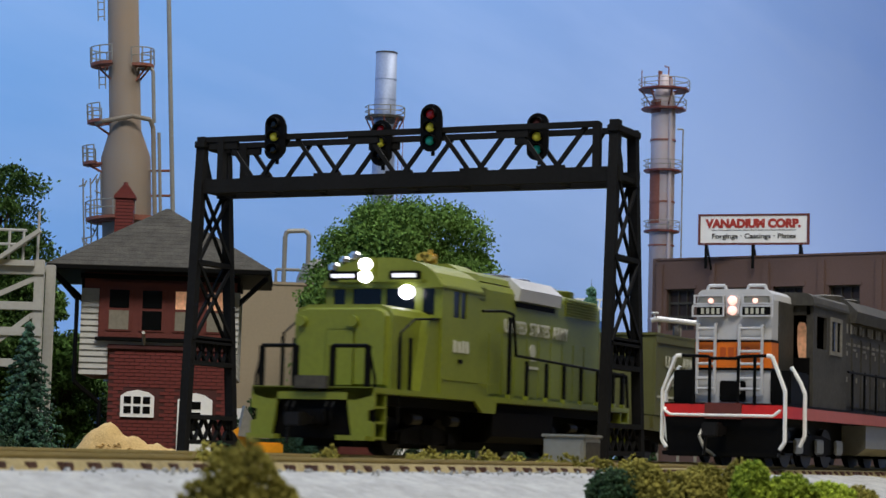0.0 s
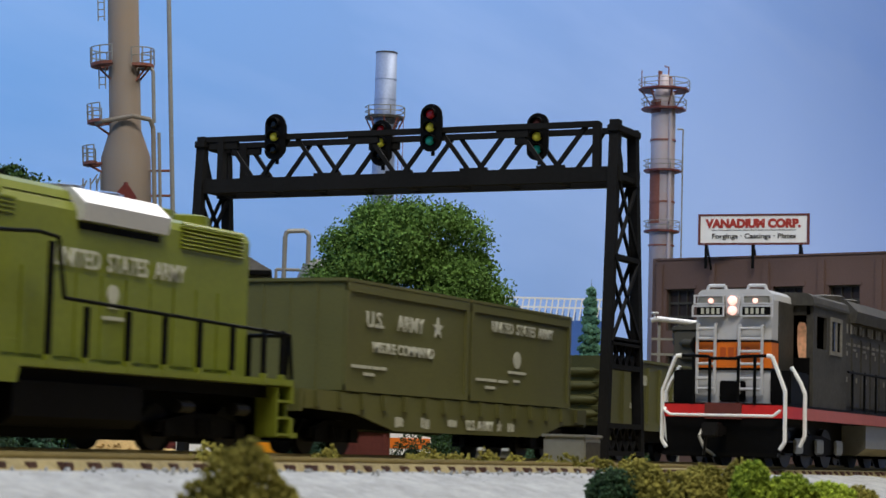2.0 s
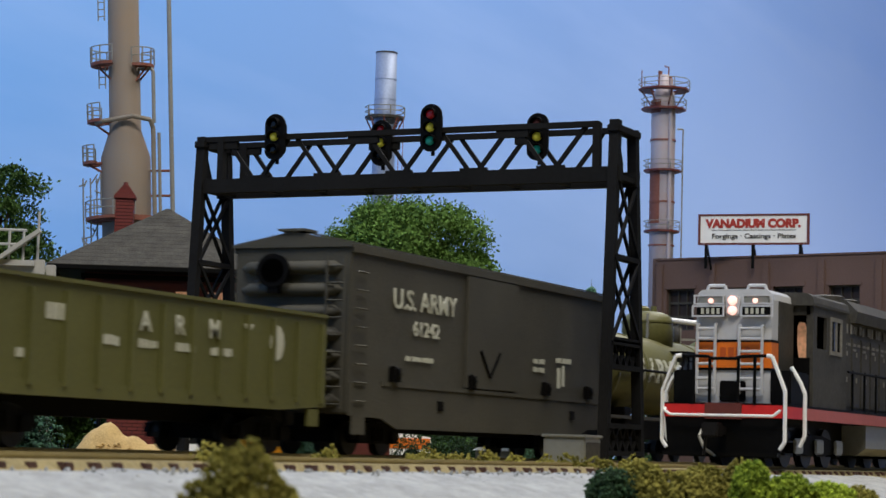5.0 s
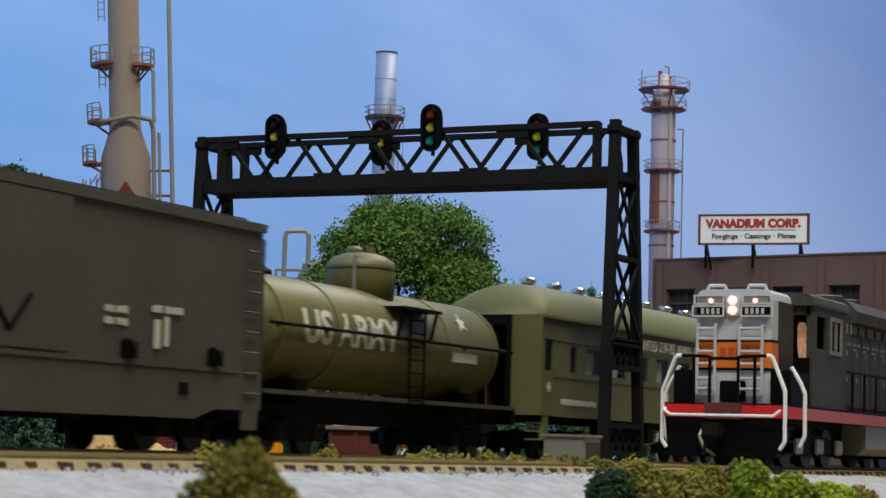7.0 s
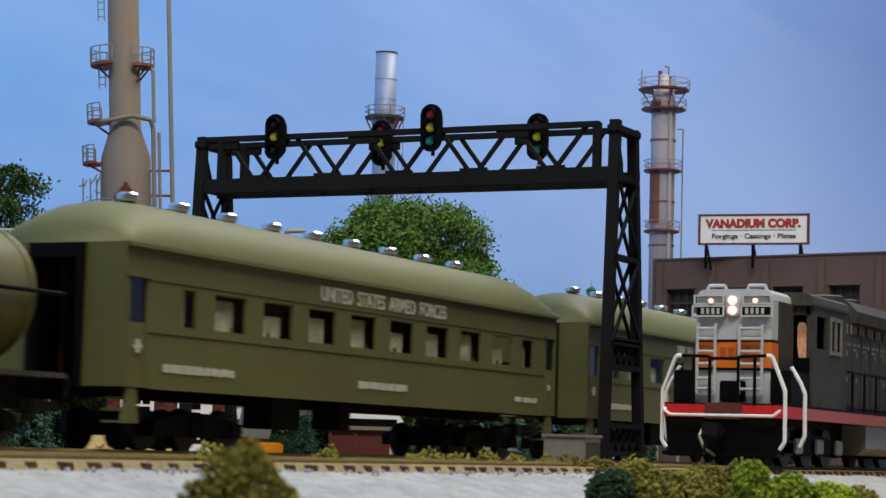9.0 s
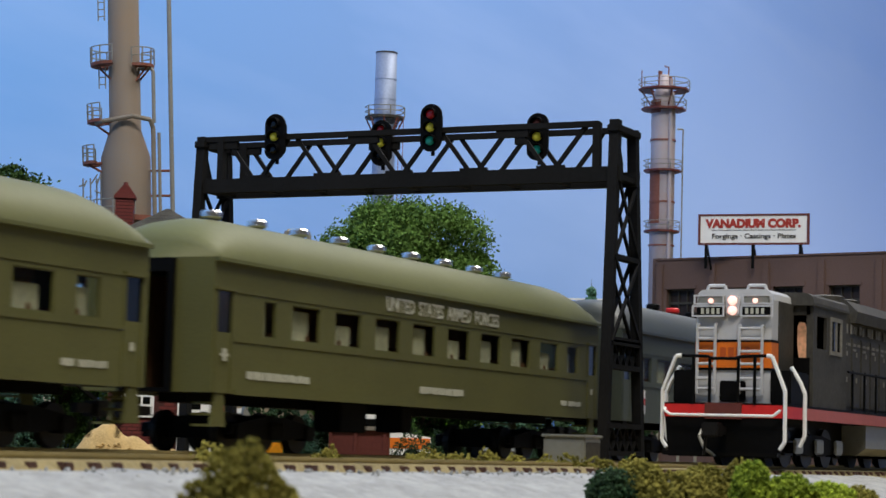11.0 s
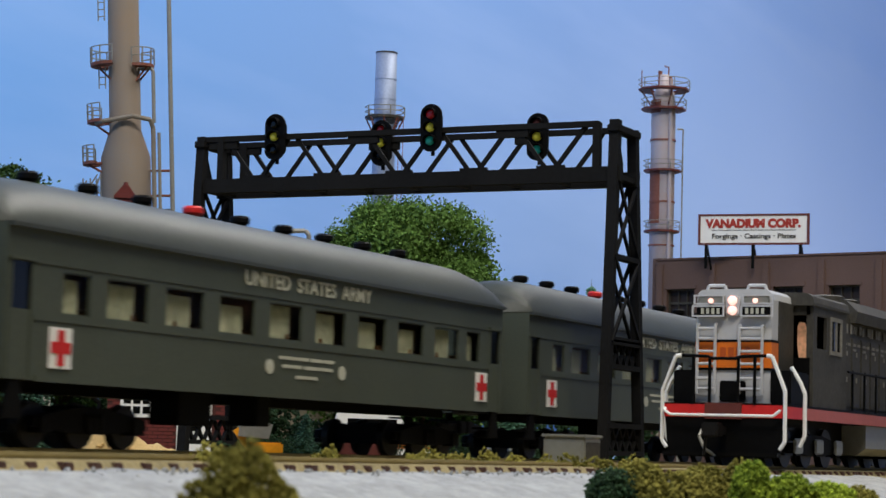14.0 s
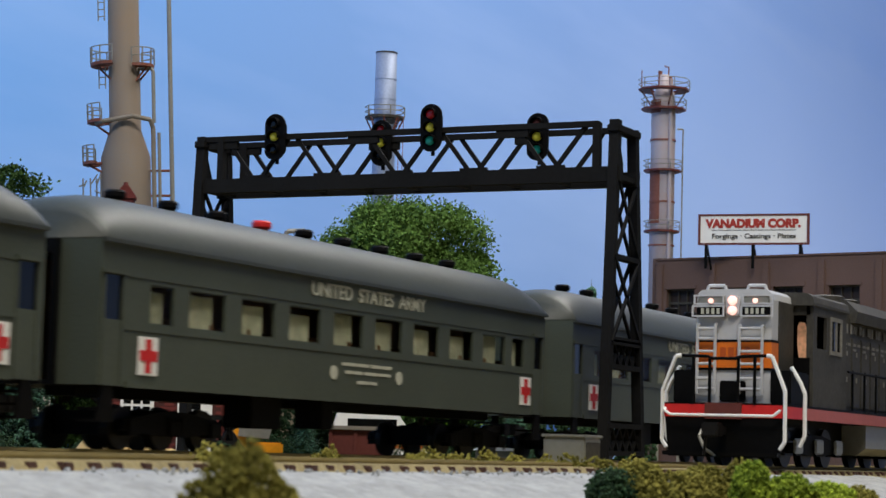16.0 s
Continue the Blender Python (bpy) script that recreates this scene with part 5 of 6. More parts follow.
def army_locomotive():
    """A four-axle road switcher with a low nose and a humped roof."""
    t = thing("army_locomotive", 0, 0, 0, 0, "lime-olive diesel locomotive with black handrails and lit headlights", "locomotive")
    L = 16.4
    F = -0.65
    part("walkway", box(B(), F, L, -1.5, 1.5, 1.52, 1.68, 0.02), "loco", t)
    part("frame_sill", box(B(), 0.4, L - 0.7, -1.25, 1.25, 1.25, 1.52), "under", t)
    part("cab_skirt", prism(B(), [(5.0, 1.56), (5.55, 1.22), (6.35, 1.22), (6.45, 1.56)], -1.5, -1.42, "y"), "loco", t)
    part("cab_skirt", prism(B(), [(5.0, 1.56), (5.55, 1.22), (6.35, 1.22), (6.45, 1.56)], 1.42, 1.5, "y"), "loco", t)
    for x, s in ((F, 1), (L, -1)):
        pl = B()
        for side in (-1, 1):
            prism(pl, [(side * 1.5, 1.55), (side * 0.86, 1.55), (side * 0.86, 1.3), (side * 0.94, 0.7), (side * 1.0, 0.36), (side * 1.5, 0.36), (side * 1.5, 0.8), (side * 1.36, 0.84), (side * 1.36, 1.1), (side * 1.5, 1.14)], min(x, x + s * 0.12), max(x, x + s * 0.12))
        prism(pl, [(-1.5, 1.68), (1.5, 1.68), (1.44, 1.46), (1.1, 1.36), (-1.1, 1.36), (-1.44, 1.46)], min(x, x + s * 0.14), max(x, x + s * 0.14))
        pi = part("pilot", pl, "loco", t)
        part("footboard", box(box(B(), min(x - s * 0.3, x), max(x - s * 0.3, x), -1.45, -0.75, 0.36, 0.48), min(x - s * 0.3, x), max(x - s * 0.3, x), 0.75, 1.45, 0.36, 0.48), "loco", pi)
        # Black board behind the pilot paints the opening's shadow.
        part("coupler_pocket", box(B(), min(x + s * 0.2, x + s * 0.4), max(x + s * 0.2, x + s * 0.4), -1.3, 1.3, 0.4, 1.4), "black", pi)
        part("drawbar_casting", box(B(), min(x - s * 0.08, x + s * 0.2), max(x - s * 0.08, x + s * 0.2), -0.36, 0.36, 0.7, 1.12, 0.06), "under", pi)
        for y in (-1.48, 1.0):
            st = B()
            for k in range(3):
                box(st, min(x + s * 0.12, x + s * 0.68), max(x + s * 0.12, x + s * 0.68), y, y + 0.48, 0.4 + k * 0.38, 0.46 + k * 0.38)
            box(st, min(x + s * 0.64, x + s * 0.7), max(x + s * 0.64, x + s * 0.7), y, y + 0.48, 0.38, 1.5)
            part("corner_steps", st, "loco", t)
        hoses = B()
        for y in (-0.55, -0.4, 0.4, 0.55):
            path(hoses, [(x - s * 0.03, y, 1.3), (x - s * 0.16, y, 1.15), (x - s * 0.18, y, 0.85)], 0.03)
        part("air_hoses", hoses, "black", pi)
        coupler(t, x, -s)
    # nose, cab and hoods
    nose = prism(B(), [(-1.22, 1.66), (1.22, 1.66), (1.22, 3.56), (1.12, 3.74), (0.9, 3.84), (-0.9, 3.84), (-1.12, 3.74), (-1.22, 3.56)], 0.7, 3.0)
    bmesh.ops.bevel(nose, geom=[e for e in nose.edges if all(abs(v.co.x - 0.7) < 0.01 for v in e.verts)], offset=0.14, segments=3, affect="EDGES")
    n = part("nose", nose, "loco", t)
    part("nose_door", box(B(), 0.66, 0.7, -0.35, 0.35, 1.75, 3.2, 0.02), "loco", n)
    part("nose_lamp", rod(rod(B(), (0.6, -0.3, 3.4), (0.7, -0.3, 3.4), 0.15, 14), (0.6, 0.98, 3.4), (0.7, 0.98, 3.4), 0.13, 14), "loco", n)
    part("nose_side_box", prism(B(), [(1.9, 1.66), (2.95, 1.66), (2.95, 3.6), (2.4, 3.6)], -1.45, -1.2, "y"), "loco", n)
    ch = [(-1.5, 1.66), (1.5, 1.66), (1.5, 4.5), (1.32, 4.72), (0.9, 4.82), (-0.9, 4.82), (-1.32, 4.72), (-1.5, 4.5)]
    cab = part("cab", pierced(B(), 2.95, 5.2, 1.66, 4.5, -1.5, -1.42, [(3.62, 4.42, 3.68, 4.42)]), "loco", t)
    part("cab_side", pierced(B(), 2.95, 5.2, 1.66, 4.5, 1.42, 1.5, [(3.62, 4.42, 3.68, 4.42)]), "loco", cab)
    bm = pierced(B(), -1.42, 1.42, 1.66, 4.72, 2.95, 3.03, [(-1.3, -1.0, 3.72, 4.42), (-0.8, -0.06, 3.72, 4.42), (0.06, 0.8, 3.72, 4.42), (1.0, 1.3, 3.72, 4.42)])
    for v in bm.verts:
        v.co = Vector((v.co.y, v.co.x, v.co.z))
    front = part("cab_front", bm, "loco", cab)
    for y0, y1 in ((-1.3, -1.0), (-0.8, -0.06), (0.06, 0.8), (1.0, 1.3)):
        part("windshield", box(B(), 2.98, 3.0, y0, y1, 3.72, 4.42), "glass", front)
    for y in (-1.46, 1.46):
        part("side_window", pierced(B(), 3.58, 4.46, 3.64, 4.46, y - 0.03, y + 0.03, [(3.64, 4.02, 3.7, 4.4), (4.1, 4.4, 3.7, 4.4)]), "loco", cab)
        part("side_window", box(B(), 3.6, 4.44, y - 0.01, y + 0.01, 3.66, 4.44), "glass", cab)
        part("drip_strip", box(B(), 3.4, 4.6, y - 0.06, y + 0.06, 4.48, 4.53), "loco", cab)
        part("rivet_strip", box(B(), 3.0, 6.3, y * 1.03 - 0.012, y * 1.03 + 0.012, 2.02, 2.05), "loco", cab)
        part("step_slot", box(B(), 3.95, 4.2, y * 1.03 - 0.015, y * 1.03 + 0.015, 2.5, 2.6), "black", cab)
    part("cab_back", box(B(), 5.12, 5.2, -1.42, 1.42, 1.66, 4.6), "loco", cab)
    hood_top = lambda hw, e, tp: [(-hw, e), (-hw * 0.92, e + (tp - e) * 0.55), (-hw * 0.6, tp), (hw * 0.6, tp), (hw * 0.92, e + (tp - e) * 0.55), (hw, e)]
    part("cab_roof", prism(B(), arch(1.53, 4.5, 5.24, 16, 0.62), 2.82, 5.35), "loco", cab)
    part("sun_visor", box(B(), 2.7, 2.95, -1.1, 1.1, 4.56, 4.64, 0.02), "loco", cab)
    hood = part("hood", box(B(), 5.2, 15.3, -0.95, 0.95, 1.66, 4.72), "loco", t)
    part("hood_roof", prism(B(), hood_top(0.95, 4.72, 5.02), 5.35, 15.32), "loco", hood)
    part("roof_hump", prism(B(), hood_top(0.97, 4.86, 5.3), 5.35, 6.5), "loco", hood)
    part("roof_hump", prism(B(), hood_top(0.82, 4.95, 5.25), 6.5, 9.0), "loco", hood)
    part("dynamic_brake_hatch", prism(B(), [(-1.08, 4.55), (-1.12, 4.9), (-0.8, 5.22), (0.8, 5.22), (1.12, 4.9), (1.08, 4.55)], 8.85, 11.85), "silver", hood, "silver flared dynamic brake hatch")
    for x in (9.6, 11.0):
        part("roof_fan", lathe(B(), [(0.5, 0), (0.5, 0.12), (0.4, 0.16)], 20, (x, 0, 5.22)), "chrome", hood, "bright roof fan")
    for x in (12.8, 14.2):
        part("roof_fan", lathe(B(), [(0.55, 0), (0.55, 0.2), (0.45, 0.24)], 20, (x, 0, 5.02)), "loco", hood)
    for y in (-0.96, 0.96):
        for k in range(7):
            part("louvre", prism(B(), [(y - 0.05, 4.36 + k * 0.085), (y + 0.05, 4.36 + k * 0.085), (y + 0.005, 4.42 + k * 0.085), (y - 0.005, 4.42 + k * 0.085)], 12.55, 15.0), "loco", hood)
        for k in range(4):
            part("louvre", box(B(), 6.1, 6.9, y - 0.02, y + 0.02, 4.45 + k * 0.09, 4.49 + k * 0.09), "loco", hood)
        part("brake_slot", box(B(), 8.9, 11.7, y * 1.0 - 0.015, y * 1.0 + 0.015, 4.38, 4.52), "black", hood)
        for k in range(10):
            x = 6.3 + k * 0.86
            part("hood_door", box(B(), x, x + 0.78, y - 0.018, y + 0.018, 1.8, 3.5, 0.01), "loco", hood)
        part("battery_box", box(B(), 5.25, 6.0, min(y, y * 1.5), max(y, y * 1.5), 1.66, 2.6, 0.03), "loco", hood)
    part("exhaust_stack", box(B(), 7.2, 7.6, -0.25, 0.25, 5.2, 5.4), "black", hood)
    horn = B()
    for y, h in ((-0.12, 0.2), (0.0, 0.32), (0.12, 0.22)):
        rod(horn, (5.6, y, 5.15), (5.6, y, 5.4 + h), 0.06, 10)
        rod(horn, (5.25, y, 5.4 + h * 0.4), (5.6, y, 5.4 + h * 0.4), 0.11, 10, 0.05)
    part("air_horn", horn, "gold", cab, "brass air horn")
    # lights
    hl = part("headlight_box", box(B(), 2.72, 2.95, 0.16, 0.6, 4.54, 5.24, 0.05), "loco", cab)
    for z in (5.05, 4.72):
        part("headlight", lathe(B(), [(0.17, 2.74), (0.17, 2.68), (0.1, 2.63)], 16, (0, 0.38, z), "x"), "lamp_on", hl, "lit white headlight")
    for y in (-0.6, 0.98):
        nb = part("number_board", box(B(), 2.74, 2.95, y - 0.4, y + 0.4, 4.62, 4.88, 0.03), "black", cab)
        # Both boards glow; on the far one the emission is only added.
        part("number_glass", box(B(), 2.72, 2.735, y - 0.3, y + 0.3, 4.7, 4.8), "lamp_dim", nb, "glowing number board glass")
    beacon = part("ditch_lamp", lathe(B(), [(0.16, 0), (0.2, 0.05), (0.1, 0.12)], 14, (2.6, -0.72, 4.3), "x"), "lamp_on", cab, "bright white lamp")
    for y, z, r in ((0.75, 5.28, 0.14), (1.28, 4.98, 0.14), (1.02, 5.18, 0.12)):
        part("roof_beacon", lathe(B(), [(r * 0.4, -r), (r, -r * 0.4), (r, r * 0.4), (r * 0.4, r)], 12, (2.9, y, z)), "chrome", cab, "bright chrome roof lamp")
    # underside
    tank = prism(B(), [(-1.4, 0.6), (-1.2, 0.42), (1.2, 0.42), (1.4, 0.6), (1.4, 1.28), (-1.4, 1.28)], 6.4, 10.6)
    part("fuel_tank", tank, "under", t, "black fuel tank")
    part("air_tank", rod(rod(B(), (6.6, -1.2, 1.12), (10.2, -1.2, 1.12), 0.16, 12), (6.6, 1.2, 1.12), (10.2, 1.2, 1.12), 0.16, 12), "under", t)
    for x in (3.1, 13.4):
        truck(t, x, 2.74, 2, 0.5)
    # Underframe enlarged into a black block so the underside reads as shadow.
    part("underframe", box(B(), 0.2, L - 0.5, -0.62, 0.62, 0.2, 1.5), "black", t)
    for x in (2.1, 4.3, 12.4, 14.6):
        part("brake_cylinder", rod(B(), (x - 0.25, -1.2, 0.95), (x + 0.25, -1.2, 0.95), 0.14, 12), "wheel", t, "dark metal brake cylinder")
    # handrails
    for y in (-1.46, 1.46):
        tops = [(6.9, y, 4.1), (7.5, y, 4.05), (7.75, y, 2.9), (15.7, y, 2.72), (16.2, y, 2.7), (16.35, y, 1.7)]
        handrail(t, [(5.5, y, 4.0)] + tops, 0.04)
        for x in (7.3, 8.5, 9.9, 11.2, 12.5, 13.8, 15.1, 15.9):
            z = 4.05 if x < 7.5 else 2.88
            st = part("stanchion", bar(B(), (x, y, 1.6), (x, y, z - 0.1), 0.06, 0.13), "black", t)
            part("stanchion_foot", box(B(), x - 0.08, x + 0.08, y - 0.05, y + 0.05, 1.55, 1.78), "loco", st)
        handrail(t, [(F + 0.1, y, 0.8), (F + 0.1, y, 1.9), (F + 0.1, y * 0.88, 2.7)], 0.035)
        handrail(t, [(2.9, y, 3.6), (1.5, y, 3.5), (0.75, y, 3.1), (0.7, y, 0.8)], 0.03)
        for x in (0.72, 1.3):
            part("stanchion", bar(B(), (x, y, 1.6), (x, y, 3.0), 0.05, 0.1), "black", t)
    for x in (F + 0.06, L - 0.06):
        for y0, y1 in ((-1.3, -0.45), (0.45, 1.3)):
            handrail(t, [(x, y0, 1.66), (x, y0, 2.7), (x, y1, 2.7), (x, y1, 1.66)], 0.05)
            part("stanchion", bar(bar(B(), (x, y0, 1.66), (x, y0, 2.7), 0.13, 0.06), (x, y1, 1.66), (x, y1, 2.7), 0.13, 0.06), "black", t)
    part("drop_step", box(B(), F - 0.12, F, -0.4, 0.4, 1.62, 1.95, 0.02), "hoodblack", t)
    words("UNITED  STATES  ARMY", 0.38, "letter", t, 8.05, -1.005, 3.6, width=4.6)
    bars(t, [(3.65, 3.82, 2.78, 3.1), (3.9, 4.08, 2.78, 3.1), (4.15, 4.33, 2.78, 3.1), (4.4, 4.58, 2.78, 3.1)], -1.51)
    part("emblem", rod(B(), (10.1, -1.0, 3.15), (10.1, -0.97, 3.15), 0.2, 16), "letter", t, "white round emblem")
    bars(t, [(9.75, 10.5, 2.62, 2.7), (9.95, 10.25, 2.85, 2.95)], -1.0)
    return t


def container_flat():
    t = thing("container_flatcar", 0, 0, 0, 0, "olive drab flatcar with stake pockets, carrying two containers", "railway car")
    L = 16.8
    part("deck", box(B(), 0.1, L, -1.45, 1.45, 1.35, 1.52, 0.02), "olive", t)
    for y in (-1.47, 1.43):
        part("side_sill", prism(B(), [(0.2, 1.48), (0.2, 1.08), (2.6, 1.0), (4.6, 0.62), (13.2, 0.62), (15.0, 1.0), (L, 1.08), (L, 1.48)], y, y + 0.05, "y"), "olive", t)
    pocket = None
    for k in range(15):
        for y in (-1.56, 1.47):
            x = 0.7 + k * 1.09
            if pocket is None:
                pocket = part("stake_pocket", prism(B(), [(-0.12, 1.5), (-0.08, 1.12), (0.08, 1.12), (0.12, 1.5)], 0, 0.09, "y"), "olive", t)
                pocket.location = (x * S * K.x, y * S * K.y, 0)
            else:
                again("stake_pocket", pocket, t, x, y, 0)
    part("centre_sill", box(B(), 0.3, L - 0.3, -0.4, 0.4, 0.65, 1.35), "under", t)
    for x in (0.0, L - 0.15):
        part("end_sill", box(B(), x, x + 0.15, -1.45, 1.45, 1.0, 1.52), "olive", t)
    wheel = B()
    lathe(wheel, [(0.32, 0), (0.32, 0.07), (0.24, 0.07), (0.24, 0)], 16, (L - 0.55, -0.55, 2.35), "x")
    for a in range(3):
        c, d = math.cos(a * 1.05), math.sin(a * 1.05)
        rod(wheel, (L - 0.52, -0.55 - 0.28 * c, 2.35 - 0.28 * d), (L - 0.52, -0.55 + 0.28 * c, 2.35 + 0.28 * d), 0.035, 6)
    part("brake_wheel", rod(wheel, (L - 0.45, -0.55, 1.2), (L - 0.45, -0.55, 2.4), 0.05, 6), "under", t, "dark brake wheel on its staff")
    for x in (2.3, L - 2.3):
        truck(t, x)
    coupler(t, 0.1, -1)
    coupler(t, L, 1)
    bars(t, [(4.6, 5.0, 0.72, 0.98), (6.0, 6.45, 0.72, 1.0), (7.5, 8.0, 0.8, 1.0), (11.2, 11.6, 0.75, 0.98)], -1.475)
    words("U.S. ARMY", 0.27, "letter", t, 8.55, -1.485, 0.74, width=1.7)
    part("star", star(B(), 10.65, -1.475, 0.88, 0.18), "letter", t, "white star")
    return t


def army_container(car, x, L, side):
    """An army container, chained to the flatcar's deck."""
    t = thing("army_container", 0, 0, 0, 0, "olive drab ribbed army container with white lettering, on a flatcar", "container", "army containers")
    z0, z1, hw = 1.54, 4.28, 1.44
    b = part("body", box(B(), 0, L, -hw, hw, z0, z1 - 0.1, 0.02), "olive", t)
    part("roof_panel", box(B(), -0.05, L + 0.05, -hw - 0.06, hw + 0.06, z1 - 0.1, z1, 0.02), "olive", t)
    for y in (-hw - 0.05, hw):
        part("bottom_rail", box(B(), 0, L, y, y + 0.05, z0, z0 + 0.16), "olive", t)
        part("top_rail", box(B(), 0, L, y, y + 0.05, z1 - 0.32, z1 - 0.1), "olive", t)
        for xx in (0, L - 0.16):
            part("corner_post", box(B(), xx, xx + 0.16, y - 0.01, y + 0.06, z0, z1 - 0.1), "olive", t)
    for xx in (-0.02, L):
        for yy in (-0.7, 0.0, 0.7):
            part("end_rib", box(B(), xx, xx + 0.02, yy - 0.04, yy + 0.04, z0, z1 - 0.1), "olive", t)
    ys = -hw - 0.01
    if side == 0:
        words("U.S.", 0.4, "letter", t, 1.0, ys - 0.02, 3.16, width=0.85)
        words("ARMY", 0.4, "letter", t, 2.6, ys - 0.02, 3.16, width=1.45)
        part("star", star(B(), 4.85, ys, 3.36, 0.3), "letter", t, "white star")
        words("MISSILE COMMAND", 0.26, "letter", t, 1.35, ys - 0.02, 2.55, width=3.25)
        bars(t, [(0.35, 1.1, 2.12, 2.2), (1.15, 1.3, 2.12, 2.2), (1.4, 2.1, 2.12, 2.2), (0.95, 1.5, 1.95, 2.03)], ys - 0.01)
    else:
        words("UNITED  STATES  ARMY", 0.3, "letter", t, 1.3, ys - 0.02, 3.5, width=4.1)
        part("emblem", rod(B(), (3.0, ys - 0.02, 2.78), (3.0, ys, 2.78), 0.24, 16), "letter", t, "white round emblem")
        bars(t, [(2.45, 3.6, 2.38, 2.46), (0.4, 1.1, 2.1, 2.18), (1.15, 1.7, 2.1, 2.18), (1.8, 2.4, 2.1, 2.18), (1.0, 1.6, 1.9, 1.98), (2.8, 3.2, 2.15, 2.22)], ys - 0.01)
    return t


def gondola():
    t = thing("army_gondola", 0, 0, 0, 0, "olive drab steel gondola with ribbed sides and dreadnaught ends", "railway car")
    L, hw, z1 = 13.3, 1.45, 3.2
    for y in (-hw, hw - 0.06):
        part("side_wall", box(B(), 0, L, y, y + 0.06, 1.12, z1), "olive", t)
        part("top_rail", box(B(), -0.05, L + 0.05, y - 0.06, y + 0.12, z1, z1 + 0.1, 0.02), "olive", t)
        part("bottom_rail", prism(B(), [(0, 1.12), (0, 1.3), (L, 1.3), (L, 1.12), (11.4, 1.0), (1.8, 1.0)], y - 0.05, y + 0.1, "y"), "olive", t)
        for k in range(13):
            x = 0.15 + k * (L - 0.42) / 12
            out = y - 0.09 if y < 0 else y + 0.06
            part("side_rib", prism(B(), [(x, 1.2), (x + 0.12, 1.2), (x + 0.1, z1 - 0.15), (x + 0.02, z1 - 0.15)], out, out + 0.09, "y"), "olive", t)
    for x, s in ((0, -1), (L, 1)):
        e = part("end_wall", box(B(), min(x, x + s * 0.06), max(x, x + s * 0.06), -hw, hw, 1.12, z1 + 0.08), "olive", t)
        for k in range(4):
            z = 1.45 + k * 0.44
            bm = B()
            lathe(bm, [(0.02, -1.25), (0.14, -1.05), (0.15, 1.05), (0.02, 1.25)], 10)
            bmesh.ops.rotate(bm, verts=bm.verts, cent=(0, 0, 0), matrix=Matrix.Rotation(radians(90), 3, "X"))
            bmesh.ops.translate(bm, verts=bm.verts, vec=(x + s * 0.06, 0, z))
            part("end_corrugation", bm, "olive", e, smooth=True)
        bm = B()
        for k in range(5):
            rod(bm, (x + s * 0.14, -1.4, 1.3 + k * 0.38), (x + s * 0.14, -1.05, 1.3 + k * 0.38), 0.03, 5)
        part("grab_irons", bm, "olive", t)
    part("floor", box(B(), 0, L, -hw, hw, 1.1, 1.2), "olive", t)
    part("centre_sill", box(B(), 0.3, L - 0.3, -0.4, 0.4, 0.65, 1.1), "under", t)
    for x in (0.3, L - 0.75):
        part("corner_step", box(B(), x, x + 0.45, -1.5, -1.42, 0.65, 1.05), "olive", t)
    wheel = lathe(B(), [(0.3, 0), (0.3, 0.06), (0.2, 0.06), (0.2, 0)], 16, (-0.25, 0.6, 2.5), "x")
    part("brake_wheel", wheel, "under", t)
    for x in (2.0, L - 2.0):
        truck(t, x)
    coupler(t, -0.05, -1)
    coupler(t, L + 0.05, 1)
    for ch, x in (("A", 5.85), ("R", 7.1), ("M", 8.35), ("Y", 9.75)):
        words(ch, 0.42, "letter", t, x, -hw - 0.03, 2.45)
    bars(t, [(2.85, 3.45, 2.48, 2.8), (4.5, 5.2, 2.08, 2.3), (5.85, 6.5, 2.1, 2.28), (7.2, 7.9, 2.1, 2.28), (8.5, 9.3, 2.08, 2.26), (2.0, 2.2, 1.7, 1.9)], -hw - 0.005)
    part("emblem", prism(B(), [(11.15 + 0.28 * math.cos(a * 0.524), 2.5 + 0.4 * math.sin(a * 0.524)) for a in range(12)], -hw - 0.03, -hw - 0.005, "y"), "letter", t, "white oval emblem")
    return t


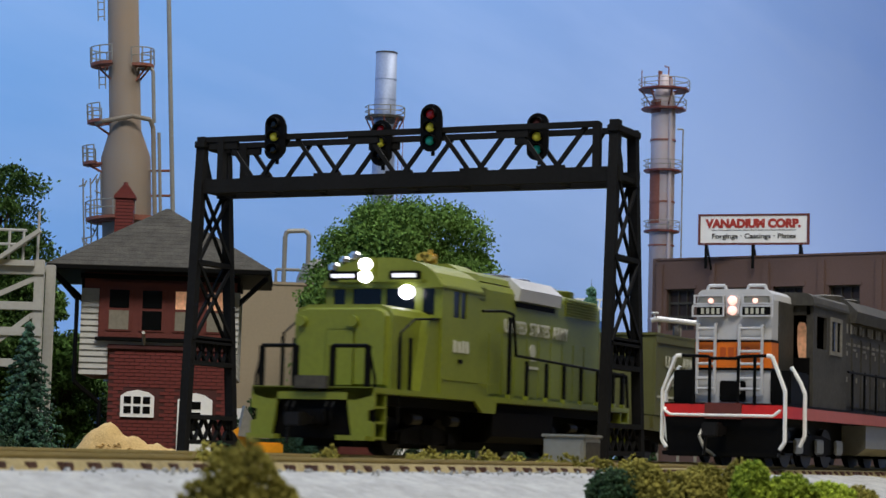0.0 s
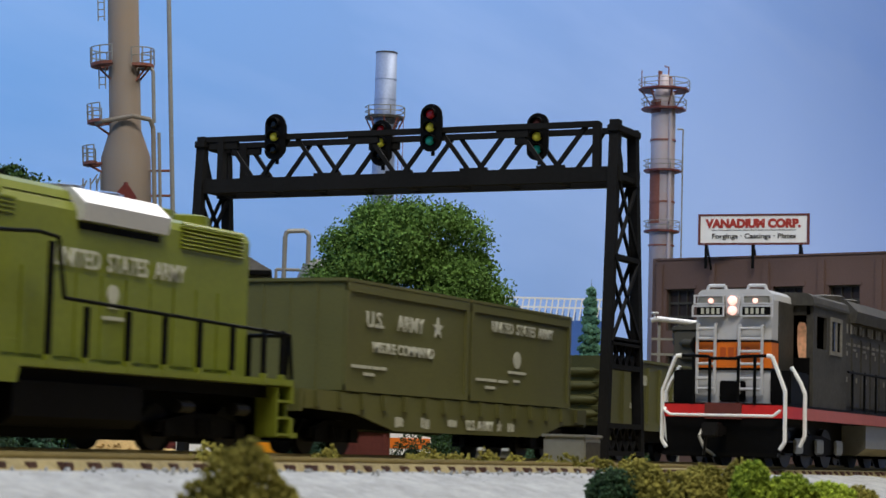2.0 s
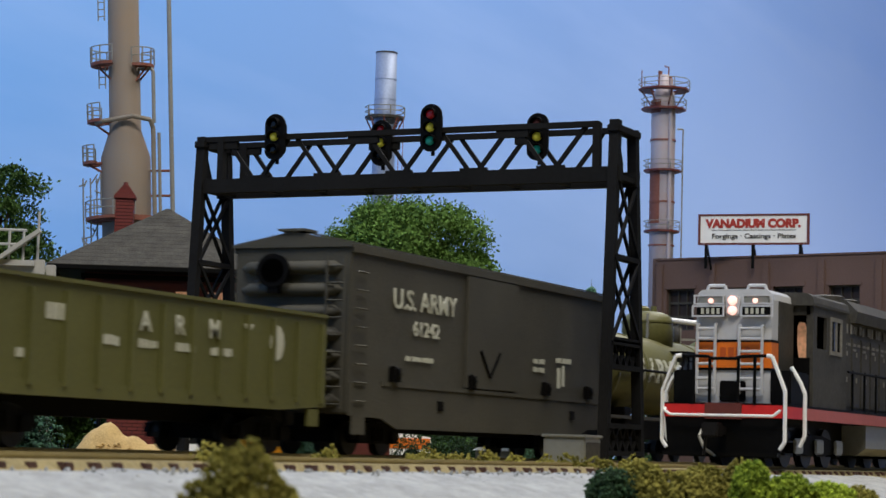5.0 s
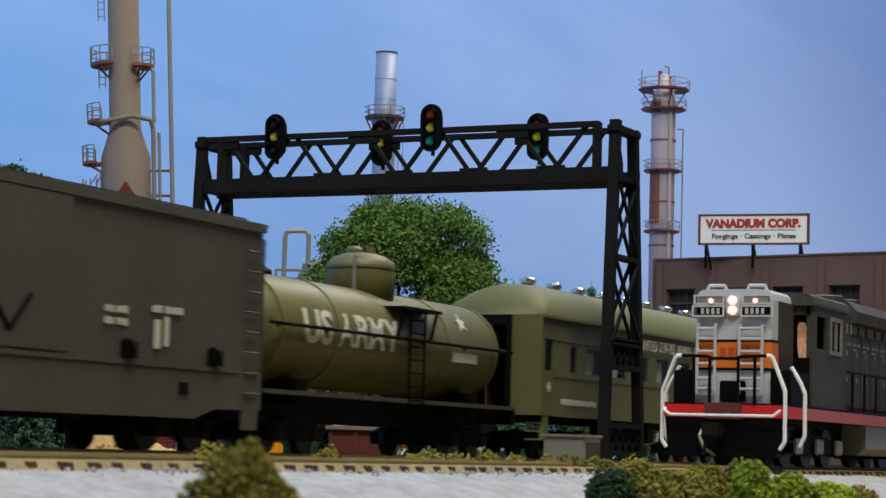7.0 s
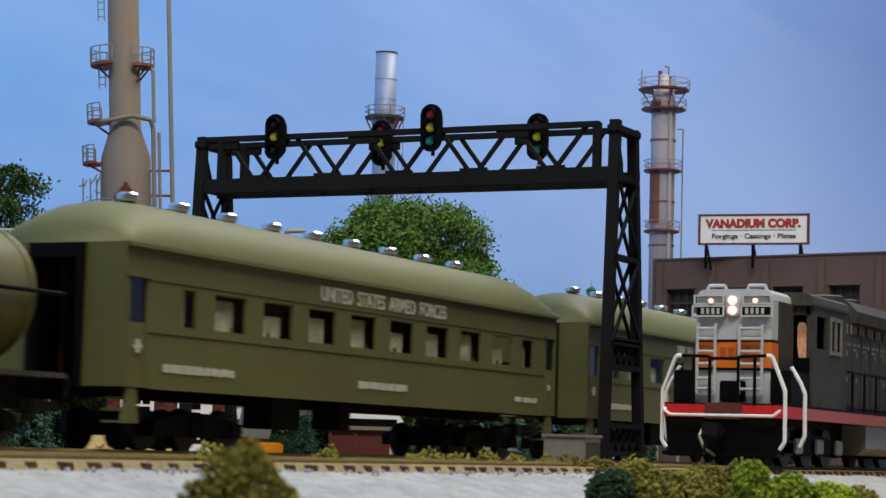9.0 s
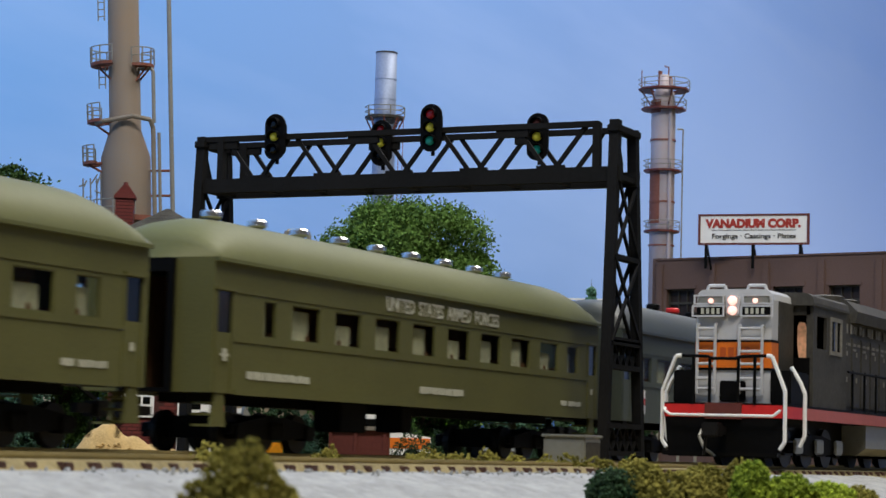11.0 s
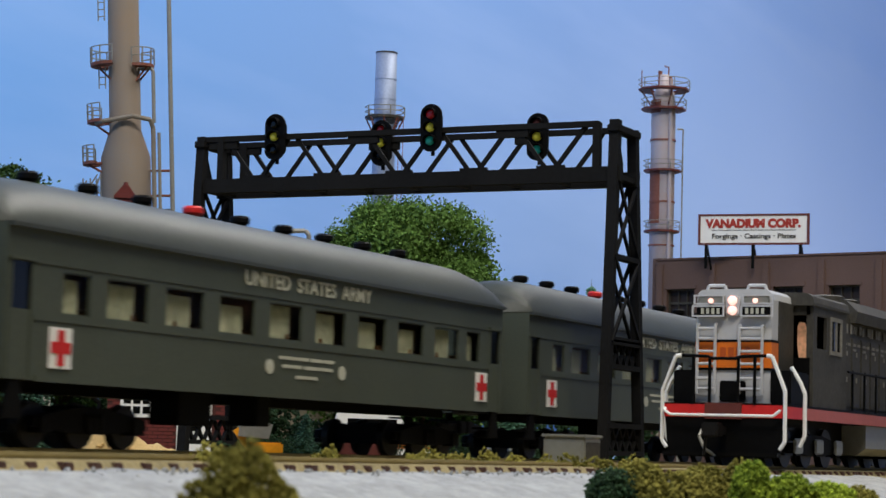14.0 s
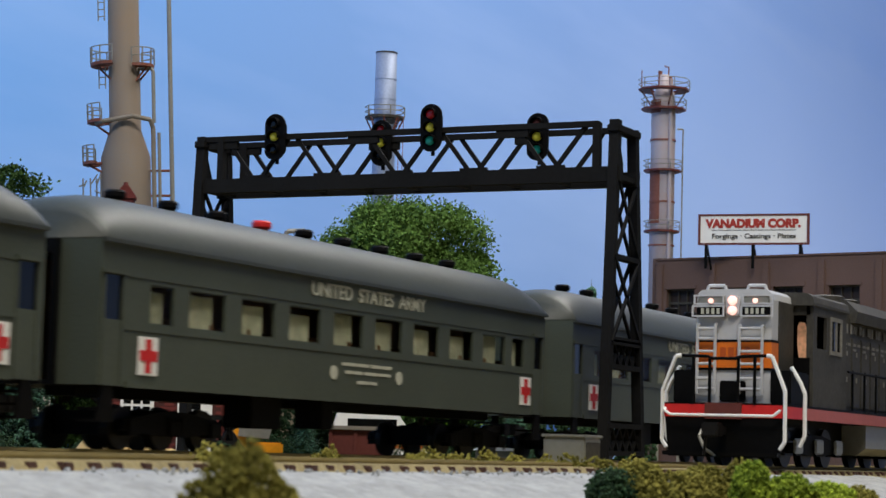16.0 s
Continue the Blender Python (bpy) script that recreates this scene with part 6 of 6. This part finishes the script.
def boxcar():
    t = thing("army_boxcar", 0, 0, 0, 0, "weathered grey-olive steel boxcar with white lettering", "railway car")
    L, hw, z0, ze = 16.4, 1.5, 1.0, 5.04
    body = part("side_wall", box(B(), 0, L, -hw, hw, z0, ze, 0.03), "boxcar", t)
    part("roof", prism(B(), [(-hw - 0.06, ze), (-hw - 0.06, ze + 0.08), (0, ze + 0.4), (hw + 0.06, ze + 0.08), (hw + 0.06, ze)], -0.06, L + 0.06), "boxcar", t)
    for k in range(12):
        x = 0.6 + k * 1.36
        part("roof_seam", prism(B(), [(-hw - 0.04, ze + 0.09), (0, ze + 0.42), (hw + 0.04, ze + 0.09), (hw + 0.04, ze + 0.13), (0, ze + 0.46), (-hw - 0.04, ze + 0.13)], x, x + 0.08), "boxcar", t)
    for y in (-hw - 0.05, hw):
        part("side_sill", prism(B(), [(0, z0 + 0.75), (0, z0 - 0.05), (1.6, z0 - 0.08), (2.4, z0 - 0.32), (13.8, z0 - 0.3), (14.6, z0 - 0.08), (L, z0 - 0.05), (L, z0 + 0.75)], y, y + 0.05, "y"), "boxcar", t)
        part("sill_rail", box(B(), 1.6, 15.4, y - 0.03, y + 0.06, z0 + 0.73, z0 + 0.83), "boxcar", t)
        door = part("plug_door", box(B(), 6.2, 9.4, y - 0.04, y + 0.06, z0 + 0.85, ze - 0.15, 0.03), "boxcar", t)
        part("door_rod", bar(bar(B(), (7.0, y - 0.06, 2.9), (7.6, y - 0.06, 2.2), 0.04, 0.07), (8.2, y - 0.06, 2.9), (7.6, y - 0.06, 2.2), 0.04, 0.07), "under", door)
        part("top_rail", box(B(), 0, L, y - 0.02, y + 0.06, ze - 0.12, ze), "boxcar", t)
        for x in (2.1, 6.4, 11.3, 14.4):
            part("roller_fitting", box(lathe(B(), [(0.2, 0), (0.2, 0.12), (0.1, 0.14)], 12, (x, y, 2.05), "x"), x - 0.12, x + 0.25, y - 0.12, y + 0.02, 1.85, 2.2), "under", t)
        for x in (4.6, 13.2):
            part("tie_plate", box(B(), x, x + 0.32, y - 0.03, y, 1.2, 1.45), "under", t)
        for x in (0.15, L - 0.75):
            bm = B()
            for k in range(8):
                rod(bm, (x, y - 0.04, 1.3 + k * 0.45), (x + 0.55, y - 0.04, 1.3 + k * 0.45), 0.025, 5)
            part("ladder", bm, "boxcar", t)
            part("corner_step", box(B(), x, x + 0.6, y - 0.02, y + 0.04, 0.5, 0.95), "boxcar", t)
    for x, s in ((0, -1), (L, 1)):
        for k in range(7):
            bm = B()
            lathe(bm, [(0.02, -1.3), (0.16, -1.1), (0.17, 1.1), (0.02, 1.3)], 12)
            bmesh.ops.rotate(bm, verts=bm.verts, cent=(0, 0, 0), matrix=Matrix.Rotation(radians(90), 3, "X"))
            bmesh.ops.translate(bm, verts=bm.verts, vec=(x, 0, 1.3 + k * 0.54))
            part("end_corrugation", bm, "boxcar", t, smooth=True)
        bm = B()
        for k in range(9):
            rod(bm, (x + s * 0.18, -1.42, 1.2 + k * 0.42), (x + s * 0.18, -0.98, 1.2 + k * 0.42), 0.03, 5)
        for y in (-1.42, -0.98):
            rod(bm, (x + s * 0.18, y, 1.1), (x + s * 0.18, y, 4.8), 0.03, 5)
        part("end_ladder", bm, "boxcar", t)
    wheel = lathe(B(), [(0.42, 0), (0.42, 0.08), (0.3, 0.08), (0.3, 0)], 18, (-0.32, 0.35, 4.45), "x")
    part("brake_wheel", box(wheel, -0.3, -0.05, 0.2, 0.5, 3.9, 4.3), "under", t, "dark brake wheel")
    part("running_board", box(B(), -0.12, 0.5, -0.35, 0.35, ze + 0.4, ze + 0.46), "boxcar", t)
    part("centre_sill", box(B(), 0.2, L - 0.2, -0.4, 0.4, 0.6, 1.0), "under", t)
    for x in (2.3, L - 2.3):
        truck(t, x)
    coupler(t, -0.05, -1)
    coupler(t, L + 0.05, 1)
    ys = -hw - 0.03
    words("U.S. ARMY", 0.52, "letter", t, 2.1, ys, 3.72, width=3.5)
    words("61242", 0.38, "letter", t, 3.2, ys, 3.08, width=1.45)
    bars(t, [(2.85, 3.1, 2.42, 2.55), (3.2, 3.7, 2.42, 2.55), (3.75, 4.35, 2.42, 2.55)], ys)
    bars(t, [(10.6, 10.9, 2.75, 2.9), (11.0, 11.35, 2.75, 2.9), (10.6, 10.9, 2.5, 2.65), (11.0, 11.35, 2.5, 2.65), (12.2, 12.55, 2.85, 3.0), (12.65, 13.3, 2.85, 3.0), (12.3, 12.5, 2.1, 2.78), (12.65, 12.8, 2.1, 2.78)], ys)
    return t


def tank_car():
    t = thing("army_tank_car", 0, 0, 0, 0, "glossy olive tank car with expansion dome and white lettering", "railway car")
    L, r, zc = 12.6, 1.33, 2.93
    tank = part("tank_shell", lathe(B(), [(0.3, 0.0), (0.75, 0.08), (1.12, 0.3), (r, 0.6), (r, L - 0.6), (1.12, L - 0.3), (0.75, L - 0.08), (0.3, L)], 40, (0, 0, zc), "x"), "tank", t, smooth=True)
    for x in (0.65, 3.2, 9.0, L - 0.65):
        part("tank_band", lathe(B(), [(r, x - 0.06), (r + 0.03, x - 0.06), (r + 0.03, x + 0.06), (r, x + 0.06)], 40, (0, 0, zc), "x"), "tank", tank)
    dome = part("dome", lathe(B(), [(0.83, -0.4), (0.83, 0.62), (0.79, 0.76), (0.66, 0.9), (0.44, 0.99), (0.18, 1.03)], 32, (6.7, 0, zc + r - 0.05)), "tank", t, smooth=True)
    part("dome_ring", lathe(B(), [(0.83, 0.6), (0.855, 0.6), (0.855, 0.66), (0.83, 0.66)], 32, (6.7, 0, zc + r - 0.05)), "tank", dome)
    part("dome_valve", lathe(lathe(B(), [(0.2, 0.95), (0.2, 1.12), (0.1, 1.2)], 12, (6.6, 0.1, zc + r - 0.05)), [(0.1, 0.85), (0.1, 1.22)], 10, (7.0, -0.1, zc + r - 0.05)), "tank", dome)
    for s in (-1, 1):
        part("dome_grab_rail", path(B(), [(6.7 + s * 0.8, -0.3, 4.2 + 0.86), (6.7 + s * 1.0, -0.36, 4.2 + 0.86), (6.7 + s * 1.0, -0.36, 4.05)], 0.04), "pipe", dome, "pale grey grab rail")
    part("dome_platform", box(B(), 6.0, 8.0, -1.6, -0.8, 3.72, 3.8), "under", t, "dark dome platform")
    for x in (6.1, 7.9):
        part("platform_bracket", bar(B(), (x, -1.5, 3.7), (x, -1.35, 3.0), 0.05, 0.07), "under", t)
    for y in (-1.44, 1.44):
        part("handrail", path(B(), [(-0.1, y, 2.98), (L + 0.1, y, 2.98)], 0.045), "under", t)
        for x in (0.3, 2.5, 4.8, 7.4, 9.8, 12.2):
            part("rail_bracket", rod(B(), (x, y, 2.98), (x, y * 0.96, 2.9), 0.04, 5), "under", t)
        bm = B()
        for x in (6.6, 7.4):
            rod(bm, (x, y, 1.3), (x, y, 3.75), 0.035, 5)
        for k in range(7):
            rod(bm, (6.6, y, 1.45 + k * 0.34), (7.4, y, 1.45 + k * 0.34), 0.03, 5)
        part("ladder", bm, "under", t)
        part("running_board", box(B(), -0.3, L + 0.3, min(y, y * 0.72), max(y, y * 0.72), 1.36, 1.46), "hoodblack", t)
    part("centre_sill", box(B(), -0.4, L + 0.4, -0.4, 0.4, 0.75, 1.4), "under", t)
    for x in (1.8, L - 1.8):
        part("saddle", box(B(), x - 0.3, x + 0.3, -1.2, 1.2, 1.2, 1.75, 0.03), "under", t)
    for x in (-0.4, L + 0.4):
        part("end_beam", box(B(), x - 0.1, x + 0.1, -1.4, 1.4, 0.95, 1.45, 0.02), "under", t)
    for x in (1.8, L - 1.8):
        truck(t, x)
    coupler(t, -0.45, -1)
    coupler(t, L + 0.45, 1)

    def wrapped(me):
        for v in me.vertices:
            a = (v.co.y / S - 0.28) / (r + 0.02)
            d = r + 0.015 + v.co.z / S
            v.co = Vector((v.co.x, -d * math.cos(a) * S, d * math.sin(a) * S))
    ob = words("US ARMY", 0.8, "letter", t, 1.55, 0, zc, width=4.7, tilt=0, bold=0.03)
    wrapped(ob.data)
    ob.data.transform(Matrix.Diagonal((K.x, K.y, K.z, 1)))
    st = part("star", star(B(), 0, 0, 0, 0.3), "letter", t, "white star")
    st.matrix_basis = pose(10.05 * S * K.x, -(r * math.cos(0.55) + 0.01) * S * K.y, (zc + r * math.sin(0.55)) * S * K.z, math.degrees(-0.55), 0, 0)
    part("data_panel", box(B(), 9.3, 10.7, -r - 0.01, -r + 0.05, 2.55, 2.8), "letter", t)
    return t


def silver_locomotive():
    """A high-hood road switcher that waits on the siding."""
    t = thing("standing_locomotive", 50.13, -8.37, -0.03, 0, "black diesel locomotive with grey high hood, orange band and red sill", "locomotive")
    L = 18.2
    part("walkway", box(B(), 0, L, -1.5, 1.5, 1.44, 1.5), "black", t)
    for y in (-1.51, 1.45):
        part("sill_stripe", box(B(), 0.0, 1.2, y, y + 0.06, 1.16, 1.44), "red", t, "bright red sill stripe")
        part("sill_stripe", box(B(), 1.2, L, y, y + 0.06, 1.16, 1.44), "pink", t, "faded red sill stripe")
    end = part("end_sill", box(box(B(), -0.02, 0.06, -1.5, -0.35, 1.16, 1.46), -0.02, 0.06, 0.35, 1.5, 1.16, 1.46), "red", t, "bright red end sill")
    part("coupler_plate", box(B(), -0.06, 0.05, -0.45, 0.45, 1.12, 1.5), "maroon", end)
    part("end_chain_bar", path(B(), [(-0.14, -1.42, 1.34), (-0.16, -1.25, 1.2), (-0.16, 1.25, 1.2), (-0.14, 1.42, 1.3), (-0.05, 1.42, 1.36)], 0.035), "white", end, "white lift bar")
    part("pilot", prism(B(), [(-1.45, 1.16), (-1.35, 0.22), (1.35, 0.22), (1.45, 1.16)], 0.0, 0.1), "black", t)
    part("footboard", box(B(), -0.28, 0.0, -1.4, 1.4, 0.24, 0.34), "black", t)
    coupler(t, 0.0, -1)
    part("air_hose", path(B(), [(-0.05, 0.45, 0.95), (-0.25, 0.5, 0.7), (-0.3, 0.35, 0.4), (-0.25, 0.1, 0.25)], 0.04), "pipe", t, "grey air hose")
    prof = lambda hw, z0, e, tp: [(-hw, z0), (hw, z0), (hw, e), (hw * 0.97, e + (tp - e) * 0.6), (hw * 0.88, tp - 0.02), (hw * 0.6, tp), (-hw * 0.6, tp), (-hw * 0.88, tp - 0.02), (-hw * 0.97, e + (tp - e) * 0.6), (-hw, e)]
    hood = part("short_hood", prism(B(), prof(0.93, 1.5, 4.0, 4.26), 0.62, 2.2), "grey_hood", t, "grey high short hood")
    part("orange_band", box(B(), 0.6, 2.0, -0.945, 0.945, 2.36, 2.98), "orange", hood, "orange band")
    part("band_edge", box(box(B(), 0.595, 2.0, -0.95, 0.95, 2.3, 2.36), 0.595, 2.0, -0.95, 0.95, 2.98, 3.04), "black", hood)
    for k in range(4):
        part("lettering", box(B(), 0.585, 0.6, -0.42 + k * 0.2, -0.28 + k * 0.2, 2.6, 2.85), "burnt", hood)
    # Thin panel darkens the near side: shading put in as colour.
    part("hood_side_panel", box(B(), 1.1, 2.2, -0.955, -0.93, 1.5, 4.0), "hoodblack", hood, "dark panel for the hood's shaded side")
    part("nose_door", box(B(), 0.58, 0.62, -0.32, 0.32, 1.55, 2.05, 0.03), "black", hood, "black arched panel")
    for y in (-1.45, 0.95):
        part("battery_box", box(B(), 0.5, 1.9, y, y + 0.5, 1.5, 2.3, 0.03), "black", t)
    for y0, y1, zt in ((0.42, 0.86, 3.4), (-0.74, -0.18, 3.36)):
        lad = part("ladder", path(path(B(), [(0.5, y0, 1.72), (0.5, y0, zt), (0.6, y0, zt)], 0.04), [(0.5, y1, 1.72), (0.5, y1, zt), (0.6, y1, zt)], 0.04), "silver", hood, "silver ladder")
        for z in (1.85, 2.1, 2.45, 2.75, 3.05, 3.3):
            part("rung", rod(B(), (0.5, y0, z), (0.5, y1, z), 0.035, 6), "silver", lad)
    for y0, y1 in ((0.2, 0.9), (-0.9, -0.2)):
        nb = part("number_board", box(B(), 0.5, 0.62, y0, y1, 3.6, 3.84, 0.02), "black", hood, "black number board")
        for k in range(4):
            part("number_mark", box(B(), 0.485, 0.5, y0 + 0.12 + k * 0.13, y0 + 0.19 + k * 0.13, 3.65, 3.79), "letter", nb)
        plate = part("class_lamp_plate", box(B(), 0.55, 0.62, y0 + 0.02, y1 - 0.02, 3.9, 4.1, 0.02), "box", hood)
        part("plate_rim", pierced(B(), y0, y1, 3.88, 4.12, -0.01, 0.01, [(y0 + 0.04, y1 - 0.04, 3.92, 4.08)]), "silver", plate, "bright rim").matrix_basis = pose(0.545 * S * K.x, 0, 0, 0, 0, 90)
        part("board_rim", pierced(B(), y0 - 0.02, y1 + 0.02, 3.58, 3.86, -0.01, 0.01, [(y0 + 0.02, y1 - 0.02, 3.62, 3.82)]), "silver", nb, "silver rim").matrix_basis = pose(0.492 * S * K.x, 0, 0, 0, 0, 90)
        part("class_lamp", rod(B(), (0.5, (y0 + y1) / 2, 3.97), (0.56, (y0 + y1) / 2, 3.97), 0.06, 12), "lamp_warm", hood, "lit small lamp")
    for z in (3.98, 3.74):
        part("headlight", lathe(B(), [(0.11, 0.57), (0.11, 0.52), (0.06, 0.48)], 14, (0, 0.02, z), "x"), "lamp_warm", hood, "lit warm headlight")
    part("headlight_housing", box(B(), 0.56, 0.62, -0.15, 0.19, 3.6, 4.12, 0.05), "grey_hood", hood)
    for y in (-0.5, 0.5):
        part("roof_grab", path(B(), [(0.8, y - 0.25, 4.22), (0.8, y - 0.2, 4.36), (0.8, y + 0.2, 4.36), (0.8, y + 0.25, 4.22)], 0.04), "silver", hood)
    # cab and long hood
    cab = part("cab", pierced(B(), 2.2, 5.0, 1.5, 4.0, -1.45, -1.37, [(2.5, 3.3, 2.95, 3.75), (3.6, 4.5, 2.9, 3.75)]), "hoodblack", t, "dark grey cab")
    part("cab_side", box(B(), 2.2, 5.0, 1.37, 1.45, 1.5, 4.0), "hoodblack", cab)
    part("cab_front", box(B(), 2.2, 2.28, -1.37, -0.93, 1.5, 2.7), "black", cab)
    part("cab_front", box(B(), 2.2, 2.28, 0.93, 1.37, 1.5, 4.0), "black", cab)
    part("cab_front_post", box(box(B(), 2.2, 2.28, -1.37, -1.28, 2.7, 4.0), 2.2, 2.28, -1.37, -0.93, 3.75, 4.0), "hoodblack", cab)
    part("cab_roof", prism(B(), prof(1.5, 3.98, 4.05, 4.3), 2.1, 5.1), "hoodblack", cab)
    part("cab_back", box(B(), 4.92, 5.0, -1.37, 1.37, 1.5, 4.0), "black", cab)
    # Stands in for the lit cab figure; its material glows by itself.
    part("cab_lining", prism(B(), [(-1.28, 2.72), (-1.0, 2.72), (-0.96, 3.0), (-0.96, 3.5), (-1.02, 3.6), (-1.12, 3.58), (-1.28, 3.2)], 2.5, 2.56), "warm_glow", cab, "glowing plain shape of the cab figure")
    part("window_frame", pierced(B(), 3.55, 4.55, 2.85, 3.8, -1.48, -1.44, [(3.66, 4.02, 2.95, 3.7), (4.1, 4.44, 2.95, 3.7)]), "faded", cab, "grey window frame")
    part("side_window", box(B(), 3.6, 4.5, -1.42, -1.4, 2.9, 3.75), "glass", cab)
    lh = part("long_hood", prism(B(), prof(0.95, 1.5, 4.0, 4.24), 5.0, 17.2), "hoodblack", t, "dark grey long hood")
    for y in (-0.96, 0.96):
        for k in range(13):
            x = 5.3 + k * 0.9
            d = part("hood_door", box(B(), x, x + 0.8, y - 0.03, y + 0.03, 1.62, 3.5, 0.02), "hoodblack", lh)
            part("door_latch", box(box(B(), x + 0.36, x + 0.44, y - 0.05, y + 0.05, 2.3, 2.44), x + 0.36, x + 0.44, y - 0.05, y + 0.05, 3.0, 3.12), "faded", d)
            part("door_louvre", box(box(box(B(), x + 0.08, x + 0.34, y - 0.045, y + 0.045, 3.15, 3.22), x + 0.08, x + 0.34, y - 0.045, y + 0.045, 3.28, 3.35), x + 0.46, x + 0.72, y - 0.045, y + 0.045, 3.28, 3.35), "faded", d)
    part("brake_blister", prism(B(), [(-1.12, 3.9), (-1.16, 4.2), (-0.85, 4.5), (0.85, 4.5), (1.16, 4.2), (1.12, 3.9)], 7.0, 11.5), "hoodblack", lh)
    for x in (8.0, 9.4, 12.6, 14.0):
        part("roof_fan", lathe(B(), [(0.5, 0), (0.5, 0.18), (0.4, 0.22)], 18, (x, 0, 4.5 if x < 11 else 4.22)), "hoodblack", lh)
    part("horn", rod(rod(B(), (4.7, -0.3, 4.4), (5.4, -0.3, 4.4), 0.05, 8, 0.12), (5.4, -0.3, 4.4), (5.8, -0.3, 4.4), 0.12, 10), "black", cab)
    bars(lh, [(x, x + 0.5, 3.6, 3.85) for x in (6.2, 7.0, 7.8, 8.6, 9.4, 10.2)], -0.98, "faded")
    # rails
    for y in (-1.0, 1.0):
        s = 1 if y > 0 else -1
        part("corner_handrail", path(B(), [(-0.02, s * 1.05, 2.62), (-0.05, s * 1.18, 2.6), (-0.05, s * 1.5, 1.78), (-0.05, s * 1.5, 0.6), (-0.05, s * 1.38, 0.42)], 0.05), "white", t, "white corner handrail")
        part("corner_handrail", path(B(), [(0.75, s * 1.38, 2.4), (0.75, s * 1.62, 2.0), (0.75, s * 1.72, 1.75), (0.75, s * 1.72, 0.75), (0.75, s * 1.6, 0.5)], 0.05), "white", t, "white corner handrail")
        steps = B()
        for k in range(4):
            box(steps, 0.12, 0.72, min(s * 1.0, s * 1.45), max(s * 1.0, s * 1.45), 0.3 + k * 0.3, 0.35 + k * 0.3)
        part("corner_steps", steps, "black", t)
        for k in range(11):
            x = 5.6 + k * 1.1
            part("stanchion", bar(B(), (x, s * 1.45, 1.5), (x, s * 1.45, 2.55), 0.05, 0.08), "black", t)
        handrail(t, [(5.2, s * 1.45, 2.5), (L - 0.4, s * 1.45, 2.5)])
    handrail(t, [(-0.02, -1.05, 2.62), (-0.02, -0.4, 2.6), (-0.05, -0.3, 2.55), (-0.05, 0.3, 2.55), (-0.02, 0.4, 2.6), (-0.02, 1.05, 2.62)], 0.04)
    for y in (-0.75, -0.35, 0.35, 0.75):
        part("stanchion", bar(B(), (-0.02, y, 1.46), (-0.02, y, 2.6), 0.06, 0.06), "black", t)
    part("fuel_tank", prism(B(), [(-1.35, 0.55), (-1.1, 0.36), (1.1, 0.36), (1.35, 0.55), (1.35, 1.16), (-1.35, 1.16)], 7.2, 11.0), "box", t, "grimy grey fuel tank")
    part("underframe", box(B(), 0.2, L - 0.2, -0.7, 0.7, 0.7, 1.44), "black", t)
    for x in (3.7, 14.5):
        tr = truck(t, x, 1.65, 3, 0.5)
        for k in range(3):
            for yy in (-1.2, 1.12):
                part("journal_box", box(B(), x - 1.95 + k * 1.65, x - 1.35 + k * 1.65, yy, yy + 0.08, 0.35, 0.72, 0.03), "box", tr)
    return t


proportions(1.12, 1.02, 1.01)
silver_locomotive()

# the moving train: each car with the place of its front end at the clip's middle reckoning
proportions(0.985, 1.09, 0.94)
loco = army_locomotive()
proportions(1.005, 1.02, 0.94)
flat = container_flat()
box_a = army_container(flat, 0, 6.6, 0)
box_b = army_container(flat, 0, 6.7, 1)
gond = gondola()
car = boxcar()
tanker = tank_car()
coach = army_coach("passenger_coach", "olive", "olive_roof", "coach")
coach_next = copy_thing(coach, Matrix.Identity(4))
medic = army_coach("hospital_coach", "medic", "medic_roof", "medic")
medics = [medic] + [copy_thing(medic, Matrix.Identity(4)) for _ in range(2)]

TRAIN = [(loco, 45.25, 0), (flat, 61.95, 0), (box_a, 63.95, 0), (box_b, 70.75, 0), (gond, 80.43, 0), (car, 94.85, 0), (tanker, 111.95, 0), (coach, 126.6, 0), (coach_next, 150.43, 0)]
TRAIN += [(m, x, 0) for m, x in zip(medics, (173.82, 197.0, 220.45))]


def gone(t):
    """How far the train has come by t seconds, in prototype metres."""
    return 10.218 * t - 0.481 * (t - 8) ** 2 / 100 + 0.28 * math.exp(-((t - 11.3) / 0.65) ** 2)


def motions():
    for ob, s, y in TRAIN:
        walk(ob, [(k * 0.5, pose((s - gone(k * 0.5)) * S, y * S, 0)) for k in range(33)])


motions()
